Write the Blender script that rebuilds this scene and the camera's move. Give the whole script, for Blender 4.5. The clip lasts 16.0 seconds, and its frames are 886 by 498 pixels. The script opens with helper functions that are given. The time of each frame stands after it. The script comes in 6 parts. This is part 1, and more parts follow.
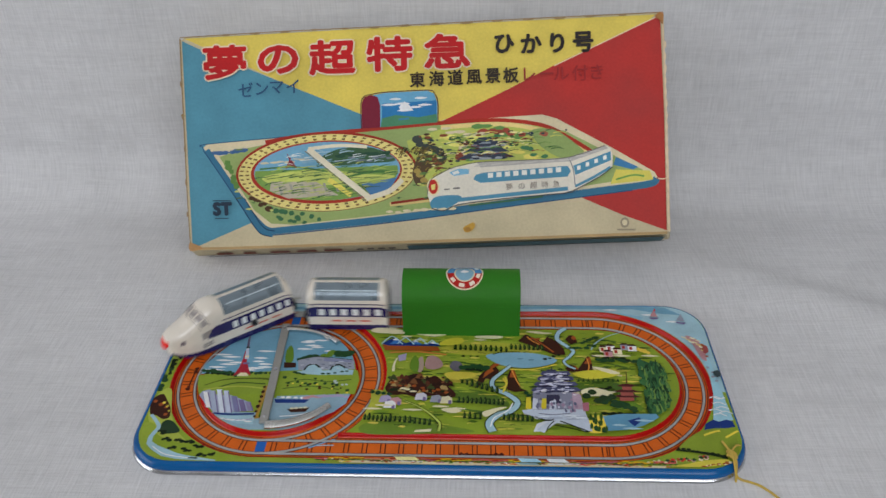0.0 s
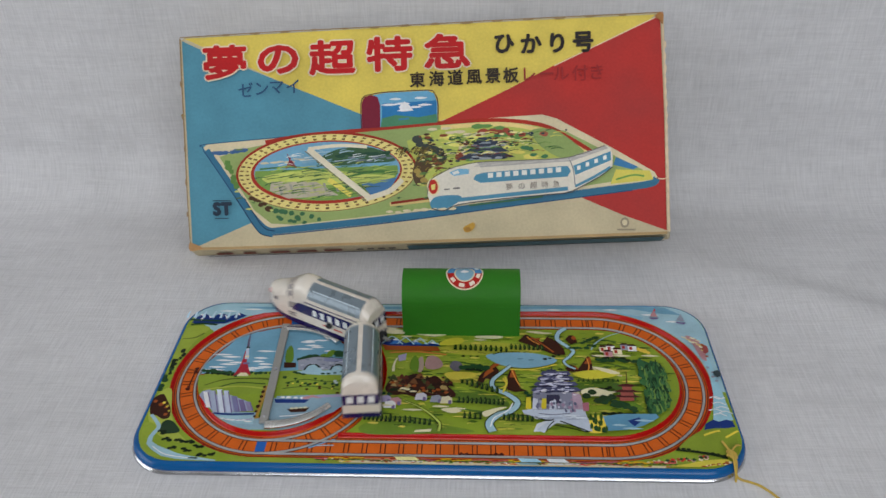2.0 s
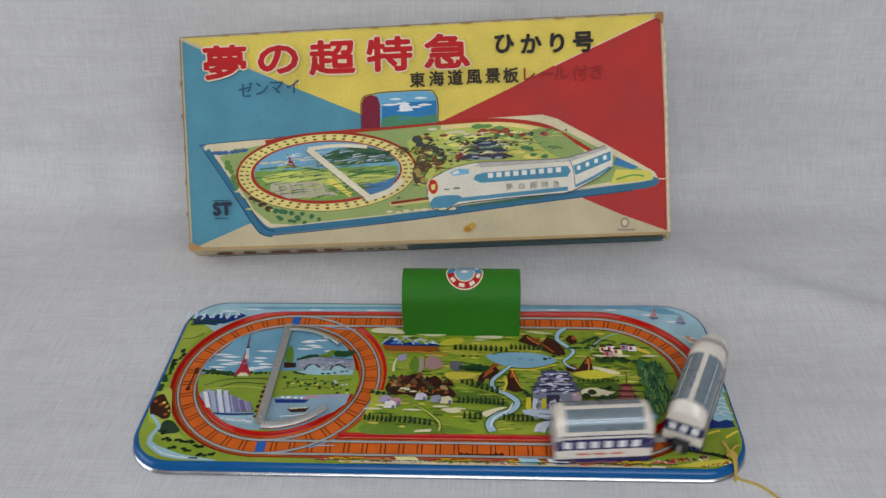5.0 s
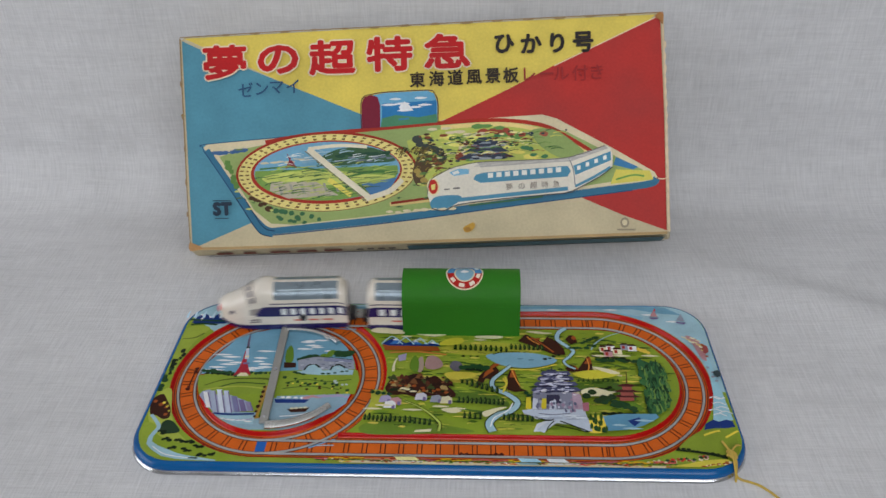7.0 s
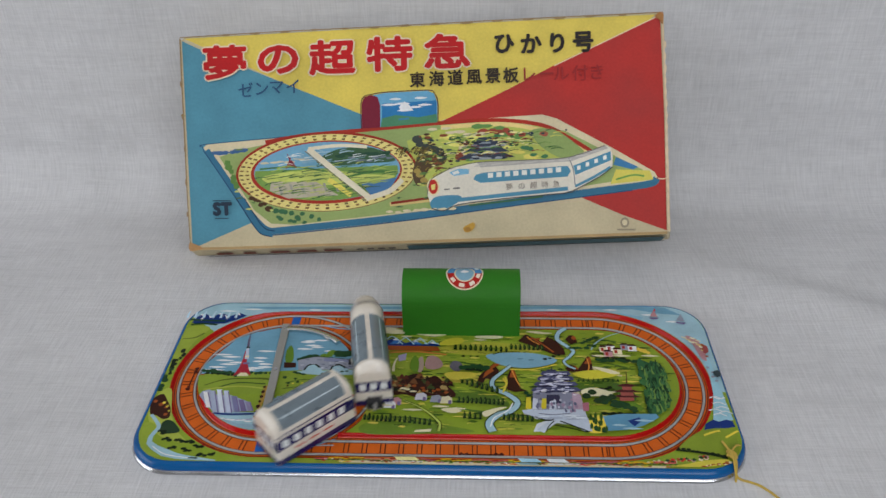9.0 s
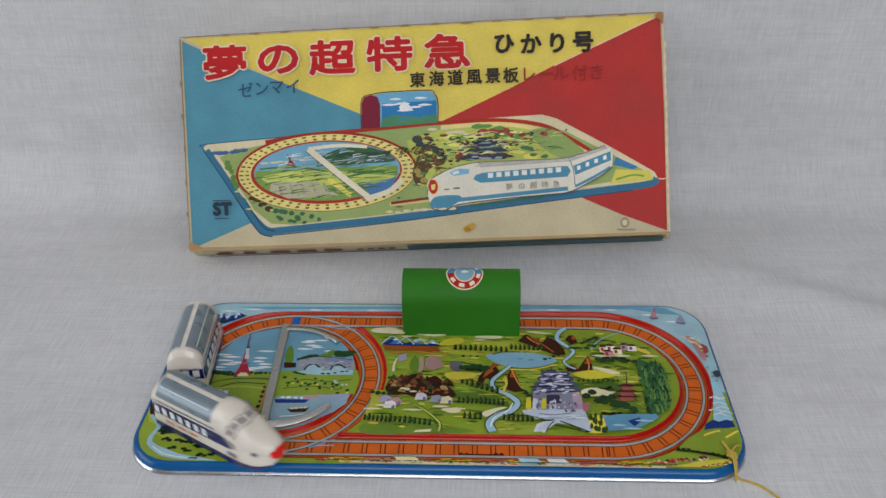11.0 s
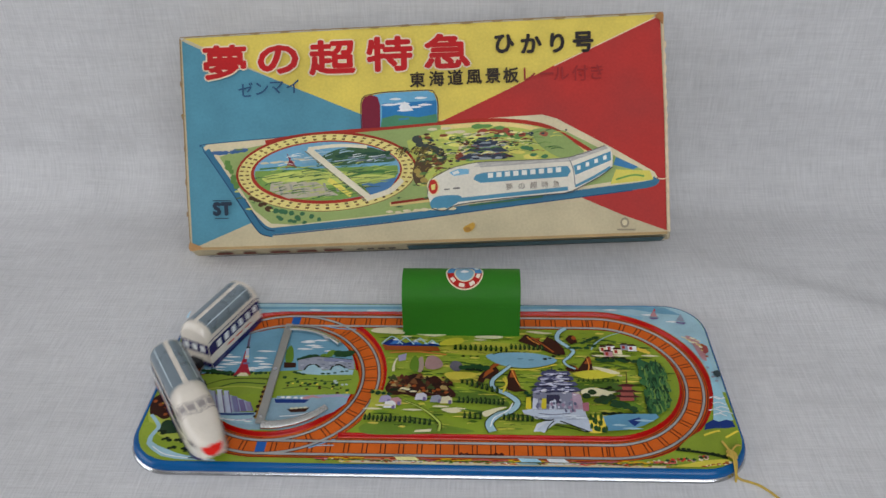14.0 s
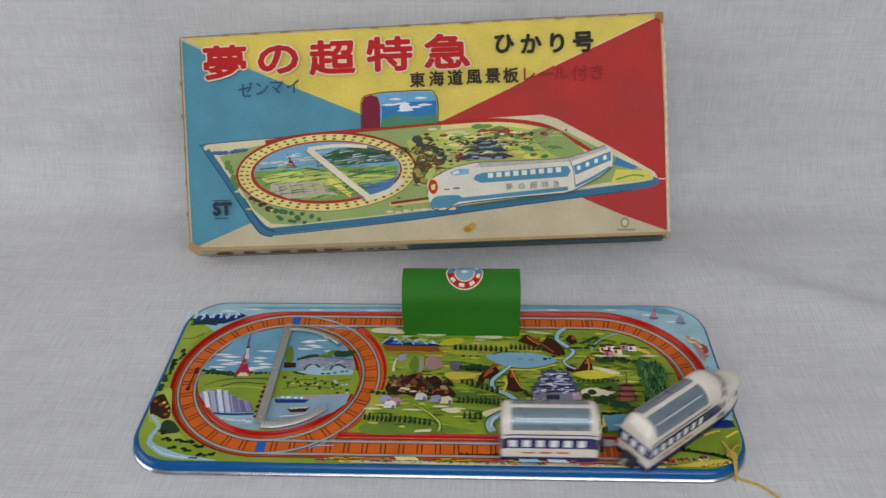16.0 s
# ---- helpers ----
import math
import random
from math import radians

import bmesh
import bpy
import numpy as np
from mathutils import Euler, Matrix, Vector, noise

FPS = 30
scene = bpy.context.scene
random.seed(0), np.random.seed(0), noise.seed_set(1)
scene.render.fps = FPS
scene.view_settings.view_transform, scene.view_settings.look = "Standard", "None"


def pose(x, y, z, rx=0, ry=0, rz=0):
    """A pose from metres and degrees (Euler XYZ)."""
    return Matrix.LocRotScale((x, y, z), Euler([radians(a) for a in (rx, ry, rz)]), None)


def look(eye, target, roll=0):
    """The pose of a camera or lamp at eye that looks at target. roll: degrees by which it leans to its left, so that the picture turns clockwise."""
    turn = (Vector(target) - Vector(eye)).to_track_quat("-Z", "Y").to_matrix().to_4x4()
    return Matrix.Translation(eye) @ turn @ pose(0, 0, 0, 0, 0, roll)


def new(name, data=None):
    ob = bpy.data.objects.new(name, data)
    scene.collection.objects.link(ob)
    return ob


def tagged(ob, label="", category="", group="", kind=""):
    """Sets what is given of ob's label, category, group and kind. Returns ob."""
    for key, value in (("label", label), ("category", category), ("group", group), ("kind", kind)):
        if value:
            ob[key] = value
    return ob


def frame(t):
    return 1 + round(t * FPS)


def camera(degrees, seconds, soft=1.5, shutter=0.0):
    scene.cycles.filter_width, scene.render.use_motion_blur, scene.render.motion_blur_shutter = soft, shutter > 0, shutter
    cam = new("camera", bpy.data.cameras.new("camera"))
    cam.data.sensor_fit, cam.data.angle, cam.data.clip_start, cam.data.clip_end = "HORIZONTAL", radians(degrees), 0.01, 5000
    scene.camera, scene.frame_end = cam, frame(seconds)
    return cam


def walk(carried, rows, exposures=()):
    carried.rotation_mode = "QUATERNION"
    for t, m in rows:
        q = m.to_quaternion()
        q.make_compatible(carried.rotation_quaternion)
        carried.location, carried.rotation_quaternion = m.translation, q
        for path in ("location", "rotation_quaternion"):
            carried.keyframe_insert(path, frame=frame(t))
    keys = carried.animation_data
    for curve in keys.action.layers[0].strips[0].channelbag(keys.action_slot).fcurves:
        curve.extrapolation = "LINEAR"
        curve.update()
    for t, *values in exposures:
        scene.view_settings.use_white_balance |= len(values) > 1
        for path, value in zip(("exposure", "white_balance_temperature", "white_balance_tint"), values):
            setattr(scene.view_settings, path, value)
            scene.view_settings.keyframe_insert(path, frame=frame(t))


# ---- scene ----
# One unit U is the radius of the outer rail on the curves; the drawing plan below is in such units.
U = 0.082
TABLE = -0.065          # table level, in units
D = 3.206              # distance between the centres of the two curves
RC = 0.91              # track centre line

# camera: stands still
cam = camera(55.0, 16.0, soft=1.5, shutter=0.6)
EYE = pose(1.9784 * U, -6.3273 * U, 5.8475 * U, 56.063, 1.012, 2.084)
walk(cam, [(0.0, EYE), (16.0, EYE)], exposures=((0.0, -0.74, 6380, 10), (16.0, -0.74, 6380, 10)))

# daylight: a cloudy sky outside, and area lamps standing in for two unseen windows
world = bpy.data.worlds.new("sky")
scene.world = world
world.use_nodes = True
wn = world.node_tree.nodes
sky = wn.new("ShaderNodeTexSky")
sky.sky_type, sky.sun_disc, sky.sun_elevation, sky.sun_rotation = "NISHITA", False, radians(40), radians(250)
wn["Background"].inputs["Strength"].default_value = 0.12
world.node_tree.links.new(sky.outputs[0], wn["Background"].inputs["Color"])


def area(name, m, sx, sy, power, colour):
    d = bpy.data.lights.new(name, "AREA")
    d.shape, d.size, d.size_y, d.energy, d.color = "RECTANGLE", sx, sy, power, colour
    ob = new(name, d)
    ob.matrix_world = m
    return ob


area("window_daylight", look((-1.80, -0.55, 0.75), (0.0, -0.55, 0.75)), 1.5, 1.35, 16, (1.0, 1.0, 1.0))
area("window_daylight", look((0.5, -1.5, 1.2), (0.5, 0.0, 1.2)), 1.75, 0.85, 30, (0.97, 0.985, 1.0))


# ---- materials ----
def lin(c):
    c = c / 255
    return c / 12.92 if c <= 0.04045 else ((c + 0.055) / 1.055) ** 2.4


def ink(r, g, b, gain=1.5):
    """Pigment of a print as it looks under even light, as a base colour."""
    return tuple(min(0.86, lin(v) * gain) for v in (r, g, b)) + (1,)


def deep(colour):
    """Dense printing ink: a little more contrast than thin ink."""
    return tuple(min(0.86, 1.2 * v ** 1.12) for v in colour[:3]) + (1,)


def material(name, colour, rough=0.5, metal=0.0, vary=0.12, scale=60.0, fine=900.0, bump=0.0, coat=0.0, spec=0.5):
    """Principled surface with stains at one scale and grain at another."""
    m = bpy.data.materials.new(name)
    m.use_nodes = True
    n, l = m.node_tree.nodes, m.node_tree.links
    b = n["Principled BSDF"]
    tc = n.new("ShaderNodeTexCoord")
    big = n.new("ShaderNodeTexNoise")
    big.inputs["Scale"].default_value, big.inputs["Detail"].default_value = scale, 4
    small = n.new("ShaderNodeTexNoise")
    small.inputs["Scale"].default_value, small.inputs["Detail"].default_value = fine, 2
    l.new(tc.outputs["Object"], big.inputs["Vector"])
    l.new(tc.outputs["Object"], small.inputs["Vector"])
    add = n.new("ShaderNodeMath")
    add.operation = "MULTIPLY_ADD"
    add.inputs[1].default_value = 0.45
    l.new(small.outputs["Fac"], add.inputs[0])
    l.new(big.outputs["Fac"], add.inputs[2])
    span = n.new("ShaderNodeMapRange")
    span.inputs["From Min"].default_value, span.inputs["From Max"].default_value = 0.4, 1.05
    span.inputs["To Min"].default_value, span.inputs["To Max"].default_value = 1 - vary, 1 + vary
    l.new(add.outputs[0], span.inputs["Value"])
    mul = n.new("ShaderNodeVectorMath")
    mul.operation = "SCALE"
    mul.inputs[0].default_value = colour[:3]
    l.new(span.outputs[0], mul.inputs["Scale"])
    l.new(mul.outputs[0], b.inputs["Base Color"])
    rr = n.new("ShaderNodeMapRange")
    rr.inputs["From Min"].default_value, rr.inputs["From Max"].default_value = 0.3, 0.7
    rr.inputs["To Min"].default_value, rr.inputs["To Max"].default_value = rough * 0.8, min(1, rough * 1.2)
    l.new(big.outputs["Fac"], rr.inputs["Value"])
    l.new(rr.outputs[0], b.inputs["Roughness"])
    b.inputs["Metallic"].default_value = metal
    b.inputs["Coat Weight"].default_value = coat
    b.inputs["Coat Roughness"].default_value = 0.18
    b.inputs["Specular IOR Level"].default_value = spec
    if bump:
        bp = n.new("ShaderNodeBump")
        bp.inputs["Strength"].default_value, bp.inputs["Distance"].default_value = bump, 0.0004
        l.new(add.outputs[0], bp.inputs["Height"])
        l.new(bp.outputs[0], b.inputs["Normal"])
    return m


INKS = {}


def tin(r, g, b):
    """Lithographed tinplate in that colour."""
    key = ("tin", r, g, b)
    if key not in INKS:
        INKS[key] = material("printed_tin", deep(ink(r, g, b, 1.26)), 0.36, 0.0, 0.16, 45, 700, 0.06, 0.02, 0.14)
    return INKS[key]


def enamel(r, g, b):
    """Glossier lithographed tin of the train."""
    key = ("enamel", r, g, b)
    if key not in INKS:
        INKS[key] = material("glossy_tin", ink(r, g, b, 1.3), 0.26, 0.0, 0.1, 45, 700, 0.04, 0.35, 0.5)
    return INKS[key]


def card(r, g, b):
    """Printed and yellowed cardboard in that colour."""
    key = ("card", r, g, b)
    if key not in INKS:
        INKS[key] = material("printed_card", ink(r, g, b, 1.42), 0.62, 0.0, 0.17, 22, 420, 0.3, 0.0, 0.18)
    return INKS[key]


def cloth_material():
    m = material("linen", (0.66, 0.655, 0.665, 1), 0.9, 0, 0.075, 7, 40, 0, 0, 0.1)
    n, l = m.node_tree.nodes, m.node_tree.links
    b = n["Principled BSDF"]
    uv = n.new("ShaderNodeUVMap")
    heights = []
    for sx, sy in ((560, 40), (60, 640), (24, 300), (9, 60)):
        mp = n.new("ShaderNodeMapping")
        mp.inputs["Scale"].default_value = (sx, sy, 1)
        l.new(uv.outputs[0], mp.inputs["Vector"])
        t = n.new("ShaderNodeTexNoise")
        t.inputs["Scale"].default_value, t.inputs["Detail"].default_value = 1.0, 3
        l.new(mp.outputs[0], t.inputs["Vector"])
        heights.append(t)
    first = n.new("ShaderNodeMath")
    first.operation = "MULTIPLY"
    first.inputs[1].default_value = 1.9
    l.new(heights[0].outputs["Fac"], first.inputs[0])
    total = first.outputs[0]
    for t in heights[1:]:
        s = n.new("ShaderNodeMath")
        s.operation = "ADD"
        l.new(total, s.inputs[0])
        l.new(t.outputs["Fac"], s.inputs[1])
        total = s.outputs[0]
    bp = n.new("ShaderNodeBump")
    bp.inputs["Strength"].default_value, bp.inputs["Distance"].default_value = 0.34, 0.0008
    l.new(total, bp.inputs["Height"])
    l.new(bp.outputs[0], b.inputs["Normal"])
    # slubs: thicker threads are a little lighter
    rg = n.new("ShaderNodeMapRange")
    rg.inputs["From Min"].default_value, rg.inputs["From Max"].default_value = 1.95, 2.95
    rg.inputs["To Min"].default_value, rg.inputs["To Max"].default_value = 0.905, 1.085
    l.new(total, rg.inputs["Value"])
    sc = n.new("ShaderNodeVectorMath")
    sc.operation = "SCALE"
    old = b.inputs["Base Color"].links[0].from_socket
    l.new(old, sc.inputs[0])
    l.new(rg.outputs[0], sc.inputs["Scale"])
    l.new(sc.outputs[0], b.inputs["Base Color"])
    return m


LINEN = cloth_material()
PLASTER = material("plaster", (0.42, 0.41, 0.40, 1), 0.9, 0, 0.04, 3, 80, 0.1)
CEILING = material("white_distemper", (0.8, 0.8, 0.79, 1), 0.95, 0, 0.03, 2, 60, 0.1)
TIMBER = material("timber", (0.3, 0.2, 0.12, 1), 0.5, 0, 0.2, 8, 120, 0.1)
STEEL = material("bright_tin", (0.56, 0.57, 0.59, 1), 0.24, 1.0, 0.1, 60, 600, 0.05)
DULL = material("dull_tin", (0.42, 0.415, 0.39, 1), 0.45, 0.7, 0.12, 80, 700, 0.08)
WORN = material("worn_tin", (0.66, 0.66, 0.65, 1), 0.24, 1.0, 0.22, 30, 500, 0.12)
BLACK = material("black_metal", (0.03, 0.03, 0.035, 1), 0.5, 0.3, 0.2)
YARN = material("yellow_cotton", (0.55, 0.38, 0.07, 1), 0.9, 0, 0.2, 300, 2500, 0.3)


# ---- mesh helpers ----
def part(name, bm, mats, parent=None, label="", smooth=False):
    """Links a bmesh, drawn in units, as one mesh object."""
    bm.transform(Matrix.Scale(U, 4))
    me = bpy.data.meshes.new(name)
    bm.normal_update()
    bm.to_mesh(me)
    bm.free()
    for m in (mats if isinstance(mats, (list, tuple)) else [mats]):
        me.materials.append(m)
    if smooth:
        me.shade_smooth()
        me.set_sharp_from_angle(angle=radians(38))
    ob = new(name, me)
    ob.parent = parent
    if label:
        tagged(ob, label)
    return ob


def thing(name, m, label, category, group=""):
    ob = new(name)
    ob.empty_display_size = 0.02
    ob.matrix_world = m
    return tagged(ob, label, category, group)


def grid(bm, rows, closed=False, mat=0):
    """Quads between rows of points."""
    vs = [[bm.verts.new(p) for p in row] for row in rows]
    for a, b in zip(vs, vs[1:]):
        k = len(a)
        for i in range(k if closed else k - 1):
            j = (i + 1) % k
            try:
                bm.faces.new((a[i], a[j], b[j], b[i])).material_index = mat
            except ValueError:
                pass
    return vs


def box_bm(x0, x1, y0, y1, z0, z1, bevel=0.0):
    bm = bmesh.new()
    bmesh.ops.create_cube(bm, size=1, matrix=Matrix.Translation(((x0 + x1) / 2, (y0 + y1) / 2, (z0 + z1) / 2))
                          @ Matrix.Diagonal((x1 - x0, y1 - y0, z1 - z0, 1)))
    if bevel:
        bmesh.ops.bevel(bm, geom=bm.edges[:], offset=bevel, segments=2, affect="EDGES", profile=0.5)
    return bm


def disc_bm(centre, radius, depth, axis="Z", seg=24):
    bm = bmesh.new()
    turn = {"Z": Matrix(), "X": Matrix.Rotation(radians(90), 4, "Y"), "Y": Matrix.Rotation(radians(90), 4, "X")}[axis]
    bmesh.ops.create_cone(bm, cap_ends=True, segments=seg, radius1=radius, radius2=radius, depth=depth,
                          matrix=Matrix.Translation(centre) @ turn)
    return bm


def tube_bm(pts, radius, seg=8):
    bm = bmesh.new()
    pts = [Vector(p) for p in pts]
    rows = []
    for i, p in enumerate(pts):
        d = (pts[min(i + 1, len(pts) - 1)] - pts[max(i - 1, 0)]).normalized()
        a = d.cross(Vector((0.13, 0.2, 0.97))).normalized()
        b = d.cross(a)
        rows.append([p + radius * (a * math.cos(q) + b * math.sin(q)) for q in (2 * math.pi * k / seg for k in range(seg))])
    vs = grid(bm, rows, True)
    bm.faces.new(vs[0])
    bm.faces.new(vs[-1][::-1])
    return bm


def spline(pts, closed=False, n=8):
    """Catmull-Rom curve through the points."""
    p = [Vector((*q, 0)[:3]) for q in pts]
    k = len(p)
    out = []
    for i in range(k if closed else k - 1):
        if closed:
            a, b, c, d = p[i - 1], p[i], p[(i + 1) % k], p[(i + 2) % k]
        else:
            a, b, c, d = p[max(i - 1, 0)], p[i], p[i + 1], p[min(i + 2, k - 1)]
        for j in range(n):
            t = j / n
            out.append(0.5 * (2 * b + (c - a) * t + (2 * a - 5 * b + 4 * c - d) * t * t + (3 * b - a - 3 * c + d) * t ** 3))
    if not closed:
        out.append(p[-1])
    return out


# ---- room and table ----
# walls and ceiling are unseen, added to enclose the toy and shape bounced light
def room():
    w = 1 / U
    def wall(name, x0, x1, y0, y1, z0, z1, mat=PLASTER):
        tagged(part(name, box_bm(x0 * w, x1 * w, y0 * w, y1 * w, z0 * w, z1 * w), mat), kind="structure")
    wall("floor", -1.9, 2.1, -1.6, 0.9, -0.85, -0.77, TIMBER)
    wall("ceiling", -1.9, 2.1, -1.6, 0.9, 1.75, 1.83, CEILING)
    wall("wall_north", -1.82, 2.02, 0.36, 0.82, -0.77, 1.75)
    wall("wall_east", 2.02, 2.1, -1.6, 0.82, -0.77, 1.75)
    # window openings to the west and south
    wall("wall_west", -1.9, -1.82, -1.6, 0.82, -0.77, 0.05)
    wall("wall_west_head", -1.9, -1.82, -1.6, 0.82, 1.45, 1.75)
    wall("wall_west_pier", -1.9, -1.82, -1.6, -1.35, 0.05, 1.45)
    wall("wall_west_pier_inner", -1.9, -1.82, 0.25, 0.82, 0.05, 1.45)
    wall("wall_south", -1.82, 2.02, -1.6, -1.52, -0.77, 0.75)
    wall("wall_south_head", -1.82, 2.02, -1.6, -1.52, 1.65, 1.75)
    wall("wall_south_pier", -1.82, -0.4, -1.6, -1.52, 0.75, 1.65)
    wall("wall_south_pier_inner", 1.4, 2.02, -1.6, -1.52, 0.75, 1.65)
    def window(name, m, wide, high):
        """White frame with one glazing bar, added out of view and set in an opening."""
        ob = thing(name, m, "white painted wooden window frame, added out of view", "window")
        ob["kind"] = "structure"
        for x0, x1, z0, z1 in ((0, wide, 0, 0.05), (0, wide, high - 0.05, high), (0, 0.05, 0.05, high - 0.05), (wide - 0.05, wide, 0.05, high - 0.05), (wide / 2 - 0.02, wide / 2 + 0.02, 0.05, high - 0.05)):
            part("window_frame", box_bm(x0 * w, x1 * w, -0.02 * w, 0.02 * w, z0 * w, z1 * w, 0.03), CEILING, ob)
    window("window_1", pose(-1.86, -1.35, 0.05, 0, 0, 90), 1.6, 1.4)
    window("window_2", pose(-0.4, -1.56, 0.75), 1.8, 0.9)
    t = thing("table", pose(0.13, 0.0, TABLE * U - 0.006), "plain wooden table under a linen cloth", "table")
    part("tabletop", box_bm(-0.95 * w, 0.95 * w, -0.72 * w, 0.35 * w, -0.03 * w, 0, 0.03), TIMBER, t)
    for sx in (-0.88, 0.88):
        for sy in (-0.66, 0.29):
            part("leg", box_bm((sx - 0.03) * w, (sx + 0.03) * w, (sy - 0.03) * w, (sy + 0.03) * w, -0.75 * w, -0.03 * w, 0.03), TIMBER, t)


def backcloth():
    bm = bmesh.new()
    uvl = bm.loops.layers.uv.new("weave")
    prof = [(-8.4 + i * 0.1) for i in range(116)]           # flat part up to y = 3.1
    rows, uvs = [], []
    steps = [(y, None) for y in prof] + [(None, a) for a in range(1, 24)] + [(None, 90 + k) for k in range(1, 30)]
    length = 0
    last = None
    for y, a in steps:
        row, ur = [], []
        if a is None:
            py, pz, up = y, 0.0, 0.0
        elif a < 90:
            q = radians(a * 90 / 23)
            py, pz, up = 3.15 + 0.8 * math.sin(q), 0.8 - 0.8 * math.cos(q), q / 1.571
        else:
            py, pz, up = 3.95, 0.8 + (a - 90) * 0.175, 1.0
        if last:
            length += math.hypot(py - last[0], pz - last[1])
        last = (py, pz)
        for i in range(131):
            x = -9.0 + i * 0.16
            v = Vector((x * 0.35, length * 0.5, 0.3))
            w = 0.045 * noise.noise(v) + 0.02 * noise.noise(Vector((x * 1.3 + length * 0.9, length * 0.7 - x * 0.4, 2)))
            broad = 0.07 * noise.noise(Vector((x * 0.55, length * 0.12, 7))) * up
            fold = broad + 0.075 * math.sin(1.1 * (x * 0.45 + length * 0.9)) * up * max(0, min(1, (x - 3.5) / 2)) + 0.02 * noise.noise(Vector((x * 0.9 + length * 0.5, length * 2.2 - x * 0.5, 5))) * up
            near = 1 if py > -1.6 else 0.6
            amp = up * 1.6 + (0.0 if (-1.5 < x < 4.7 and -1.5 < py < 1.5) else 0.25)
            w = (w * amp + fold) * near
            off = py - (2.222 + -0.516 * (x - 4.339))
            crest = 0.085 * math.exp(-(off / (0.3 if off > 0 else 0.5)) ** 2)
            lift = crest * max(0, min(1, (x - 3.9) / 1.6)) * (1 - up)
            row.append((x, py - w * up, pz + TABLE + max(0, w) * (1 - up) + lift))
            ur.append((x * U, length * U))
        rows.append(row)
        uvs.append(ur)
    vs = grid(bm, rows)
    look_up = {}
    for r, u in zip(vs, uvs):
        for v, c in zip(r, u):
            look_up[v] = c
    for f in bm.faces:
        for lp in f.loops:
            lp[uvl].uv = look_up[lp.vert]
    ob = part("table_cloth", bm, LINEN, None, "", True)
    tagged(ob, "pale grey-white woven linen cloth swept up behind the toy", "cloth")
    s = ob.modifiers.new("thickness", "SOLIDIFY")
    s.thickness, s.offset = 0.0008, -1


room()
backcloth()


# ---- track plan ----
def oval(r, n=48):
    """Closed line round the big circuit at distance r from the curve centres: points and outward normals."""
    out = []
    for k in range(n + 1):
        a = radians(90 + 180 * k / n)
        out.append((r * math.cos(a), r * math.sin(a)))
    m = 60
    out += [(D * k / m, -r) for k in range(1, m)]
    for k in range(n + 1):
        a = radians(-90 + 180 * k / n)
        out.append((D + r * math.cos(a), r * math.sin(a)))
    out += [(D - D * k / m, r) for k in range(1, m)]
    return out


def ring(r, n=96):
    return [(r * math.cos(2 * math.pi * k / n), r * math.sin(2 * math.pi * k / n)) for k in range(n)]


def band(bm, inner, outer, z0, z1, keep=None, mat=0):
    """Closed strip between two lines with as many points each; keep(x, y) picks its faces."""
    k = len(inner)
    a = [bm.verts.new((*p, z0)) for p in inner]
    b = [bm.verts.new((*p, z1)) for p in outer]
    for i in range(k):
        j = (i + 1) % k
        cx, cy = (inner[i][0] + outer[j][0]) / 2, (inner[i][1] + outer[j][1]) / 2
        if keep is None or keep(cx, cy):
            bm.faces.new((a[i], b[i], b[j], a[j])).material_index = mat
    bmesh.ops.delete(bm, geom=[v for v in a + b if not v.link_faces], context="VERTS")


W_OUT0, W_OUT1, W_IN0, W_IN1, TOP = 1.04, 1.08, 0.8, 0.763, 0.04
RAIL_IN, RAIL_OUT = 0.84, 1.0
BX0, BX1, BY, BF = -1.172, D + 1.19, 1.18, 1.135
ORANGE, RED, GREEN, RIM = tin(186, 94, 30), material("glossy_red_tin", ink(168, 14, 8, 1.2), 0.2, 0.0, 0.14, 45, 700, 0.04, 0.0, 0.26), tin(126, 144, 48), material("blue_lacquer", ink(2, 80, 138, 1.2), 0.22, 0.0, 0.1, 45, 700, 0.05, 0.0, 0.4)
FOOT = material("glossy_orange_tin", ink(186, 66, 20, 1.2), 0.2, 0.0, 0.14, 45, 700, 0.04, 0.0, 0.34)


def rounded(o=0.0, rad=0.40, n=12):
    """The board's border, let out by o at the front and less elsewhere, going round like oval()."""
    x0, x1, y0, y1, rad = BX0 - 0.85 * o, BX1 + 0.55 * o, -BF - o, BY + 0.4 * o, rad + 0.6 * o
    out = []
    for cx, cy, a0 in ((x0 + rad, y1 - rad, 90), (x0 + rad, y0 + rad, 180), (x1 - rad, y0 + rad, 270), (x1 - rad, y1 - rad, 0)):
        for k in range(n + 1):
            a = radians(a0 + 90 * k / n)
            out.append((cx + rad * math.cos(a), cy + rad * math.sin(a)))
    return out


def face_bm(bm, pts, z, holes=()):
    """Flat face with holes, triangulated."""
    edges = []
    for loop in (pts, *holes):
        vs = [bm.verts.new((*p[:2], z)) for p in loop]
        edges += [bm.edges.new((vs[i], vs[(i + 1) % len(vs)])) for i in range(len(vs))]
    bmesh.ops.triangle_fill(bm, use_beauty=True, edges=edges, normal=(0, 0, 1))
    for f in bm.faces:
        if f.normal.z < 0:
            f.normal_flip()


board = thing("tin_track_board", pose(0, 0, 0), "lithographed tinplate railway board with landscape print and blue rim", "toy track")


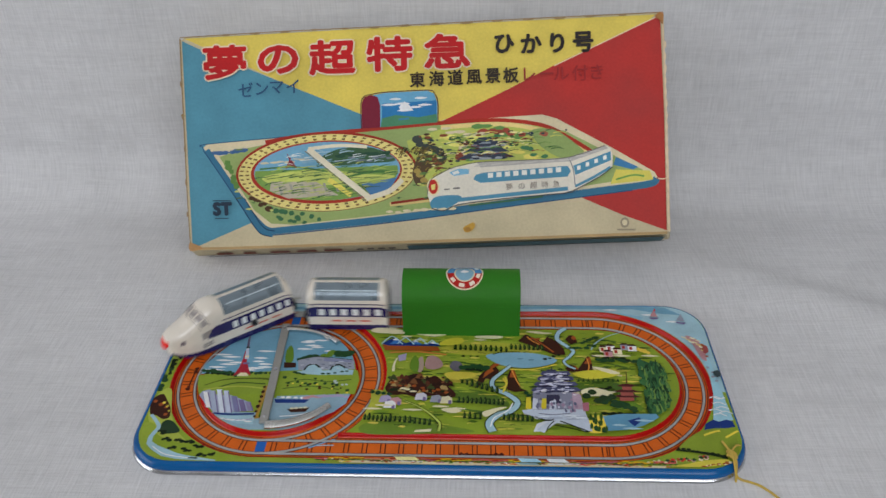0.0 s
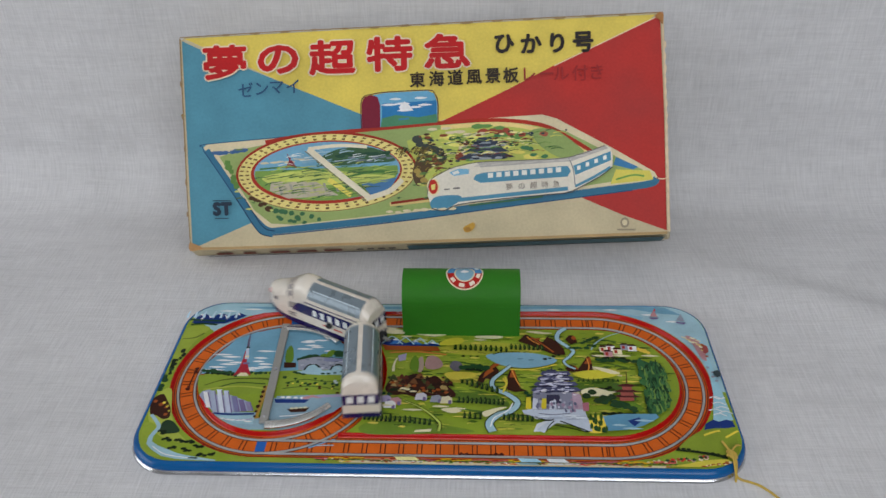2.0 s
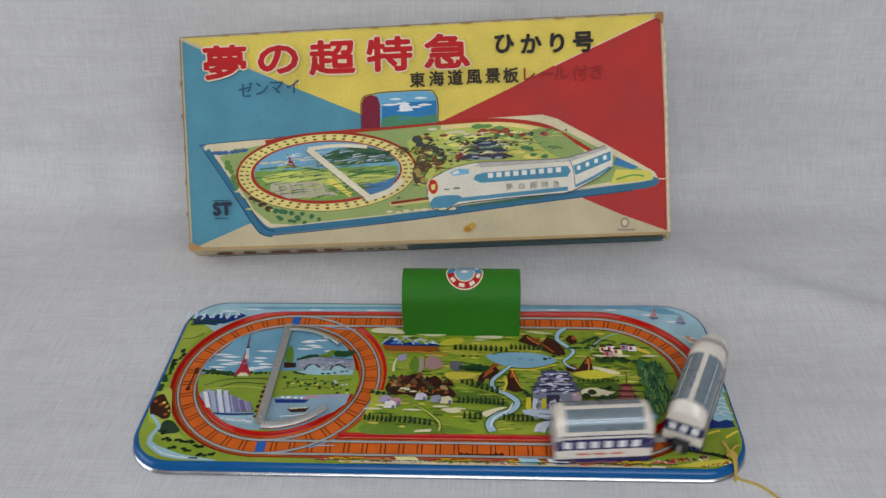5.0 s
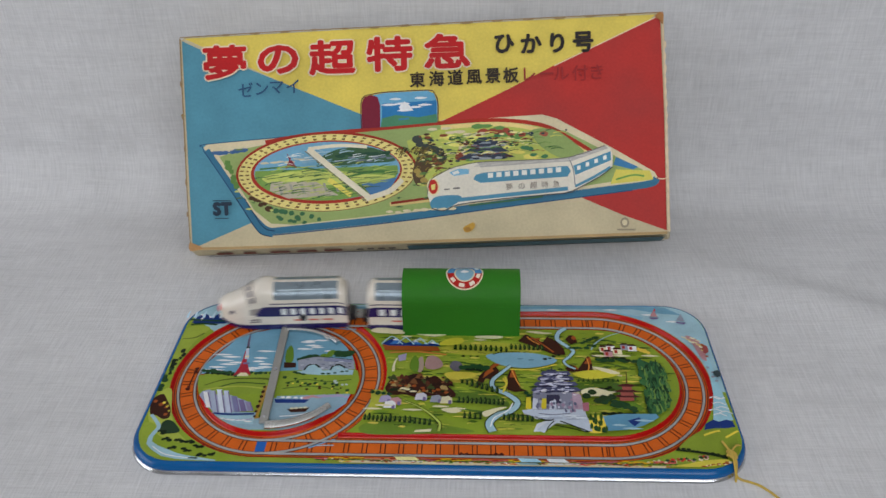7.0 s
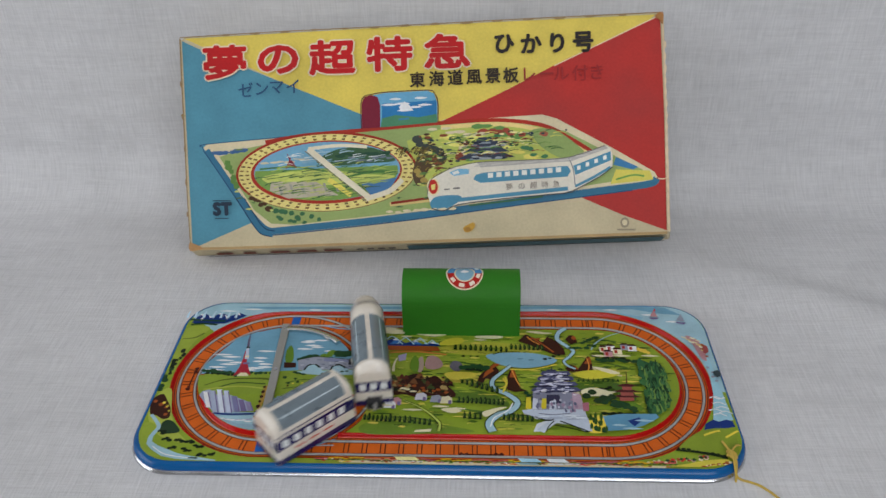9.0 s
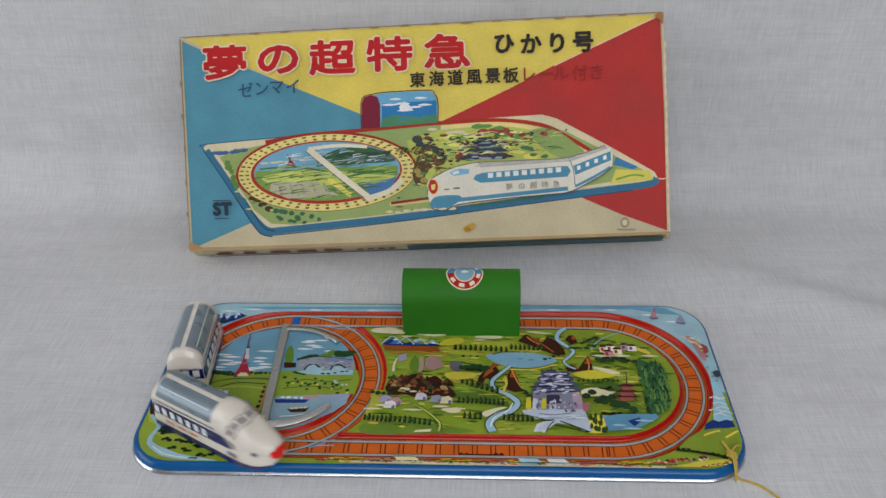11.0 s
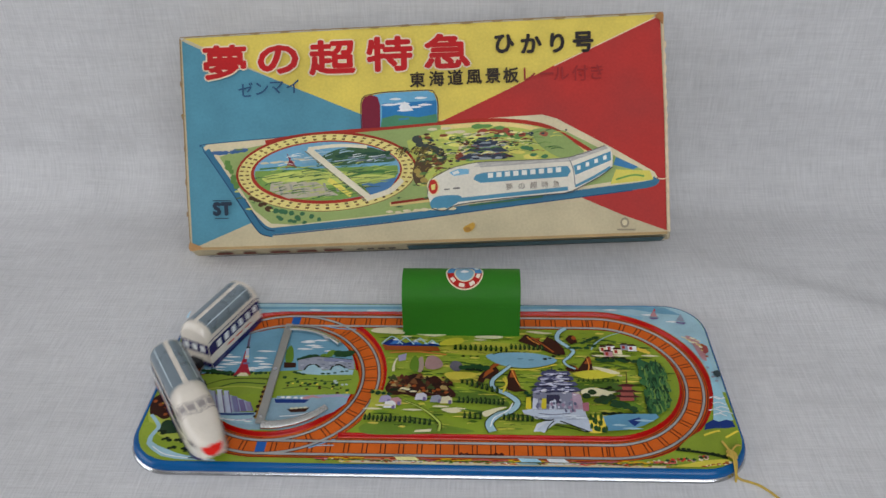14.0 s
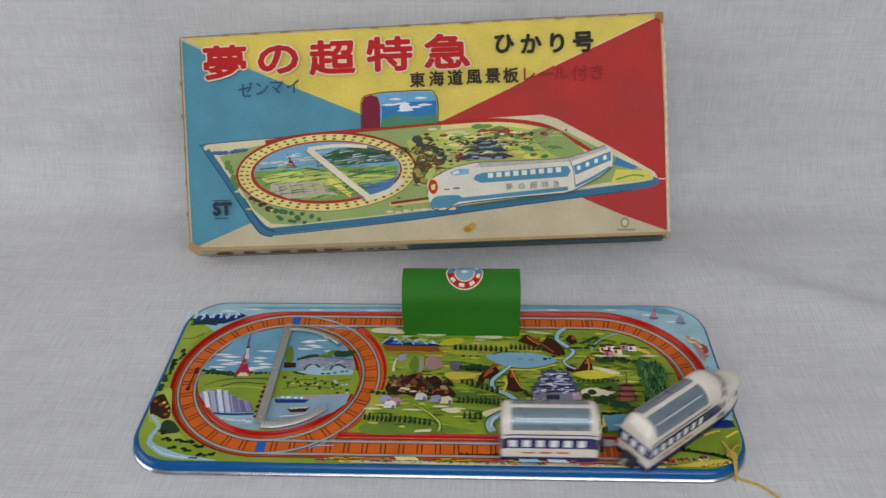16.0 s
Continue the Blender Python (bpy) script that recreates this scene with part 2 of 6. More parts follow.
def build_board():
    bm = bmesh.new()
    face_bm(bm, rounded(), TOP, [oval(W_OUT1)])
    part("landscape_surround", bm, GREEN, board, "green printed landscape round the track")
    # centre island between the circuits, and the disc inside the small circle
    ang = math.asin(W_IN1 / W_OUT1)
    pts = [(W_OUT1 * math.cos(a), W_OUT1 * math.sin(a)) for a in (ang - 2 * ang * k / 24 for k in range(25))]
    pts += [(D * k / 20, -W_IN1) for k in range(6, 20)]
    pts += [(D + W_IN1 * math.cos(a), W_IN1 * math.sin(a)) for a in (radians(-90 + 180 * k / 40) for k in range(41))]
    pts += [(D - D * k / 20, W_IN1) for k in range(1, 15)]
    bm = bmesh.new()
    face_bm(bm, pts, TOP)
    part("landscape_island", bm, GREEN, board, "green printed countryside inside the track")
    bm = bmesh.new()
    face_bm(bm, ring(W_IN1, 72), TOP)
    part("city_disc", bm, GREEN, board, "printed city scene inside the small circle")
    # track bed, sunk, with sloping red walls
    bm = bmesh.new()
    band(bm, oval(W_IN0), oval(W_OUT0), 0, 0)
    part("track_bed", bm, ORANGE, board, "orange printed track bed")
    bm = bmesh.new()
    band(bm, ring(W_IN0), ring(W_OUT0), 0.0015, 0.0015, lambda x, y: x > -0.02)
    part("track_bed", bm, ORANGE, board, "orange printed track bed")
    # the pressed walls are rounded at foot and brow
    press = [(0, 0), (0.22, 0.1), (0.42, 0.42), (0.62, 0.78), (0.82, 0.97), (1, 1)]

    def wall_bm(line, foot, brow, keep=None):
        bm = bmesh.new()
        for k, ((a, za), (b, zb)) in enumerate(zip(press, press[1:])):
            low = 1 if k < 1 else 0
            ra, rb = foot + (brow - foot) * a, foot + (brow - foot) * b
            if brow > foot:
                band(bm, line(ra), line(rb), za * TOP, zb * TOP, keep, low)
            else:
                band(bm, line(rb), line(ra), zb * TOP, za * TOP, keep, low)
        bmesh.ops.remove_doubles(bm, verts=bm.verts, dist=1e-5)
        return bm
    bm = wall_bm(oval, W_OUT0, W_OUT1)
    part("track_wall", bm, [RED, FOOT], board, "red sloping outer edge of the track", True)
    bm = wall_bm(oval, W_IN0, W_IN1, lambda x, y: x > 0.5 and math.hypot(x, y) > W_OUT0)
    part("track_wall", bm, [RED, FOOT], board, "red sloping inner edge of the track", True)
    bm = wall_bm(lambda r: ring(r, 160), W_OUT0, W_OUT1, lambda x, y: x > 0 and abs(y) < W_IN0 - 0.012)
    part("track_wall", bm, [RED, FOOT], board, "red sloping edge round the small circle", True)
    bm = wall_bm(ring, W_IN0, W_IN1)
    part("track_wall", bm, [RED, FOOT], board, "red sloping edge round the city disc", True)
    for r0, keep in ((W_OUT0 - 0.008, None), (W_IN0, lambda x, y: x < 0 or x > 0.62)):
        bm = bmesh.new()
        band(bm, oval(r0), oval(r0 + 0.008), 0.002, 0.002, keep)
        part("edge_line", bm, tin(96, 30, 14), board, "dark printed line along the track edge")
    # rails: low rounded ridges
    def rail(line, r, h, keep=None):
        bm = bmesh.new()
        w = 0.0125
        for r0, r1, z0, z1 in ((r - w, r - w / 2, 0.002, h), (r - w / 2, r + w / 2, h, h), (r + w / 2, r + w, h, 0.002)):
            band(bm, line(r0), line(r1), z0, z1, keep)
        part("rail", bm, RAILTIN, board, "grey printed rail", True)
        bm = bmesh.new()
        for r0 in (r - 0.019, r + 0.011):
            band(bm, line(r0), line(r0 + 0.008), h - 0.0095, h - 0.0095, keep)
        part("rail_outline", bm, SLEEPER, board, "dark printed outline of the rail")
    rail(oval, RAIL_OUT, 0.012)
    rail(oval, RAIL_IN, 0.012)
    rail(ring, RAIL_OUT, 0.0135, lambda x, y: x > 0)
    rail(ring, RAIL_IN, 0.0135, lambda x, y: x > 0)
    # printed sleepers: two thin dark lines each
    bm = bmesh.new()
    def line(px, py, tx, ty, r0=0.812, r1=0.978):
        q = [(px + tx * s * 0.0048 + nx * r, py + ty * s * 0.0048 + ny * r, 0.0028) for s, r in ((-1, r0), (1, r0), (1, r1), (-1, r1))]
        f = bm.faces.new([bm.verts.new(v) for v in q])
        f.normal_update()
        if f.normal.z < 0:
            f.normal_flip()
    for k in range(19):
        for s in (-0.021, 0.021):
            for ny in (1, -1):
                nx = 0
                line(0.12 + k * 0.168 + s, 0, 1, 0)
    for cx, a0, a1 in ((0, 90, 270), (D, -90, 90), (0, -62, 62)):
        n = round((a1 - a0) * math.pi / 180 * 0.92 / 0.168)
        for k in range(n + 1):
            for s in (-1.3, 1.3):
                a = radians(a0 + (a1 - a0) * k / n + s)
                nx, ny = math.cos(a), math.sin(a)
                line(cx, 0, -ny, nx)
    part("sleeper_print", bm, SLEEPER, board, "thin dark printed sleeper lines")
    for x, y in ((0.0, -0.92), (0.0, 0.92)):
        part("signal_mark", box_bm(x - 0.045, x + 0.045, y - 0.06, y + 0.06, 0.001, 0.0045), tin(40, 92, 158), board, "blue printed mark between the rails")
    # rim: rolled blue edge with a bright lip on the table
    bm = bmesh.new()
    prof = [(0.0, TOP), (0.005, TOP + 0.003), (0.016, TOP + 0.003), (0.032, TOP - 0.005), (0.047, TOP - 0.019), (0.057, TOP - 0.036), (0.062, TOP - 0.054), (0.060, TOP - 0.068)]
    rows = [[(*p, z) for p in rounded(o)] for o, z in prof]
    grid(bm, [list(r) for r in zip(*rows)] + [[r[0] for r in rows]])
    part("rim", bm, RIM, board, "blue rolled rim", True)
    bm = bmesh.new()
    prof = [(0.060, TOP - 0.068), (0.054, TOP - 0.071), (0.056, TABLE + 0.032), (0.066, TABLE + 0.026), (0.077, TABLE + 0.013), (0.079, TABLE + 0.005), (0.074, TABLE)]
    rows = [[(*p, z) for p in rounded(o)] for o, z in prof]
    grid(bm, [list(r) for r in zip(*rows)] + [[r[0] for r in rows]])
    part("lip", bm, STEEL, board, "bright bare tin lip", True)


RAILTIN = tin(150, 150, 148)
SLEEPER = tin(74, 32, 18)
build_board()


# ---- points lever inside the small circle ----
lever = thing("points_lever", pose(-0.045 * U, 0.045 * U, (TOP + 0.012) * U), "bare tin points lever pivoted inside the small circle", "track switch")


def build_lever():
    bm = box_bm(-0.042, 0.042, -0.735, 0.735, 0.006, 0.03, 0.008)
    bar = part("bar", bm, DULL, lever, "flat grey tin bar")
    for side in (1, -1):
        bm = bmesh.new()
        rows = []
        for k in range(15):
            a = radians((92 - 52 * k / 14) * side)
            w = 0.085 * (1 - 0.25 * k / 14)
            r1 = 0.748
            rows.append([((r - 0.0) * math.cos(a) + 0.045, r * math.sin(a) - 0.045, z) for r, z in
                         ((r1 - w, 0.0), (r1 - w, 0.032), (r1 - w * 0.8, 0.042), (r1 - w * 0.25, 0.036), (r1, 0.018), (r1, 0.0))])
        vs = grid(bm, rows, True)
        bm.faces.new(vs[0])
        bm.faces.new(vs[-1][::-1])
        bmesh.ops.recalc_face_normals(bm, faces=bm.faces[:])
        part("wing", bm, WORN, lever, "curved tin wing", True)
    part("rivet", disc_bm((0, 0, 0.034), 0.02, 0.014, seg=16), STEEL, bar)
    for y in (0.66, -0.66):
        part("rivet", disc_bm((0, y, 0.034), 0.016, 0.012, seg=12), STEEL, bar)


build_lever()

# ---- tunnel ----
tunnel = thing("tunnel", pose(1.815 * U, 0.915 * U, TOP * U), "green tin tunnel with a round sticker over the track", "toy tunnel")
TUNNEL_GREEN = material("green_enamel", ink(42, 106, 24, 1.28), 0.6, 0, 0.1, 25, 500, 0.05, 0.0, 0.22)


def arch(w, z0, lift=0.0, n=24, flare=0.012):
    pts = [(-w - flare, 0.0), (-w - flare * 0.6, z0 * 0.5), (-w, z0)]
    pts += [((w + lift) * -math.cos(a), z0 + (w + lift) * math.sin(a)) for a in (math.pi * k / n for k in range(1, n))]
    pts += [(w, z0), (w + flare * 0.6, z0 * 0.5), (w + flare, 0.0)]
    return pts


def build_tunnel():
    w, z0, half = 0.255, 0.375, 0.615
    bm = bmesh.new()
    outer = arch(w, z0)
    inner = [(y * 0.965, z * 0.985) for y, z in outer]
    rows = []
    for x, sc in ((-half, 1.0), (-half + 0.02, 1.0), (0, 0.995), (half - 0.02, 1.0), (half, 1.0)):
        rows.append([(x, y * sc, z) for y, z in outer] + [(x, y, z) for y, z in inner[::-1]])
    vs = grid(bm, rows, True)
    for row in (vs[0], vs[-1]):
        k = len(row)
        for i in range(k // 2 - 1):
            bm.faces.new((row[i], row[i + 1], row[k - 2 - i], row[k - 1 - i]))
    bmesh.ops.recalc_face_normals(bm, faces=bm.faces[:])
    part("shell", bm, TUNNEL_GREEN, tunnel, "green arched tin shell", True)
    bm = bmesh.new()
    rows = [[(x, y, z) for x in (-half, half)] for y, z in ((-w - 0.003, z0 - 0.006), (-w - 0.0042, z0), (-w - 0.002, z0 + 0.006))]
    grid(bm, rows)
    part("crease", bm, TUNNEL_GREEN, tunnel)
    # round sticker over the crown
    def on_arch(u, s, lift):
        a = radians(90 - s / (w + 0.004) * 57.3)
        return (u, -(w + lift) * math.cos(a), z0 + (w + lift) * math.sin(a))
    def sticker(name, r0, r1, a0, a1, mat, lift, label="", under=None):
        bm = bmesh.new()
        n = 48
        rows = []
        for k in range(n + 1):
            a = radians(a0 + (a1 - a0) * k / n)
            rows.append([on_arch(0.035 + 0.95 * r * math.cos(a), 0.012 - r * math.sin(a), lift) for r in (r0, (r0 + r1) / 2, r1)])
        grid(bm, rows)
        bmesh.ops.recalc_face_normals(bm, faces=bm.faces[:])
        return part(name, bm, mat, under or tunnel, label, True)
    # s grows downward on the front; its crown lies at the arch's top
    disc = sticker("sticker_border", 0, 0.205, 0, 360, tin(196, 186, 160), 0.0035, "cream round sticker")
    sticker("sticker_band", 0.115, 0.19, 180, 360, tin(156, 36, 30), 0.006, "red lower half of the sticker", disc)
    sticker("sticker_band", 0.115, 0.19, 0, 180, tin(70, 120, 160), 0.006, "blue upper half of the sticker", disc)
    sticker("sticker_centre", 0, 0.1, 0, 360, tin(118, 150, 166), 0.006, "pale blue centre of the sticker", disc)
    sticker("sticker_peak", 0, 0.05, 20, 160, tin(206, 208, 204), 0.008, "white peak on the sticker", disc)
    for k in range(4):
        a = 205 + k * 43
        sticker("lettering_bar", 0.135, 0.175, a, a + 22, tin(214, 190, 176), 0.0085, "", disc)
    for k in range(3):
        a = 25 + k * 48
        sticker("lettering_bar", 0.135, 0.175, a, a + 20, tin(190, 205, 210), 0.0085, "", disc)


build_tunnel()

# ---- train ----
WHITE, NAVY = enamel(208, 200, 188), enamel(32, 26, 80)
SLATE = material("lacquered_tin", (0.21, 0.265, 0.305, 1), 0.30, 0.35, 0.14, 60, 500, 0.05, 0.25, 0.6)
NOSE_RED, TEXT_RED, PANE, DARKPANE = tin(200, 42, 34), tin(176, 96, 80), tin(200, 202, 218), tin(104, 98, 104)


def smoothstep(a, b, x):
    t = min(1, max(0, (x - a) / (b - a)))
    return t * t * (3 - 2 * t)


class Body:
    """Pressed tin body: sections along x, each a wall and a rounded roof. s runs from -1 (one sill) over the roof (0) to 1."""

    def __init__(self, x0, x1, nosed):
        self.x0, self.x1, self.nosed = x0, x1, nosed

    def size(self, x):
        w, z0, zs, zt = 0.186, 0.0, 0.312, 0.498
        if self.nosed:
            dome = smoothstep(0.245, 0.31, x) * (1 - smoothstep(0.40, 0.50, x))
            g = min(1, max(0, (x - 0.38) / (self.x1 - 0.38)))
            round_w = math.sqrt(max(0.0, 1 - g ** 2.4))
            w *= 0.34 + 0.66 * round_w
            slope = smoothstep(0.40, 0.72, x)
            zt += 0.026 * dome - 0.115 * slope - 0.1 * g ** 2.6
            zs -= 0.055 * slope + 0.05 * g ** 2
            z0 += 0.11 * g ** 3.5
        # the roof falls away to the flat ends
        reach = x - self.x0 if self.nosed else min(x - self.x0, self.x1 - x)
        fall = max(0.0, 1 - reach / (0.085 if self.nosed else 0.05)) ** 2
        zt -= (0.085 if self.nosed else 0.05) * fall
        zs -= 0.03 * fall
        w -= 0.006 * fall
        return w, z0, zs, zt

    def at(self, x, s, lift=0.0):
        w, z0, zs, zt = self.size(x)
        q = abs(s)
        sg = 1 if s > 0 else -1
        if q > 0.5:
            k = (q - 0.5) / 0.5
            y, z = w + lift - 0.012 * (1 - k), zs + (z0 - zs) * k
        else:
            a = q / 0.5 * math.pi / 2
            y = (w - 0.012 + lift) * math.sin(a) ** 0.86
            z = zs + (zt - zs + lift) * max(math.cos(a), 0) ** 0.92
        return (x, sg * y, z)

    def wall(self, h):
        """The s at height share h of the wall, 0 at the sill, 1 at the eave."""
        return 1 - 0.5 * h

    def patch(self, xs, ss, lift=0.004):
        bm = bmesh.new()
        grid(bm, [[self.at(x, s, lift) for s in ss] for x in xs])
        bmesh.ops.recalc_face_normals(bm, faces=bm.faces[:])
        c = sum((f.normal.z * 0.5 + f.normal.y * (1 if ss[0] + ss[-1] > 0 else -1) for f in bm.faces))
        if c < 0:
            bmesh.ops.reverse_faces(bm, faces=bm.faces[:])
        return bm

    def shell(self, n=34, m=40):
        bm = bmesh.new()
        xs = [self.x0 + (self.x1 - self.x0) * (1 - (1 - k / n) ** 1.5 if self.nosed else k / n) for k in range(n + 1)]
        ss = [-1 + 2 * k / m for k in range(m + 1)]
        vs = grid(bm, [[self.at(x, s) for s in ss] for x in xs])
        bm.faces.new(vs[0])
        bm.faces.new(vs[-1][::-1])
        for k in range(n):
            bm.faces.new((vs[k][0], vs[k + 1][0], vs[k + 1][-1], vs[k][-1]))
        bmesh.ops.recalc_face_normals(bm, faces=bm.faces[:])
        return bm


def span(a, b, n):
    return [a + (b - a) * k / n for k in range(n + 1)]


def livery(car, B, xa, xb, win0, pitch, count):
    """Roof panels, navy bands, panes and lettering bars on both sides."""
    for sg in (1, -1):
        part("roof_panel", B.patch(span(xa + 0.085, xb - (0 if B.nosed else 0.025), 10), [sg * s for s in span(0.03, 0.405, 10)]), SLATE, car, "slate-grey printed roof panel", True)
        part("roof_line", B.patch(span(xa + 0.11, xb - 0.05, 10), [sg * s for s in (0.205, 0.225)], 0.006), tin(176, 188, 194), car, "pale line along the roof")
        part("eave_line", B.patch(span(xa + 0.02, xb + 0.04, 10), [sg * s for s in (0.475, 0.492)]), NAVY, car, "thin navy line")
        part("sill_band", B.patch(span(xa, xb + (0.59 if B.nosed else 0.06), 24), [sg * B.wall(h) for h in (0.0, 0.2)]), NAVY, car, "navy sill band", True)
        band_part = part("window_band", B.patch(span(xa + 0.004, xb + (0.1 if B.nosed else 0.056), 12), [sg * B.wall(h) for h in (0.53, 0.72, 0.93)]), NAVY, car, "navy window band", True)
        if B.nosed:
            bm = bmesh.new()
            x1 = xb + 0.1
            rows = []
            for k in range(9):
                g = k / 8
                rows.append([B.at(x1 + 0.11 * g, sg * B.wall(h), 0.004) for h in (0.53 + 0.02 * g, 0.72 - 0.05 * g, 0.93 - 0.3 * g * g)])
            grid(bm, rows)
            bmesh.ops.recalc_face_normals(bm, faces=bm.faces[:])
            part("window_band", bm, NAVY, car, "navy window band rounded off towards the nose", True)
        for k in range(count):
            x = win0 + k * pitch
            part("pane", B.patch(span(x, x + pitch * 0.56, 2), [sg * B.wall(h) for h in (0.60, 0.85)], 0.008), PANE, band_part, "pale printed window")
        for k in range(3):
            x = win0 + 0.12 + k * 0.15
            part("lettering_bar", B.patch(span(x, x + 0.11, 2), [sg * B.wall(h) for h in (0.34, 0.40)], 0.007), TEXT_RED, car, "faded red printed line")


def end_plate(car, B, x, out):
    """Flat end of a car with three printed windows."""
    def plate(name, y0, y1, z0, z1, mat, lift, label="", under=None):
        bm = bmesh.new()
        q = [(x + out * lift, y, z) for y, z in ((y0, z0), (y1, z0), (y1, z1), (y0, z1))]
        f = bm.faces.new([bm.verts.new(v) for v in (q if out > 0 else q[::-1])])
        return part(name, bm, mat, under or car, label)
    band_part = plate("end_band", -0.17, 0.17, 0.165, 0.29, NAVY, 0.003, "navy band across the end")
    plate("end_sill", -0.178, 0.178, 0.0, 0.06, NAVY, 0.003)
    for k in (-1, 0, 1):
        plate("end_pane", k * 0.1 - 0.032, k * 0.1 + 0.032, 0.19, 0.27, PANE, 0.006, "pale printed end window", band_part)


def running_gear(car, xs, x0, x1):
    part("underframe", box_bm(x0, x1, -0.13, 0.13, -0.012, 0.03, 0.01), BLACK, car, "dark underframe")
    for x in xs:
        for y in (-0.085, 0.085):
            part("wheel", disc_bm((x, y, 0.008), 0.046, 0.02, "Y", 20), BLACK, car, "small dark wheel")
        part("axle", disc_bm((x, 0, 0.008), 0.01, 0.17, "Y", 10), DULL, car)


def engine():
    car = thing("toy_locomotive", pose(0, 0, 0), "white and navy tin bullet-train engine with red nose", "toy train")
    B = Body(-0.5, 0.875, True)
    part("body", B.shell(), WHITE, car, "cream-white pressed tin body", True)
    livery(car, B, -0.5, 0.26, -0.46, 0.1, 7)
    end_plate(car, B, -0.5, -1)
    # cab windows: a band of panes round the slope of the bonnet
    for s0, s1 in ((-0.44, -0.33), (-0.30, -0.17), (-0.14, -0.015), (0.015, 0.14), (0.17, 0.30), (0.33, 0.44)):
        bm = bmesh.new()
        grid(bm, [[B.at(x + 0.15 * (0.22 - abs(s)), s, 0.005) for s in span(s0, s1, 4)] for x in span(0.488, 0.543, 3)])
        bmesh.ops.recalc_face_normals(bm, faces=bm.faces[:])
        part("cab_pane", bm, tin(142, 136, 134), car, "dark printed cab window", True)
    for s in (-1, 1):
        for x in (0.47, 0.56):
            bm = bmesh.new()
            grid(bm, [[B.at(q + 0.15 * (0.22 - v), s * v, 0.004) for v in span(0.0, 0.48, 10)] for q in (x, x + 0.006)])
            bmesh.ops.recalc_face_normals(bm, faces=bm.faces[:])
            part("cab_line", bm, tin(104, 96, 98), car)
        part("cab_door", B.patch(span(0.42, 0.53, 3), [s * B.wall(h) for h in (0.62, 0.75, 0.88)], 0.004), tin(140, 134, 130), car, "grey printed cab side window")
        for k in range(2):
            part("vent", B.patch(span(0.43, 0.54, 3), [s * B.wall(h) for h in (0.30 + 0.09 * k, 0.35 + 0.09 * k)], 0.005), tin(96, 90, 92), car, "dark printed vent")
        part("headlight", B.patch(span(0.70, 0.755, 3), [s * v for v in span(0.50, 0.60, 3)], 0.006), DARKPANE, car, "dark printed headlight")
    # red nose cap, facing forward and a little up
    bm = bmesh.new()
    rows = []
    for k in range(8):
        a = k / 7 * math.pi / 2
        rows.append([(0.036 * math.cos(a), 0.09 * math.sin(a) * math.cos(q), 0.09 * math.sin(a) * math.sin(q)) for q in (2 * math.pi * j / 28 for j in range(28))])
    grid(bm, rows, True)
    bmesh.ops.remove_doubles(bm, verts=bm.verts, dist=1e-5)
    bmesh.ops.recalc_face_normals(bm, faces=bm.faces[:])
    bm.transform(Matrix.Translation((0.853, 0, 0.222)) @ Matrix.Rotation(radians(-26), 4, "Y"))
    part("nose_cap", bm, NOSE_RED, car, "round red nose cap", True)
    # winding shaft on the left side
    shaft = part("winding_shaft", disc_bm((-0.03, 0.196, 0.155), 0.03, 0.05, "Y", 18), BLACK, car, "black winding hole and shaft")
    part("winding_collar", disc_bm((-0.03, 0.188, 0.155), 0.038, 0.016, "Y", 20), DULL, shaft, "grey collar round the winding hole")
    running_gear(car, (-0.28, 0.28), -0.48, 0.6)
    part("coupling_bracket", box_bm(-0.58, -0.50, -0.075, 0.075, 0.0, 0.1, 0.012), BLACK, car, "dark folded coupling bracket")
    part("coupling_hook", box_bm(-0.66, -0.50, -0.02, 0.02, 0.07, 0.085, 0.005), DULL, car, "tin coupling tongue")
    return car


def wagon():
    car = thing("toy_carriage", pose(0, 0, 0), "white and navy tin passenger carriage with slate-grey roof", "toy train")
    B = Body(-0.425, 0.425, False)
    part("body", B.shell(24), WHITE, car, "cream-white pressed tin body", True)
    livery(car, B, -0.425, 0.365, -0.36, 0.12, 6)
    end_plate(car, B, -0.425, -1)
    end_plate(car, B, 0.425, 1)
    running_gear(car, (-0.23, 0.23), -0.4, 0.4)
    part("coupling_bracket", box_bm(0.425, 0.50, -0.07, 0.07, 0.0, 0.09, 0.012), BLACK, car, "dark folded coupling bracket")
    part("coupling_loop", box_bm(0.42, 0.60, -0.03, 0.03, 0.055, 0.068, 0.005), DULL, car, "tin coupling loop")
    return car


loco = engine()
coach = wagon()


# ---- cardboard box ----
carton = thing("toy_box", pose(-1.4538 * U, 2.0171 * U, 0.1819 * U, 58.216, -2.944, -0.2285),
               "worn printed cardboard toy box leaning against the cloth", "box")
BL, BH = 5.65, 2.532


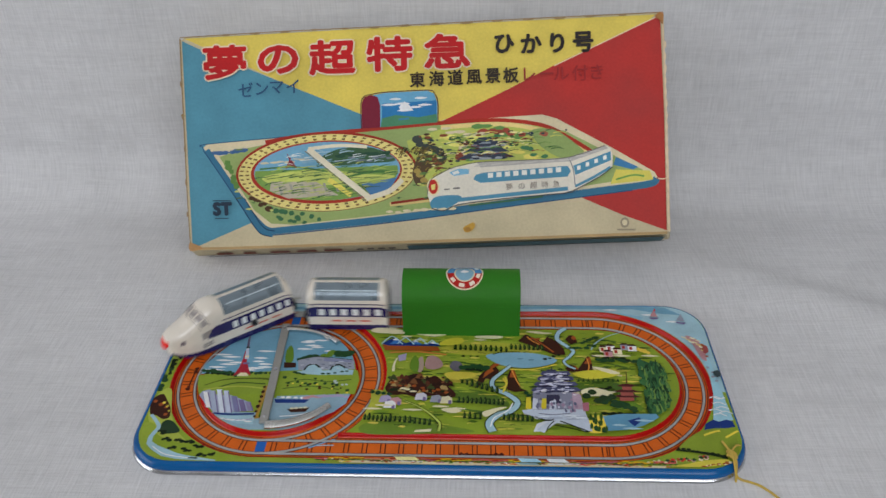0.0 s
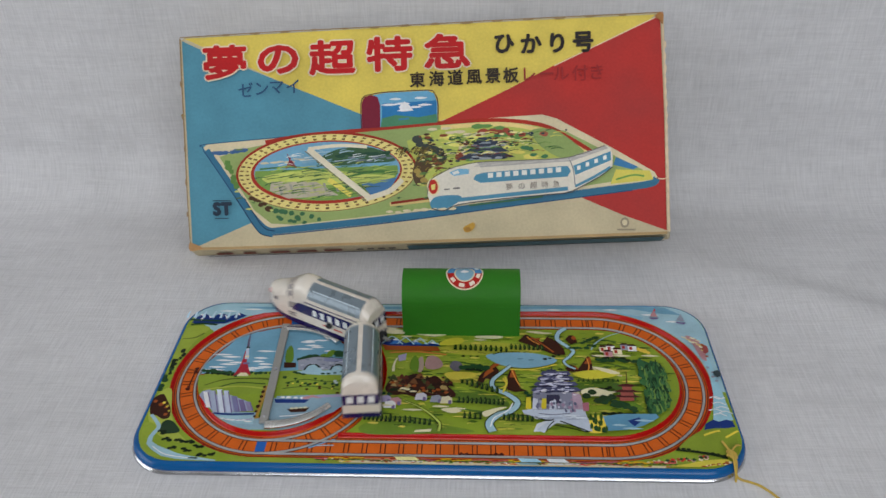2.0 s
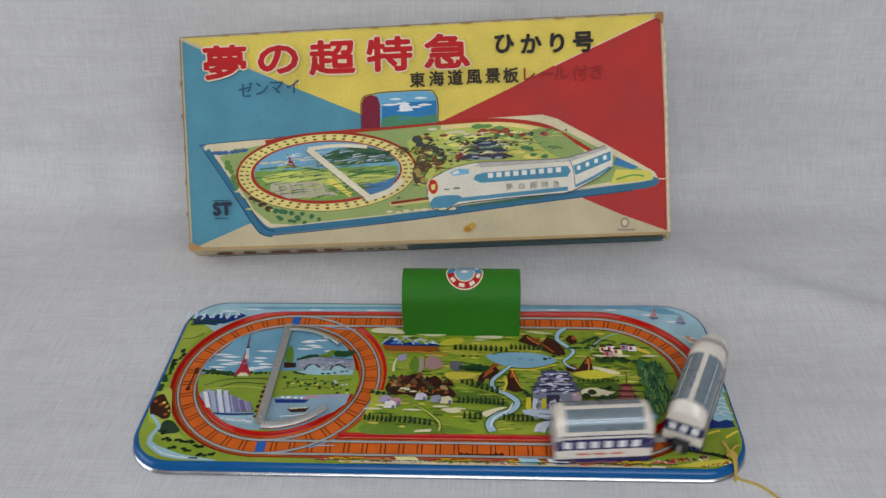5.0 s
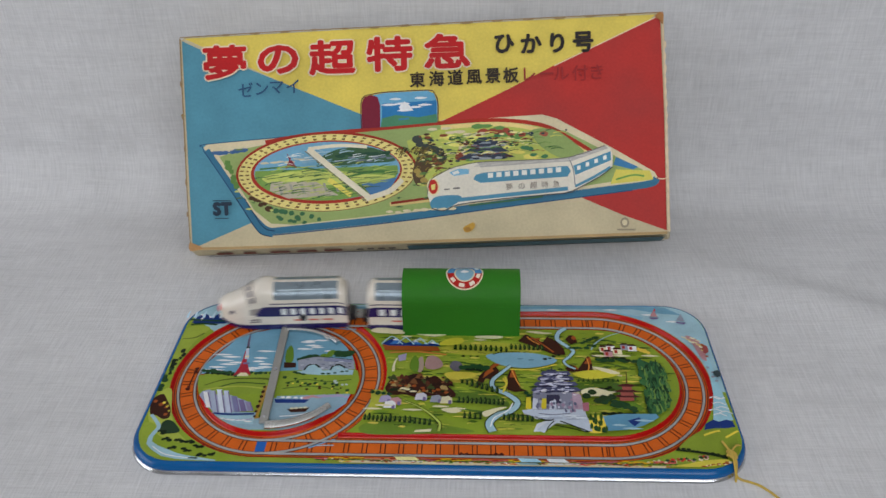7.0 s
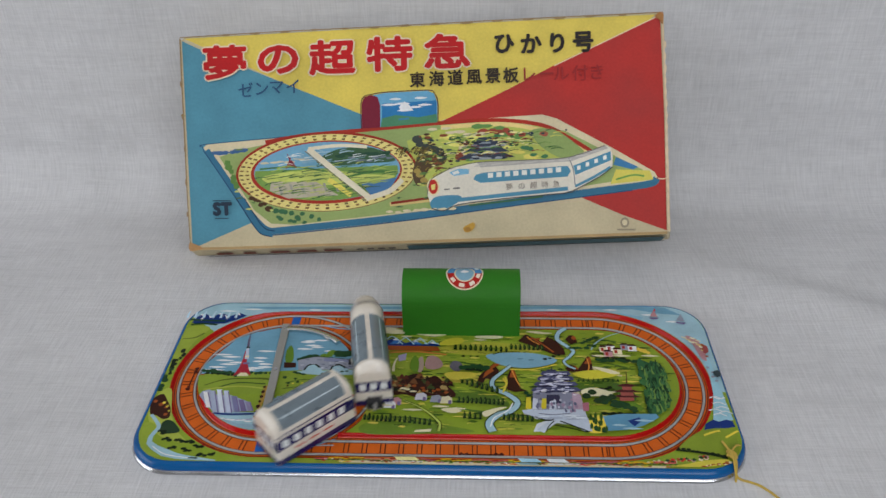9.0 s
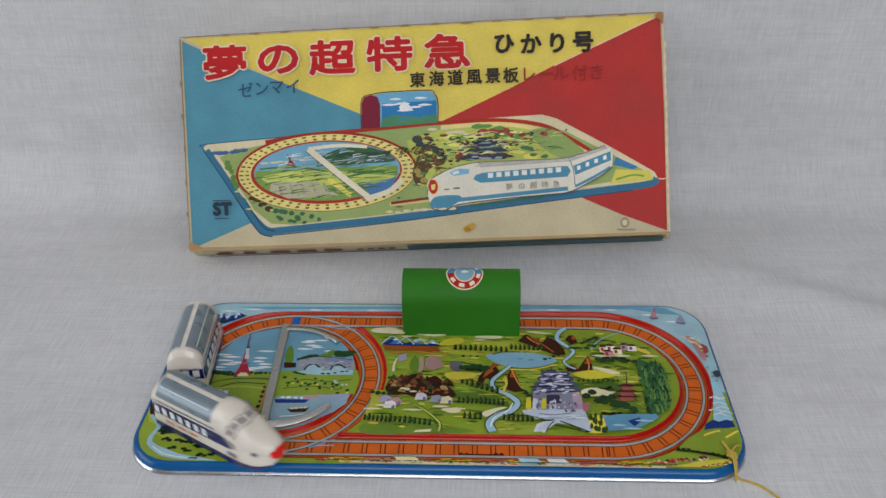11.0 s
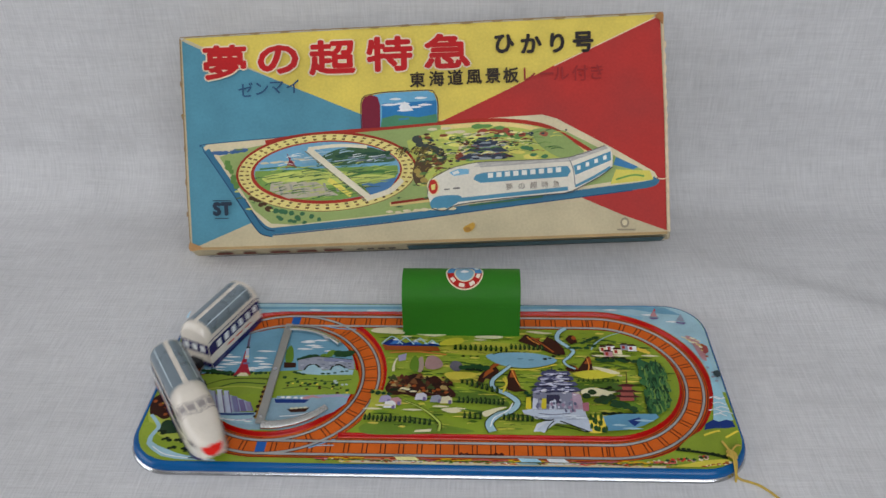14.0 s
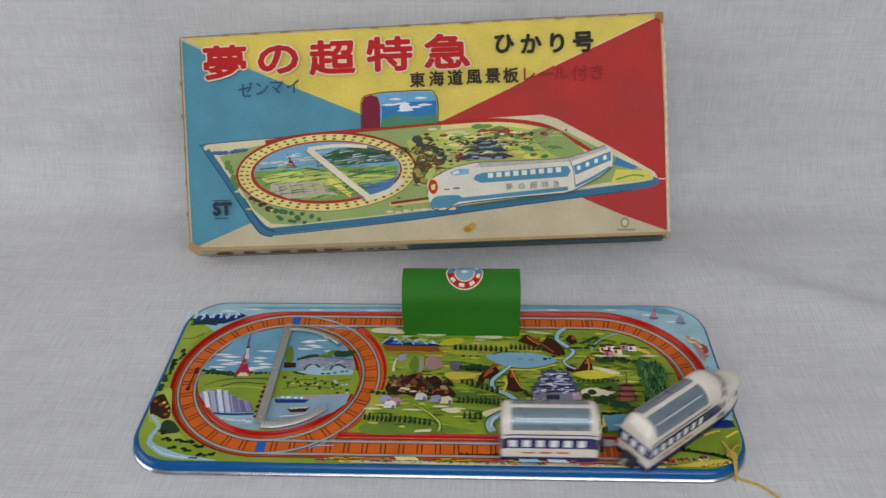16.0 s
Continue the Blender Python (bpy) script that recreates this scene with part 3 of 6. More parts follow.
def build_carton():
    bm = bmesh.new()
    dep, tap = 0.352, 0.076
    rows = []
    for z, o in ((0, -0.012), (-0.012, 0), (-0.18, tap * 0.55), (-dep, tap)):
        r = 0.03
        rows.append([(p[0], p[1], z) for p in
                     [(-o + r, -o), (BL / 2, -o - 0.01), (BL + o - r, -o), (BL + o, -o + r), (BL + o + 0.004, BH / 2), (BL + o, BH + o - r), (BL + o - r, BH + o),
                      (BL / 2, BH + o), (-o + r, BH + o), (-o - 0.008, BH + o - r), (-o - 0.026, BH / 2), (-o - 0.012, -o + r)]])
    vs = grid(bm, rows, True)
    bm.faces.new(vs[0])
    bm.faces.new(vs[-1][::-1])
    bmesh.ops.recalc_face_normals(bm, faces=bm.faces[:])
    part("carton", bm, card(176, 164, 134), carton, "yellowed cream cardboard with worn corners")


build_carton()


# ---- printed pictures ----
class Print:
    """Flat printed shapes laid one over the other on a surface; each motif becomes one part."""

    def __init__(self, parent, z, stock):
        self.parent, self.z, self.stock = parent, z, stock
        self.bm = None

    def motif(self, name, label=""):
        self.done()
        self.bm, self.mats, self.name, self.label = bmesh.new(), [], name, label

    def done(self):
        if self.bm is not None:
            ob = part(self.name, self.bm, self.mats, self.parent, self.label)
            if self.name in ("grass_print", "thicket_print", "mist_print", "flower_border_print", "lid_country_print", "wear_stains", "riverbank_print", "beach_print", "snow_line_print", "garden_print", "castle_roof_print"):
                tagged(ob, kind="stuff")
            self.bm = None

    def slot(self, c):
        m = self.stock(*c)
        if m not in self.mats:
            self.mats.append(m)
        return self.mats.index(m)

    def tuck(self, pts):
        """Keeps the board's prints on the narrow strip before the track."""
        if self.parent is not board:
            return pts
        return [(p[0], p[1] if p[1] > -1.084 else -1.084 + (p[1] + 1.084) * 0.5) for p in pts]

    def poly(self, c, *pts):
        self.z += 0.00003
        pts = self.tuck(pts)
        vs = [self.bm.verts.new((p[0], p[1], self.z)) for p in pts]
        f = self.bm.faces.new(vs)
        f.normal_update()
        if f.normal.z < 0:
            f.normal_flip()
        f.material_index = self.slot(c)
        if len(pts) > 4:
            bmesh.ops.triangulate(self.bm, faces=[f])

    def blob(self, c, *pts):
        self.poly(c, *spline(pts, True, 5))

    def line(self, c, w, *pts):
        """Ribbon of width w, or tapering from w[0] to w[1]."""
        self.z += 0.00003
        p = spline(self.tuck(pts), False, 7)
        w0, w1 = w if isinstance(w, tuple) else (w, w)
        rows = []
        for i, q in enumerate(p):
            d = (p[min(i + 1, len(p) - 1)] - p[max(i - 1, 0)]).normalized()
            h = (w0 + (w1 - w0) * i / (len(p) - 1)) / 2
            rows.append([(q.x - d.y * h, q.y + d.x * h, self.z), (q.x + d.y * h, q.y - d.x * h, self.z)])
        n0 = len(self.bm.faces)
        grid(self.bm, rows, mat=self.slot(c))
        self.bm.faces.ensure_lookup_table()
        for f in self.bm.faces[n0:]:
            f.normal_update()
            if f.normal.z < 0:
                f.normal_flip()

    def oval(self, c, p, rx, ry):
        n = 14 if rx < 0.2 else 64
        self.poly(c, *[(p[0] + rx * math.cos(a), p[1] + ry * math.sin(a)) for a in (2 * math.pi * k / n for k in range(n))])

    def slice(self, c, y0, y1, x0=-1.0, x1=1.0):
        """The part of the city disc between two heights and two sides."""
        r = 0.760
        q = [y0 + (y1 - y0) * k / 24 for k in range(25)]
        right = [(min(x1, math.sqrt(max(r * r - y * y, 0))), y) for y in q]
        left = [(max(x0, -math.sqrt(max(r * r - y * y, 0))), y) for y in q]
        pts = []
        for p in right + left[::-1]:
            if not pts or (Vector(p) - Vector(pts[-1])).length > 0.002:
                pts.append(p)
        self.poly(c, *pts)

    def margin(self, c, cx, a0, a1):
        """Strip between the track's outer edge and the board's rounded border, round the curve centre cx."""
        self.z += 0.00003
        rows = []
        for k in range(49):
            a = radians(a0 + (a1 - a0) * k / 48)
            r = 1.088
            while r < 1.9:
                x, y = cx + r * math.cos(a), r * math.sin(a)
                ex, ey = max(BX0 + 0.4 - x, x - BX1 + 0.4, 0), max(y - BY + 0.4, -BF + 0.4 - y, 0)
                if math.hypot(ex, ey) > 0.395:
                    break
                r += 0.004
            rows.append([(cx + q * math.cos(a), q * math.sin(a), self.z) for q in (1.084, r)])
        n0 = len(self.bm.faces)
        grid(self.bm, rows, mat=self.slot(c))
        self.bm.faces.ensure_lookup_table()
        for f in self.bm.faces[n0:]:
            f.normal_update()
            if f.normal.z < 0:
                f.normal_flip()

    def tufts(self, c, a, b, n, rx, ry, jitter=0.0):
        """A row of n small uneven bushes from a to b."""
        for k in range(n):
            t = k / max(1, n - 1)
            x = a[0] + (b[0] - a[0]) * t + random.uniform(-1, 1) * jitter
            y = a[1] + (b[1] - a[1]) * t + random.uniform(-1, 1) * jitter
            s = random.uniform(0.8, 1.2)
            self.poly(c, *[(x + rx * s * math.cos(q) * random.uniform(0.75, 1.2), y + ry * s * math.sin(q) * random.uniform(0.8, 1.15))
                           for q in (2 * math.pi * j / 9 for j in range(9))])

    def hedge(self, a, b, n):
        """A row of upright cypress-like trees with shaded feet."""
        for k in range(n):
            t = k / max(1, n - 1)
            x, y = a[0] + (b[0] - a[0]) * t, a[1] + (b[1] - a[1]) * t
            s = random.uniform(0.85, 1.15)
            self.poly((30, 50, 24), (x - 0.013 * s, y), (x - 0.016 * s, y + 0.05), (x - 0.006, y + 0.09 * s), (x + 0.006, y + 0.088 * s), (x + 0.015 * s, y + 0.05), (x + 0.012 * s, y))
            self.poly((84, 108, 44), (x - 0.011 * s, y + 0.03), (x - 0.013 * s, y + 0.055), (x - 0.004, y + 0.075 * s), (x - 0.002, y + 0.03))

    def clouds(self, c, *pts):
        """Thin streaks of cloud: centre points."""
        for p in pts:
            w = random.uniform(0.06, 0.11)
            self.blob(c, (p[0] - w, p[1]), (p[0] - w * 0.3, p[1] + 0.014), (p[0] + w * 0.4, p[1] + 0.01), (p[0] + w, p[1] - 0.002), (p[0], p[1] - 0.012))


DARK, FOREST, MEADOW, LEAF, OLIVE, YELLOW = (22, 36, 16), (34, 66, 36), (126, 142, 52), (92, 120, 40), (80, 92, 32), (200, 182, 70)
SKYB, PALE, CLOUD, NAVYB, BROWN, RUST = (104, 144, 164), (144, 172, 182), (206, 210, 204), (26, 52, 112), (56, 28, 18), (140, 76, 34)
GREY, LILAC, MAUVE, ROSE, CREAM, REDP = (136, 140, 152), (150, 142, 168), (108, 98, 132), (168, 128, 132), (196, 190, 160), (178, 52, 46)

P = Print(board, TOP + 0.0006, tin)

# surround: sky and sea behind, hills and fields in front
P.motif("sky_print", "pale blue printed sky with streaks of cloud")
P.margin(PALE, D, -8, 91)
P.margin((128, 164, 182), D, 60, 91)
P.margin(PALE, 0, 89, 141)
P.poly(PALE, (-0.02, 1.084), (D + 0.02, 1.084), (D + 0.02, 1.172), (-0.02, 1.172))
P.poly(PALE, (-1.095, 0.98), (-0.993, 1.072), (-0.761, 1.111), (0.445, 1.128), (2.331, 1.164), (3.828, 1.199), (4.067, 1.152), (4.212, 1.014), (4.27, 0.822), (4.16, 0.689), (4.012, 0.847), (3.794, 0.989), (3.56, 1.055), (3.318, 1.086), (1.083, 1.055), (-0.173, 1.038), (-0.357, 1.01), (-0.59, 0.927), (-0.758, 0.845), (-1.069, 0.841))
P.poly(SKYB, (-0.697, 1.112), (2.331, 1.164), (3.828, 1.199), (4.038, 1.162), (4.198, 1.034), (3.987, 1.051), (3.693, 1.127), (2.33, 1.118), (-0.306, 1.072))
P.clouds(CLOUD, (-0.774, 1.035), (-0.496, 1.069), (0.201, 1.068), (0.831, 1.067), (2.826, 1.105), (3.445, 1.113), (3.862, 1.029), (4.084, 0.915))
P.motif("mountain_print", "blue printed mountains with snow")
P.poly(NAVYB, (-1.129, 0.83), (-1.094, 0.929), (-1.035, 0.99), (-0.931, 0.932), (-0.848, 1.003), (-0.732, 0.945), (-0.646, 1.006), (-0.547, 0.957), (-0.643, 0.886), (-0.763, 0.816), (-1.092, 0.811))
for a, b, c in (((-1.077, 0.96), (-1.035, 0.99), (-1, 0.931)), ((-0.874, 0.983), (-0.848, 1.003), (-0.808, 0.944)), ((-0.673, 0.985), (-0.646, 1.006), (-0.622, 0.956)), ((-0.974, 0.951), (-0.931, 0.932), (-0.948, 0.902)), ((-0.8, 0.964), (-0.757, 0.944), (-0.755, 0.885)), ((-1.058, 0.89), (-1.028, 0.92), (-1.019, 0.842))):
    P.poly(CLOUD, a, b, c)
P.line(FOREST, 0.03, (-1.13, 0.791), (-0.999, 0.812), (-0.839, 0.795))
P.motif("field_print", "printed fields, stream and bushes")
P.blob((138, 152, 60), (-1.141, 0.742), (-0.906, 0.746), (-1.007, 0.508), (-1.077, 0.193), (-1.102, 0.021), (-1.162, 0.122), (-1.157, 0.46))
P.line(OLIVE, (0.008, 0.02), (-1.16, 0.552), (-1.025, 0.573), (-0.942, 0.65))
P.tufts(DARK, (-1.083, 0.352), (-1.14, 0.088), 6, 0.022, 0.03, 0.035)
P.tufts(DARK, (-1.088, 0.228), (-1.146, -0.08), 6, 0.02, 0.026, 0.03)
P.tufts(FOREST, (-1.144, 0.063), (-1.151, -0.227), 5, 0.03, 0.03, 0.02)
P.blob((150, 160, 70), (-1.112, -0.226), (-1.033, -0.225), (-0.938, -0.535), (-0.828, -0.754), (-0.681, -0.928), (-0.977, -0.829), (-1.156, -0.576), (-1.158, -0.346))
P.blob(BROWN, (-1.18, -0.401), (-1.16, -0.323), (-1.092, -0.29), (-1.034, -0.367), (-0.968, -0.475), (-0.942, -0.595), (-0.998, -0.626), (-1.066, -0.582), (-1.141, -0.554))
P.tufts(RUST, (-1.146, -0.401), (-0.982, -0.536), 4, 0.02, 0.02, 0.03)
P.tufts(YELLOW, (-1.058, -0.399), (-0.97, -0.52), 3, 0.014, 0.014, 0.01)
P.blob((40, 60, 40), (-0.988, -0.743), (-0.978, -0.655), (-0.917, -0.639), (-0.846, -0.696), (-0.788, -0.782), (-0.875, -0.812), (-0.954, -0.8))
P.blob((132, 148, 56), (-1.157, -0.702), (-1.092, -0.672), (-1.03, -0.729), (-1.054, -0.887), (-0.992, -1.01), (-0.834, -1.115), (-0.991, -1.078), (-1.104, -0.957))
P.line(PALE, (0.03, 0.05), (-1.125, -0.568), (-1.058, -0.642), (-1.003, -0.729), (-1.036, -0.844), (-1.025, -0.942))
P.line(PALE, (0.05, 0.09), (-1.029, -0.928), (-0.95, -0.99), (-0.84, -1.05)); P.line(PALE, (0.09, 0.012), (-0.86, -1.04), (-0.72, -1.085), (-0.55, -1.13), (-0.36, -1.17))
P.line(CLOUD, 0.01, (-0.985, -0.969), (-0.84, -1.062), (-0.599, -1.124))
for q in ((-0.898, -0.877), (-0.778, -0.888), (-0.824, -0.979), (-0.677, -0.997), (-0.578, -0.961), (-0.53, -1.055), (-0.429, -1.047), (-0.974, -0.786), (-0.603, -1.111), (-0.687, -0.907)):
    P.tufts(DARK, q, (q[0] + 0.05, q[1] - 0.01), 3, 0.024, 0.018, 0.016)
P.tufts(DARK, (-0.079, -1.107), (0.132, -1.109), 4, 0.022, 0.016, 0.008)
P.line((128, 144, 56), 0.05, (-0.261, -1.137), (0.354, -1.151), (0.963, -1.151))
P.motif("flower_border_print", "printed border of small flowers and white road pieces")
P.line(CREAM, 0.035, (0.758, -1.136), (1.768, -1.154), (2.764, -1.153), (3.652, -1.154))
for c, n in (((190, 120, 70), 40), (YELLOW, 34), (ROSE, 34), (REDP, 20), (LEAF, 30), (CLOUD, 22), (RUST, 20)):
    for k in range(n):
        t = random.random()
        a, b = (0.555, -1.133), (3.727, -1.146)
        P.tufts(c, (a[0] + (b[0] - a[0]) * t, a[1] + (b[1] - a[1]) * t + random.uniform(-0.018, 0.03)), (0, 0), 1, 0.02, 0.014)
P.poly(CLOUD, (1.246, -1.099), (1.438, -1.102), (1.441, -1.148), (1.25, -1.145))
P.poly(PALE, (2.353, -1.129), (2.518, -1.126), (2.545, -1.171), (2.376, -1.174))
P.poly(CLOUD, (2.606, -1.137), (2.746, -1.128), (2.753, -1.173), (2.624, -1.175))
P.line(OLIVE, 0.02, (2.518, -1.113), (2.555, -1.164))
P.motif("coast_print", "printed coast, waves and dark hills at the end of the board")
P.poly((140, 176, 188), (4.255, 0.635), (4.322, 0.618), (4.347, 0.155), (4.362, -0.301), (4.377, -0.546), (4.184, -0.572), (4.265, -0.21), (4.293, 0.112), (4.272, 0.385))
P.blob(ROSE, (4.168, 0.671), (4.275, 0.617), (4.318, 0.438), (4.307, 0.281), (4.261, 0.332), (4.221, 0.526))
P.tufts(RUST, (4.303, 0.527), (4.322, 0.351), 4, 0.018, 0.02, 0.012)
P.tufts(GREY, (4.307, 0.179), (4.341, -0.018), 4, 0.02, 0.016, 0.01)
for q in ((4.276, -0.256), (4.291, -0.332), (4.309, -0.392), (4.327, -0.452), (4.267, -0.482), (4.238, -0.424)):
    P.line(CLOUD, 0.012, (q[0] - 0.06, q[1]), (q[0], q[1] + 0.02), (q[0] + 0.06, q[1] - 0.01))
P.poly(NAVYB, (4.105, -0.602), (4.19, -0.542), (4.236, -0.571), (4.306, -0.54), (4.363, -0.561), (4.372, -0.633), (4.258, -0.656), (4.158, -0.686), (4.079, -0.674))
P.blob((120, 136, 48), (4.045, -0.689), (4.339, -0.662), (4.345, -0.822), (4.309, -0.971), (4.174, -1.013), (3.941, -0.938), (3.796, -0.914))
P.line(YELLOW, 0.02, (4.063, -0.744), (4.155, -0.701), (4.22, -0.685))
P.line(YELLOW, 0.022, (4.252, -0.769), (4.337, -0.711), (4.385, -0.682))
P.line(DARK, (0.02, 0.04), (3.773, -0.928), (3.94, -0.945), (4.093, -0.975), (4.214, -1.013))
P.tufts(DARK, (3.796, -0.914), (4.18, -0.987), 10, 0.02, 0.02, 0.008)
P.blob((124, 142, 52), (3.216, -1.098), (3.472, -1.047), (3.678, -1.01), (3.833, -0.981), (3.975, -1.017), (3.832, -1.112), (3.653, -1.148), (3.309, -1.142))
for c in (ROSE, CREAM, REDP, RUST, FOREST):
    P.tufts(c, (3.21, -1.144), (4.025, -1.016), 15, 0.018, 0.016, 0.02)
P.blob((182, 172, 70), (3.723, -1.165), (3.834, -1.099), (3.993, -1.05), (4.194, -1.033), (4.211, -1.065), (4.107, -1.132), (3.943, -1.167))
P.tufts(RUST, (3.972, -1.147), (4.221, -1.065), 9, 0.018, 0.016, 0.014)
P.tufts(CREAM, (3.996, -1.147), (4.218, -1.078), 5, 0.014, 0.012, 0.014)
P.motif("boat_print", "small printed sailing boats")
P.poly(ROSE, (3.855, 0.99), (3.912, 1.11), (3.933, 0.981)); P.poly(MAUVE, (3.84, 0.97), (3.949, 0.972), (3.92, 0.942), (3.859, 0.941))
P.poly(REDP, (3.908, 1.089), (3.923, 1.14), (3.931, 1.08))
P.poly(GREY, (4.122, 0.925), (4.191, 1.034), (4.209, 0.907)); P.poly(MAUVE, (4.107, 0.906), (4.223, 0.888), (4.194, 0.859), (4.125, 0.877))

P.done()
P.z = TOP + 0.0006
# disc: city with tower, bridge and harbour
P.motif("city_sky_print", "printed blue sky with clouds")
P.slice(SKYB, 0.19, 0.745)
P.slice((126, 150, 164), -0.745, -0.32, -0.02, 1.0)
P.slice((120, 140, 52), -0.32, -0.2, 0.3, 1.0)
P.slice((136, 160, 172), -0.745, -0.52, -1.0, 0.0)
P.poly(SKYB, (-0.684, 0.359), (-0.565, 0.562), (-0.378, 0.677), (-0.131, 0.728), (0.134, 0.723), (0.359, 0.65), (0.555, 0.505), (0.676, 0.309), (0.734, 0.12), (-0.803, 0.009), (-0.796, 0.154))
P.clouds(CLOUD, (-0.613, 0.218), (-0.475, 0.186), (-0.662, 0.114), (-0.555, 0.272), (-0.257, 0.207), (-0.169, 0.122), (-0.245, 0.259), (-0.652, 0.306), (0.199, 0.518), (0.345, 0.548), (0.268, 0.464), (0.188, 0.408), (0.46, 0.377), (-0.209, 0.366), (-0.281, 0.103))
P.clouds((230, 232, 226), (-0.557, 0.158), (-0.333, 0.076), (-0.178, 0.165), (0.226, 0.537), (0.314, 0.437), (-0.68, 0.071))
P.motif("park_print", "printed green park with trees and paths")
P.poly((124, 142, 52), (-0.821, -0.008), (-0.435, 0.016), (0.779, 0.087), (0.812, -0.046), (0.792, -0.256), (-0.745, -0.284), (-0.796, -0.14))
P.tufts(FOREST, (-0.782, 0.06), (-0.435, 0.016), 10, 0.03, 0.03, 0.012)
P.tufts(DARK, (-0.75, 0.027), (-0.459, -0.002), 6, 0.03, 0.016, 0.008)
P.tufts(FOREST, (-0.295, 0.035), (-0.044, 0.022), 6, 0.026, 0.024, 0.01)
P.line(OLIVE, (0.01, 0.03), (-0.723, -0.155), (-0.529, -0.069), (-0.248, -0.048), (-0.045, -0.061))
P.line(FOREST, 0.014, (-0.609, -0.201), (-0.403, -0.116), (-0.116, -0.128))
P.line((150, 158, 70), 0.02, (-0.717, -0.219), (-0.391, -0.165), (-0.103, -0.192))
P.line((72, 92, 40), 0.012, (0.078, -0.108), (0.268, -0.056), (0.499, -0.084), (0.732, -0.048))
P.line((72, 92, 40), 0.012, (0.066, -0.189), (0.341, -0.152), (0.628, -0.195))
P.tufts(FOREST, (0.086, -0.059), (0.689, -0.146), 14, 0.02, 0.018, 0.06)
P.tufts(BROWN, (0.124, -0.14), (0.664, -0.211), 9, 0.015, 0.014, 0.05)
P.tufts(YELLOW, (0.16, -0.09), (0.684, -0.194), 5, 0.012, 0.012, 0.05)
P.tufts((160, 170, 170), (0.556, -0.083), (0.703, -0.13), 4, 0.018, 0.014, 0.02)
P.motif("tower_print", "red and white printed lattice tower")
P.poly((150, 42, 56), (-0.472, -0.019), (-0.436, 0.117), (-0.429, 0.239), (-0.434, 0.363), (-0.41, 0.363), (-0.38, 0.204), (-0.339, 0.102), (-0.289, -0.015), (-0.347, 0.034), (-0.404, 0.033))
P.poly(CREAM, (-0.404, 0.033), (-0.347, 0.034), (-0.312, -0.016), (-0.438, -0.018))
P.poly((170, 176, 190), (-0.411, 0.239), (-0.426, 0.381), (-0.426, 0.508), (-0.414, 0.508), (-0.393, 0.363), (-0.37, 0.24))
P.poly((92, 84, 104), (-0.429, 0.417), (-0.442, 0.526), (-0.441, 0.657), (-0.435, 0.657), (-0.416, 0.517), (-0.403, 0.408))
P.poly(CREAM, (-0.418, 0.292), (-0.376, 0.292), (-0.37, 0.266), (-0.418, 0.265))
P.poly(DARK, (-0.433, 0.435), (-0.397, 0.435), (-0.397, 0.408), (-0.433, 0.408)); P.poly(MAUVE, (-0.411, 0.187), (-0.347, 0.188), (-0.341, 0.162), (-0.411, 0.161))
P.motif("bridge_print", "grey printed arched bridge with trees")
P.tufts(FOREST, (0.157, 0.248), (0.324, 0.304), 6, 0.045, 0.03, 0.015)
P.tufts(LEAF, (0.385, 0.287), (0.522, 0.36), 5, 0.05, 0.04, 0.015)
P.tufts(FOREST, (0.544, 0.325), (0.671, 0.345), 5, 0.045, 0.05, 0.015)
P.blob(LEAF, (-0.001, 0.369), (0.035, 0.46), (0.079, 0.353), (0.093, 0.212), (0.026, 0.194))
P.poly(GREY, (0.148, 0.231), (0.327, 0.286), (0.719, 0.24), (0.748, 0.103), (0.176, 0.076))
P.poly((120, 124, 150), (0.411, 0.27), (0.696, 0.24), (0.712, 0.205), (0.419, 0.218))
P.blob(PALE, (0.228, 0.044), (0.248, 0.129), (0.31, 0.173), (0.375, 0.131), (0.422, 0.047))
P.blob(PALE, (0.482, 0.031), (0.503, 0.124), (0.566, 0.168), (0.64, 0.135), (0.697, 0.052))
P.line(DARK, 0.02, (0.233, 0.077), (0.262, 0.146), (0.322, 0.173), (0.388, 0.122))
P.line(DARK, 0.02, (0.498, 0.082), (0.523, 0.142), (0.578, 0.168), (0.654, 0.118))
P.poly(PALE, (0.133, 0.059), (0.738, 0.094), (0.735, 0.019), (0.371, 0.013), (0.137, 0.034))
P.tufts(FOREST, (0.147, 0.042), (0.242, 0.027), 4, 0.025, 0.014, 0.01)
P.tufts(FOREST, (0.426, 0.022), (0.678, 0.068), 5, 0.02, 0.012, 0.01)
P.line(DARK, 0.008, (0.148, 0.231), (0.327, 0.286), (0.564, 0.264), (0.719, 0.24))
for k in range(24):
    a, b = (0.181, 0.11), (0.708, 0.24)
    P.line(random.choice(((70, 74, 90), (176, 180, 190), (92, 96, 116))), 0.009, *[(x, y) for x in (random.uniform(a[0], b[0]),) for y in (random.uniform(a[1], b[1]),) for x, y in ((x, y), (x + random.uniform(0.02, 0.05), y))])
P.poly(BROWN, (0.009, 0.194), (0.133, 0.187), (0.145, 0.118), (0.025, 0.108))
P.motif("city_print", "grey printed high-rise blocks")
P.poly((142, 148, 168), (-0.735, -0.299), (-0.722, -0.243), (-0.65, -0.218), (-0.556, -0.296), (-0.428, -0.294), (-0.228, -0.384), (-0.168, -0.505), (-0.393, -0.525), (-0.534, -0.527), (-0.64, -0.422))
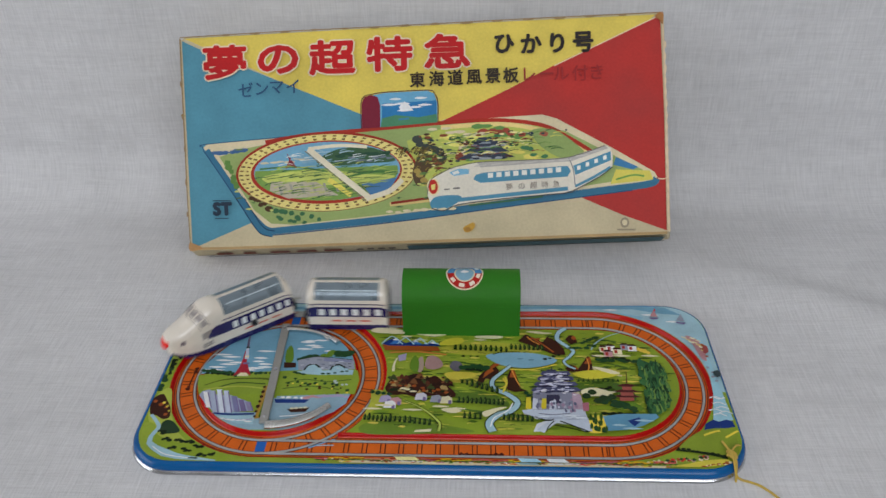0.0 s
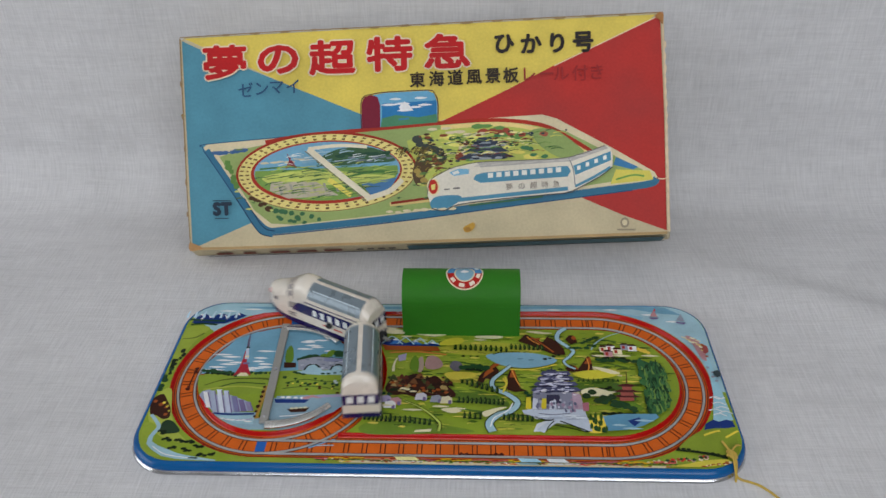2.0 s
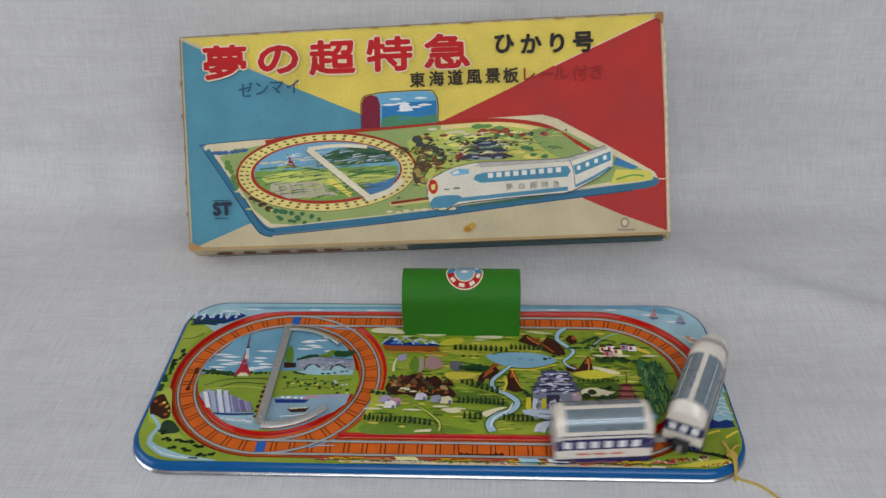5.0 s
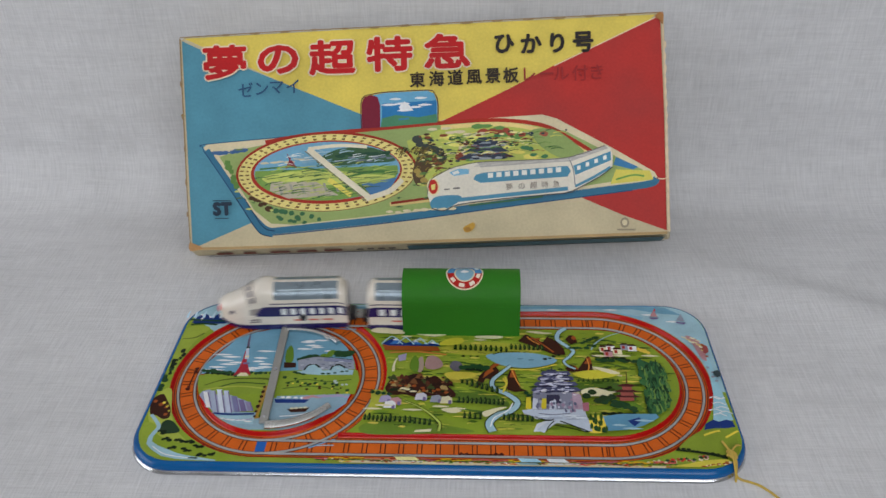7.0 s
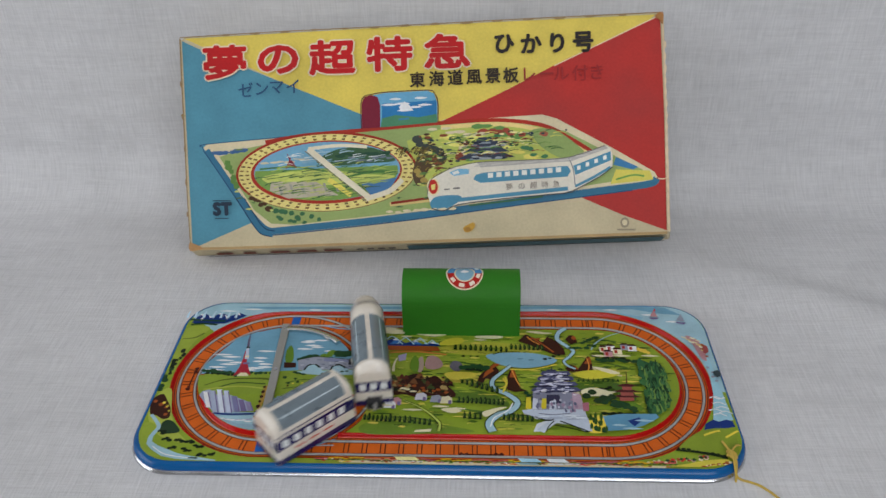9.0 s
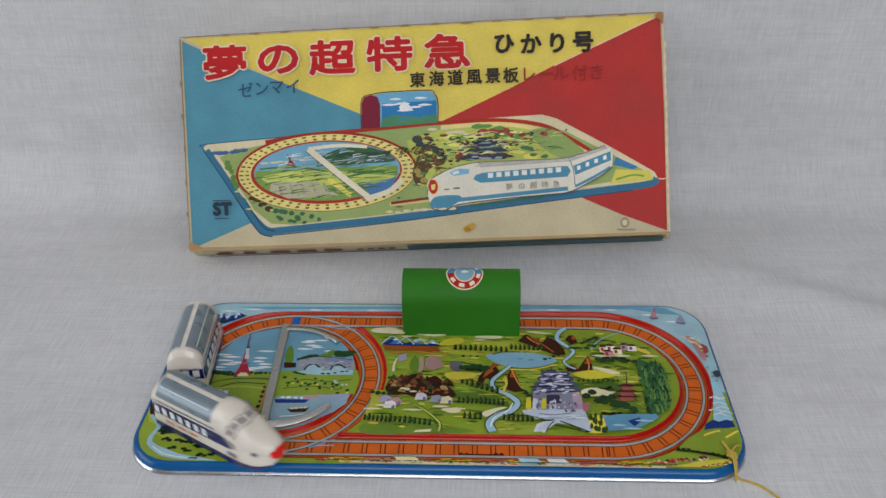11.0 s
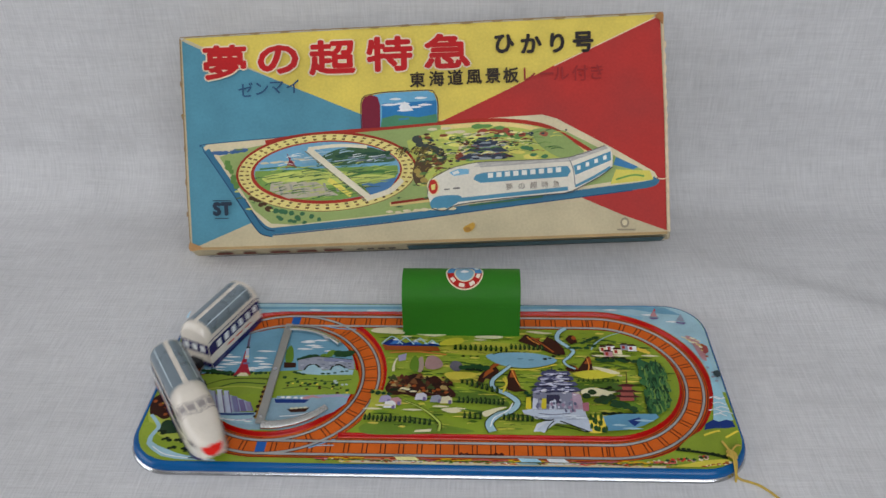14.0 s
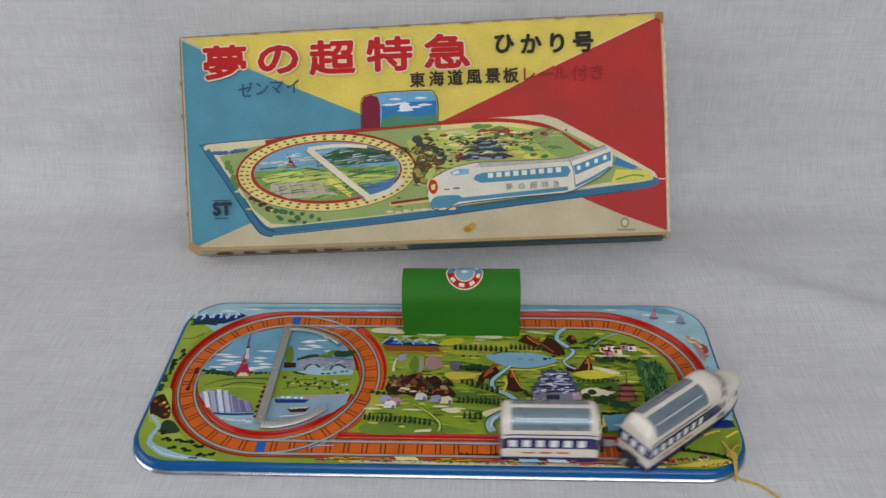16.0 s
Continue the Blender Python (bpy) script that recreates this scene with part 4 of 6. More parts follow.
for k, (a, b) in enumerate(zip(((-0.709, -0.251), (-0.645, -0.234), (-0.582, -0.217), (-0.511, -0.232), (-0.413, -0.309), (-0.335, -0.355), (-0.261, -0.385)), ((-0.616, -0.468), (-0.531, -0.542), (-0.467, -0.534), (-0.402, -0.532), (-0.328, -0.523), (-0.264, -0.515), (-0.2, -0.506)))):
    c = (CLOUD, (150, 158, 176), (186, 192, 204), (170, 176, 192), (112, 112, 146), MAUVE, (128, 122, 150))[k]
    P.poly(c, (a[0], a[1]), (a[0] + 0.052, a[1]), (b[0] + 0.045, b[1]), (b[0] - 0.006, b[1]))
    P.poly(MAUVE, (a[0] + 0.045, a[1] - 0.01), (a[0] + 0.056, a[1] - 0.01), (b[0] + 0.05, b[1]), (b[0] + 0.038, b[1]))
P.line(NAVYB, 0.022, (-0.531, -0.542), (-0.353, -0.554), (-0.138, -0.542))
P.poly(PALE, (-0.499, -0.579), (-0.133, -0.565), (-0.117, -0.683), (-0.27, -0.671), (-0.399, -0.629))
P.line(LILAC, 0.012, (-0.419, -0.615), (-0.254, -0.626), (-0.134, -0.609))
P.tufts(CLOUD, (-0.439, -0.6), (-0.17, -0.64), 6, 0.03, 0.01, 0.015)
P.motif("harbour_print", "printed harbour with ships and a brown lattice bridge")
P.poly((126, 150, 164), (0.032, -0.301), (0.748, -0.257), (0.721, -0.39), (0.617, -0.506), (0.469, -0.598), (0.265, -0.661), (0.075, -0.679))
P.poly(NAVYB, (0.017, -0.341), (0.361, -0.342), (0.325, -0.389), (0.039, -0.395))
P.tufts(CLOUD, (0.09, -0.316), (0.285, -0.32), 4, 0.025, 0.016, 0.005)
P.tufts(ROSE, (0.312, -0.312), (0.448, -0.294), 5, 0.03, 0.02, 0.01)
P.tufts(LILAC, (0.448, -0.294), (0.708, -0.289), 7, 0.03, 0.018, 0.01)
P.poly(BROWN, (0.165, -0.476), (0.379, -0.45), (0.346, -0.511), (0.212, -0.521))
P.tufts(CREAM, (0.207, -0.468), (0.336, -0.451), 4, 0.02, 0.012, 0.004)
P.line(CLOUD, 0.012, (0.114, -0.575), (0.298, -0.549), (0.452, -0.494))
P.line(PALE, 0.02, (0.097, -0.627), (0.308, -0.601), (0.511, -0.523))
P.poly((150, 122, 56), (-0.121, -0.16), (-0.045, -0.143), (-0.04, -0.593), (-0.123, -0.609))
P.poly(LEAF, (-0.077, -0.208), (-0.054, -0.208), (-0.065, -0.578), (-0.092, -0.579))
for k in range(7):
    a, b = (-0.084, -0.176), (-0.097, -0.579)
    t = k / 6
    q = (a[0] + (b[0] - a[0]) * t, a[1] + (b[1] - a[1]) * t)
    P.tufts(BROWN, (q[0] - 0.03, q[1]), (q[0] + 0.03, q[1]), 2, 0.016, 0.02)

P.done()
P.z = TOP + 0.0006
# island: countryside
P.motif("hills_print", "printed yellow-green hills and fields")
P.blob((146, 158, 62), (1.065, 0.55), (1.234, 0.682), (1.66, 0.596), (2.314, 0.569), (2.489, 0.499), (2.194, 0.458), (1.723, 0.487), (1.245, 0.534))
P.blob((160, 160, 64), (1.547, 0.43), (1.899, 0.544), (2.431, 0.516), (2.66, 0.412), (2.309, 0.353), (1.843, 0.346))
P.blob((134, 148, 56), (1.148, 0.264), (1.61, 0.324), (2.018, 0.244), (2.189, 0.161), (1.734, 0.069), (1.276, 0.103))
P.blob((182, 172, 78), (1.423, 0.03), (1.736, 0.003), (2.018, 0.074), (2.13, 0.009), (1.962, -0.075), (1.569, -0.05))
P.blob((142, 156, 60), (2.413, 0.047), (2.87, 0.13), (3.429, 0.098), (3.532, 0.033), (3.078, -0.04), (2.634, -0.015))
P.blob((172, 168, 72), (2.866, 0.088), (3.155, 0.16), (3.518, 0.133), (3.2, 0.061))
P.blob((86, 110, 42), (1.741, -0.176), (2.182, -0.247), (2.288, -0.399), (1.963, -0.344), (1.743, -0.271))
P.blob((86, 112, 44), (2.908, -0.075), (3.3, -0.036), (3.451, -0.146), (3.171, -0.198), (2.955, -0.17))
P.blob((104, 128, 48), (0.906, -0.663), (1.218, -0.584), (1.648, -0.649), (1.965, -0.729), (1.548, -0.765), (0.972, -0.777))
P.blob((140, 152, 58), (2.177, -0.551), (2.546, -0.603), (2.696, -0.715), (2.486, -0.747), (2.175, -0.725))
P.blob((160, 162, 66), (0.963, -0.19), (1.137, -0.266), (0.945, -0.537), (0.897, -0.59), (0.953, -0.363))
for a, b in zip(((1.614, 0.237), (2.302, 0.121), (2.917, 0.023), (2.465, -0.05), (3.109, 0.262), (1.907, -0.173), (1.162, -0.555), (1.532, -0.444), (2.9, 0.505), (3.087, 0.617)), ((2.018, 0.175), (2.781, 0.087), (3.358, -0.019), (2.901, -0.155), (3.495, 0.166), (2.182, -0.278), (1.647, -0.62), (2.071, -0.479), (3.258, 0.565), (3.435, 0.568))):
    P.line((80, 104, 42), (0.012, 0.03), a, ((a[0] + b[0]) / 2, (a[1] + b[1]) / 2 + 0.02), b)
P.motif("grass_print", "fine printed strokes of grass and scrub")
for k in range(300):
    x, y = random.uniform(1.0, 3.9), random.uniform(-0.71, 0.71)
    if math.hypot(x, y) < 1.13 or (x > D and math.hypot(x - D, y) > 0.7):
        continue
    L, h = random.uniform(0.03, 0.1), random.uniform(0.008, 0.02)
    c = random.choice(((70, 96, 34), (150, 162, 64), (176, 172, 74), (54, 78, 30), (108, 132, 46), (190, 178, 86)))
    P.blob(c, (x - L, y), (x - L * 0.2, y + h), (x + L, y + h * 0.3), (x + L * 0.3, y - h * 0.6))
for k in range(260):
    x, y = random.uniform(1.0, 3.9), random.uniform(-0.70, 0.70)
    if math.hypot(x, y) < 1.13 or (x > D and math.hypot(x - D, y) > 0.68):
        continue
    h = random.uniform(0.02, 0.07)
    P.line(random.choice(((46, 66, 28), (58, 82, 34), (168, 170, 70), (186, 180, 84), (96, 122, 44), (40, 58, 30))), (0.009, 0.003), (x - h, y), (x, y + random.uniform(0.0, 0.014)), (x + h, y - 0.004))
P.motif("mist_print", "cream printed patches between the hills")
P.blob(CREAM, (1.247, 0.683), (1.321, 0.75), (1.535, 0.706), (1.717, 0.69), (1.539, 0.612))
P.clouds(CREAM, (1.115, 0.662), (1.047, 0.746), (1.24, 0.608), (1.393, 0.555), (2.588, 0.703), (2.677, 0.685), (2.018, 0.564))
P.motif("far_mountain_print", "blue printed mountains above an orange strip")
P.poly(RUST, (0.994, 0.475), (1.576, 0.448), (1.608, 0.377), (1.032, 0.386))
P.poly(NAVYB, (0.987, 0.484), (1.064, 0.559), (1.133, 0.587), (1.236, 0.497), (1.333, 0.554), (1.415, 0.482), (1.519, 0.529), (1.605, 0.458), (1.073, 0.458))
P.poly((60, 110, 170), (1.07, 0.486), (1.135, 0.569), (1.2, 0.497)); P.poly((60, 110, 170), (1.296, 0.489), (1.346, 0.536), (1.409, 0.482))
P.poly(CLOUD, (1.089, 0.55), (1.133, 0.587), (1.173, 0.542)); P.poly(CLOUD, (1.305, 0.526), (1.333, 0.554), (1.371, 0.518)); P.poly(CLOUD, (1.485, 0.501), (1.519, 0.529), (1.557, 0.493))
P.line((178, 120, 60), 0.02, (1.082, 0.351), (1.375, 0.365), (1.669, 0.325))
P.motif("rock_print", "brown printed rocky peaks")
for q in (((2.409, 0.552), (2.496, 0.664), (2.577, 0.61), (2.668, 0.538), (2.721, 0.63), (2.81, 0.558), (2.883, 0.433), (2.887, 0.345), (2.799, 0.326), (2.66, 0.412), (2.518, 0.499)),
          ((1.962, -0.172), (2.006, 0.007), (2.086, 0.117), (2.155, 0.203), (2.21, 0.077), (2.163, -0.056), (2.074, -0.025), (2.029, -0.123)),
          ((2.256, -0.167), (2.288, 0.012), (2.331, 0.146), (2.378, 0.014), (2.416, -0.164), (2.481, -0.195), (2.348, -0.213)),
          ((2.906, 0.578), (2.948, 0.652), (2.996, 0.653), (3.033, 0.543), (2.959, 0.506)),
          ((2.979, 0.09), (3.048, 0.218), (3.116, 0.331), (3.142, 0.245), (3.146, 0.076), (3.054, 0.058)),
          ((2.87, 0.13), (2.921, 0.199), (2.975, 0.174), (3.001, 0.09), (2.9, 0.089))):
    P.poly(BROWN, *q)
    P.poly(RUST, *[(p[0] * 0.45 + q[2][0] * 0.55 + 0.012, p[1] * 0.45 + q[2][1] * 0.55 - 0.012) for p in q[:5]])
P.line(YELLOW, 0.014, (2.206, -0.168), (2.273, -0.118), (2.242, -0.022))
P.line(RUST, 0.02, (2.576, 0.591), (2.665, 0.501), (2.774, 0.378)); P.line((190, 130, 60), 0.012, (2.507, 0.627), (2.562, 0.554), (2.636, 0.501))
P.line((190, 130, 60), 0.012, (2.335, 0.096), (2.366, -0.019), (2.406, -0.132)); P.line((190, 130, 60), 0.012, (3.101, 0.296), (3.112, 0.176), (3.092, 0.092))
P.motif("village_print", "brown printed woods with pink and grey houses")
P.blob(BROWN, (1.085, -0.187), (1.139, -0.041), (1.21, -0.072), (1.284, -0.005), (1.384, 0.03), (1.467, -0.035), (1.578, -0), (1.684, -0.129), (1.776, -0.239), (1.744, -0.302), (1.579, -0.274), (1.415, -0.308), (1.28, -0.263), (1.166, -0.281))
for k in range(60):
    a, b = (1.102, -0.251), (1.737, -0.03)
    x, y = random.uniform(a[0], b[0]), random.uniform(a[1], b[1])
    h = random.uniform(0.03, 0.08)
    P.poly(random.choice((BROWN, (40, 20, 14), (84, 46, 30), (112, 74, 44), (150, 130, 84), (60, 70, 36))), (x - h * 0.7, y), (x + h * 0.6, y - h * 0.2), (x + h * 0.15, y + h * 0.8), (x - h * 0.1, y + h))
P.tufts(DARK, (1.131, -0.203), (1.715, -0.24), 8, 0.025, 0.02, 0.04)
P.tufts(RUST, (1.18, -0.121), (1.659, -0.209), 9, 0.022, 0.016, 0.04)
P.tufts(CREAM, (1.252, -0.184), (1.355, -0.23), 3, 0.03, 0.012, 0.01)
P.tufts(FOREST, (0.968, -0.237), (1.137, -0.266), 4, 0.03, 0.03, 0.01)
for q, c in zip(((1.098, -0.329), (1.2, -0.358), (1.442, -0.292), (1.592, -0.32), (1.69, -0.334), (1.149, -0.405)), (LILAC, ROSE, (178, 176, 184), GREY, CREAM, CLOUD)):
    P.poly(c, (q[0] - 0.06, q[1] - 0.05), (q[0] + 0.06, q[1] - 0.05), (q[0] + 0.055, q[1] + 0.02), (q[0] + 0.02, q[1] + 0.05), (q[0] - 0.045, q[1] + 0.035))
    P.poly(MAUVE, (q[0] + 0.02, q[1] - 0.06), (q[0] + 0.05, q[1] - 0.06), (q[0] + 0.05, q[1] - 0.01), (q[0] + 0.02, q[1] - 0.01))
P.clouds(CREAM, (1.096, -0.421), (1.372, -0.477), (1.639, -0.427), (1.802, -0.454), (0.992, -0.469))
P.blob((148, 120, 118), (1.457, 0.149), (1.473, 0.27), (1.53, 0.305), (1.602, 0.254), (1.64, 0.152), (1.573, 0.1), (1.494, 0.099))
P.blob((150, 132, 120), (1.367, 0.105), (1.383, 0.233), (1.426, 0.286), (1.446, 0.132), (1.417, 0.047))
P.blob(LEAF, (1.31, 0.104), (1.313, 0.232), (1.355, 0.303), (1.397, 0.191), (1.383, 0.046))
P.line(CREAM, (0.012, 0.03), (1.171, 0.265), (1.144, 0.178), (1.142, 0.059)); P.poly(LILAC, (1.174, 0.3), (1.259, 0.336), (1.255, 0.231), (1.187, 0.213))
P.blob((96, 92, 100), (1.709, 0.136), (1.741, 0.222), (1.811, 0.206), (1.847, 0.121), (1.779, 0.07))
P.tufts(FOREST, (1.846, 0.138), (2.086, 0.125), 9, 0.045, 0.034, 0.015)
P.tufts(DARK, (1.881, 0.105), (2.018, 0.091), 5, 0.03, 0.016, 0.01)
P.tufts(RUST, (2.143, 0.143), (2.201, 0.178), 3, 0.03, 0.02, 0.01)
P.motif("water_print", "printed lake and winding river")
P.blob((118, 154, 172), (2.076, 0.314), (2.309, 0.362), (2.598, 0.349), (2.794, 0.257), (2.674, 0.169), (2.445, 0.131), (2.218, 0.178))
P.line(YELLOW, 0.016, (2.274, 0.112), (2.529, 0.108), (2.789, 0.188)); P.line(DARK, 0.012, (2.146, 0.333), (2.251, 0.37), (2.425, 0.373))
P.tufts((86, 120, 136), (2.421, 0.268), (2.536, 0.252), 2, 0.03, 0.01)
for c, w in ((DARK, (0.044, 0.095)), ((142, 168, 178), (0.030, 0.076))):
    P.line(c, w, (2.326, 0.163), (2.233, 0.061), (2.141, -0.056), (2.151, -0.169), (2.292, -0.261), (2.375, -0.367), (2.307, -0.474), (2.178, -0.536), (2.102, -0.64), (2.133, -0.747))
P.line(CLOUD, 0.012, (2.332, -0.368), (2.275, -0.475), (2.151, -0.566), (2.112, -0.683))
for c, w in ((DARK, (0.06, 0.03)), (PALE, (0.05, 0.02))):
    P.line(c, w, (2.922, 0.764), (2.844, 0.688), (2.824, 0.577), (2.899, 0.487), (2.973, 0.399), (2.93, 0.311), (2.867, 0.24), (2.896, 0.173), (2.971, 0.123))
P.line(CREAM, (0.01, 0.02), (3.141, 0.135), (3.256, 0.062), (3.42, 0.031))
P.line(PALE, (0.008, 0.014), (3.514, 0.717), (3.324, 0.621), (3.205, 0.51), (3.16, 0.42))
for c, w in ((DARK, (0.02, 0.04)), ((160, 174, 84), (0.01, 0.028))):
    P.line(c, w, (1.287, -0.356), (1.423, -0.431), (1.547, -0.533), (1.637, -0.649), (1.631, -0.75))
P.poly(CREAM, (1.415, -0.74), (1.567, -0.722), (1.558, -0.758), (1.401, -0.768))
for a, b, n in zip(((0.928, -0.619), (1.169, -0.629), (1.812, -0.378), (1.76, 0.397), (2.24, -0.594), (1.869, -0.586), (1.839, -0.11), (2.339, 0.407)), ((1.17, -0.643), (1.544, -0.68), (2.234, -0.4), (2.286, 0.37), (2.503, -0.618), (2.018, -0.598), (2.182, -0.247), (2.659, 0.394)), (7, 9, 11, 11, 7, 4, 8, 8)):
    P.motif("tree_row_print", "row of small dark printed trees")
    P.hedge(a, b, n)
P.motif("thicket_print", "dark printed bushes on the hills")
P.tufts(DARK, (2.952, -0.202), (3.286, -0.149), 9, 0.03, 0.016, 0.01)
P.tufts(FOREST, (2.953, 0.434), (3.19, 0.474), 7, 0.03, 0.022, 0.02)
P.tufts(FOREST, (3.224, 0.264), (3.618, 0.236), 12, 0.04, 0.026, 0.025)
P.tufts(DARK, (3.172, 0.315), (3.509, 0.268), 8, 0.03, 0.016, 0.012)
P.tufts(FOREST, (3.078, 0.526), (3.241, 0.62), 6, 0.03, 0.018, 0.012)
P.tufts(DARK, (2.679, 0.255), (2.816, 0.326), 4, 0.02, 0.014, 0.008)
P.tufts(DARK, (1.844, 0.293), (1.989, 0.295), 3, 0.018, 0.012, 0.006)
P.motif("castle_print", "printed grey castle with stacked roofs and pink walls")
P.poly((150, 150, 168), (2.518, -0.53), (2.561, -0.333), (2.942, -0.311), (2.964, -0.522))
P.poly(ROSE, (2.816, -0.524), (2.85, -0.374), (2.97, -0.357), (2.975, -0.521))
for lo, hi in zip(((2.498, -0.288), (2.535, -0.209), (2.572, -0.129), (2.61, -0.048), (2.659, 0.027)), ((2.955, -0.28), (2.919, -0.202), (2.882, -0.124), (2.844, -0.044), (2.794, 0.029))):
    w = hi[0] - lo[0]
    P.poly((178, 180, 192), (lo[0] + w * 0.12, lo[1] - 0.005), (hi[0] - w * 0.12, hi[1] - 0.005), (hi[0] - w * 0.16, hi[1] + 0.05), (lo[0] + w * 0.16, lo[1] + 0.05))
    P.poly((62, 66, 84), (lo[0], lo[1] + 0.02), (hi[0], hi[1] + 0.02), (hi[0] - w * 0.18, hi[1] + 0.075), (lo[0] + w * 0.18, lo[1] + 0.075))
    P.poly((146, 150, 166), (lo[0] + w * 0.1, lo[1] + 0.034), (hi[0] - w * 0.1, hi[1] + 0.034), (hi[0] - w * 0.14, hi[1] + 0.044), (lo[0] + w * 0.14, lo[1] + 0.044))
P.poly((62, 66, 84), (2.707, 0.069), (2.734, 0.136), (2.752, 0.07))
for k in range(46):
    a, b = (2.543, -0.272), (2.942, 0.056)
    t = random.random()
    half = 0.19 * (1 - t) + 0.05
    x, y = (a[0] + b[0]) / 2 + random.uniform(-half, half), a[1] + (b[1] - a[1]) * t
    P.tufts(random.choice(((50, 54, 72), (176, 178, 190), (110, 114, 134))), (x, y), (0, 0), 1, 0.03, 0.011)
for q in ((2.6, -0.409), (2.69, -0.422), (2.781, -0.421), (2.887, -0.434)):
    P.poly(MAUVE, (q[0] - 0.02, q[1] - 0.05), (q[0] + 0.025, q[1] - 0.05), (q[0] + 0.02, q[1] + 0.04), (q[0] - 0.02, q[1] + 0.03))
P.poly((190, 176, 70), (2.447, -0.457), (2.49, -0.456), (2.497, -0.304), (2.459, -0.304)); P.poly((190, 176, 70), (2.586, -0.454), (2.629, -0.454), (2.632, -0.317), (2.6, -0.317))
P.poly((186, 190, 196), (2.518, -0.53), (2.976, -0.507), (3.019, -0.608), (2.995, -0.737), (2.857, -0.655), (2.702, -0.629), (2.605, -0.674), (2.564, -0.746), (2.507, -0.747), (2.544, -0.646), (2.641, -0.601), (2.526, -0.581))
P.line((110, 112, 124), 0.01, (2.549, -0.559), (2.732, -0.585), (3.002, -0.565)); P.line(DARK, 0.012, (2.659, -0.644), (2.803, -0.684), (3.005, -0.744))
P.tufts(FOREST, (2.457, -0.242), (2.534, -0.334), 4, 0.025, 0.025, 0.01); P.tufts(CREAM, (2.96, -0.233), (3.333, -0.211), 8, 0.035, 0.016, 0.008)
P.motif("hamlet_print", "printed white houses with red roofs")
for q, c in zip(((3.288, 0.422), (3.36, 0.441), (3.423, 0.389), (3.508, 0.461), (3.581, 0.444), (3.326, 0.352)), (CREAM, CLOUD, CREAM, GREY, CLOUD, ROSE)):
    P.poly(c, (q[0] - 0.045, q[1] - 0.05), (q[0] + 0.045, q[1] - 0.05), (q[0] + 0.045, q[1] + 0.03), (q[0] - 0.045, q[1] + 0.03))
    P.poly((150, 52, 44), (q[0] - 0.03, q[1] - 0.03), (q[0], q[1] - 0.03), (q[0], q[1] + 0.02), (q[0] - 0.03, q[1] + 0.02))
    P.poly(BROWN, (q[0] - 0.05, q[1] + 0.03), (q[0] + 0.05, q[1] + 0.03), (q[0] + 0.02, q[1] + 0.06), (q[0] - 0.03, q[1] + 0.06))
P.tufts((190, 168, 66), (3.636, 0.427), (3.732, 0.376), 4, 0.03, 0.03, 0.01); P.clouds(CREAM, (3.23, 0.316), (3.459, 0.319), (3.746, 0.324))
P.motif("forest_print", "dark green printed forest with a red pagoda and a pond")
for k in range(150):
    a, b = (3.611, 0.185), (3.797, -0.462)
    x, y = random.uniform(a[0], b[0] + 0.02), random.uniform(b[1] - 0.02, a[1])
    if math.hypot(x - D, y) > 0.71:
        continue
    c = random.choice(((34, 66, 38), (44, 84, 52), (28, 56, 32), (58, 98, 56), (50, 92, 60)))
    P.tufts(c, (x, y), (0, 0), 1, random.uniform(0.02, 0.045), random.uniform(0.04, 0.09))
for k in range(110):
    a, b = (3.625, 0.202), (3.824, -0.491)
    x, y = random.uniform(a[0], b[0] + 0.03), random.uniform(b[1], a[1])
    if math.hypot(x - D, y) > 0.7:
        continue
    h = random.uniform(0.05, 0.13)
    c = random.choice(((60, 102, 58), (88, 122, 62), (30, 58, 38), (50, 88, 56), (104, 132, 66), (70, 108, 70)))
    P.line(c, (0.022, 0.006), (x, y - h * 0.5), (x + random.uniform(-0.012, 0.012), y), (x + random.uniform(-0.02, 0.02), min(y + h * 0.5, 0.6)))
P.tufts(LEAF, (3.31, -0.381), (3.519, -0.415), 8, 0.05, 0.04, 0.03); P.tufts(FOREST, (3.183, -0.322), (3.511, -0.467), 14, 0.04, 0.03, 0.04)
P.tufts((70, 96, 40), (3.352, -0.147), (3.491, -0.316), 9, 0.04, 0.05, 0.03); P.tufts(DARK, (3.187, -0.517), (3.451, -0.512), 7, 0.03, 0.02, 0.008)
for q, w in zip(((3.421, -0.279), (3.431, -0.209), (3.442, -0.13)), (0.15, 0.135, 0.1)):
    P.poly((142, 80, 72), (q[0] - w * 0.45, q[1] - 0.06), (q[0] + w * 0.45, q[1] - 0.06), (q[0] + w * 0.45, q[1]), (q[0] - w * 0.45, q[1]))
    P.poly((74, 34, 34), (q[0] - w, q[1] - 0.006), (q[0] - w * 0.5, q[1] - 0.014), (q[0] + w * 0.5, q[1] - 0.014), (q[0] + w, q[1] - 0.006), (q[0] + w * 0.4, q[1] + 0.026), (q[0] - w * 0.4, q[1] + 0.026))
P.line((74, 34, 34), (0.014, 0.006), (3.447, -0.098), (3.458, -0.017), (3.466, 0.082))
P.blob(YELLOW, (3.004, -0.751), (3.044, -0.564), (3.111, -0.534), (3.204, -0.546), (3.201, -0.662), (3.159, -0.748)); P.tufts(FOREST, (3.053, -0.579), (3.163, -0.72), 9, 0.022, 0.035, 0.04)
P.poly((92, 136, 160), (3.162, -0.547), (3.346, -0.514), (3.663, -0.508), (3.687, -0.552), (3.534, -0.656), (3.37, -0.716), (3.192, -0.733))
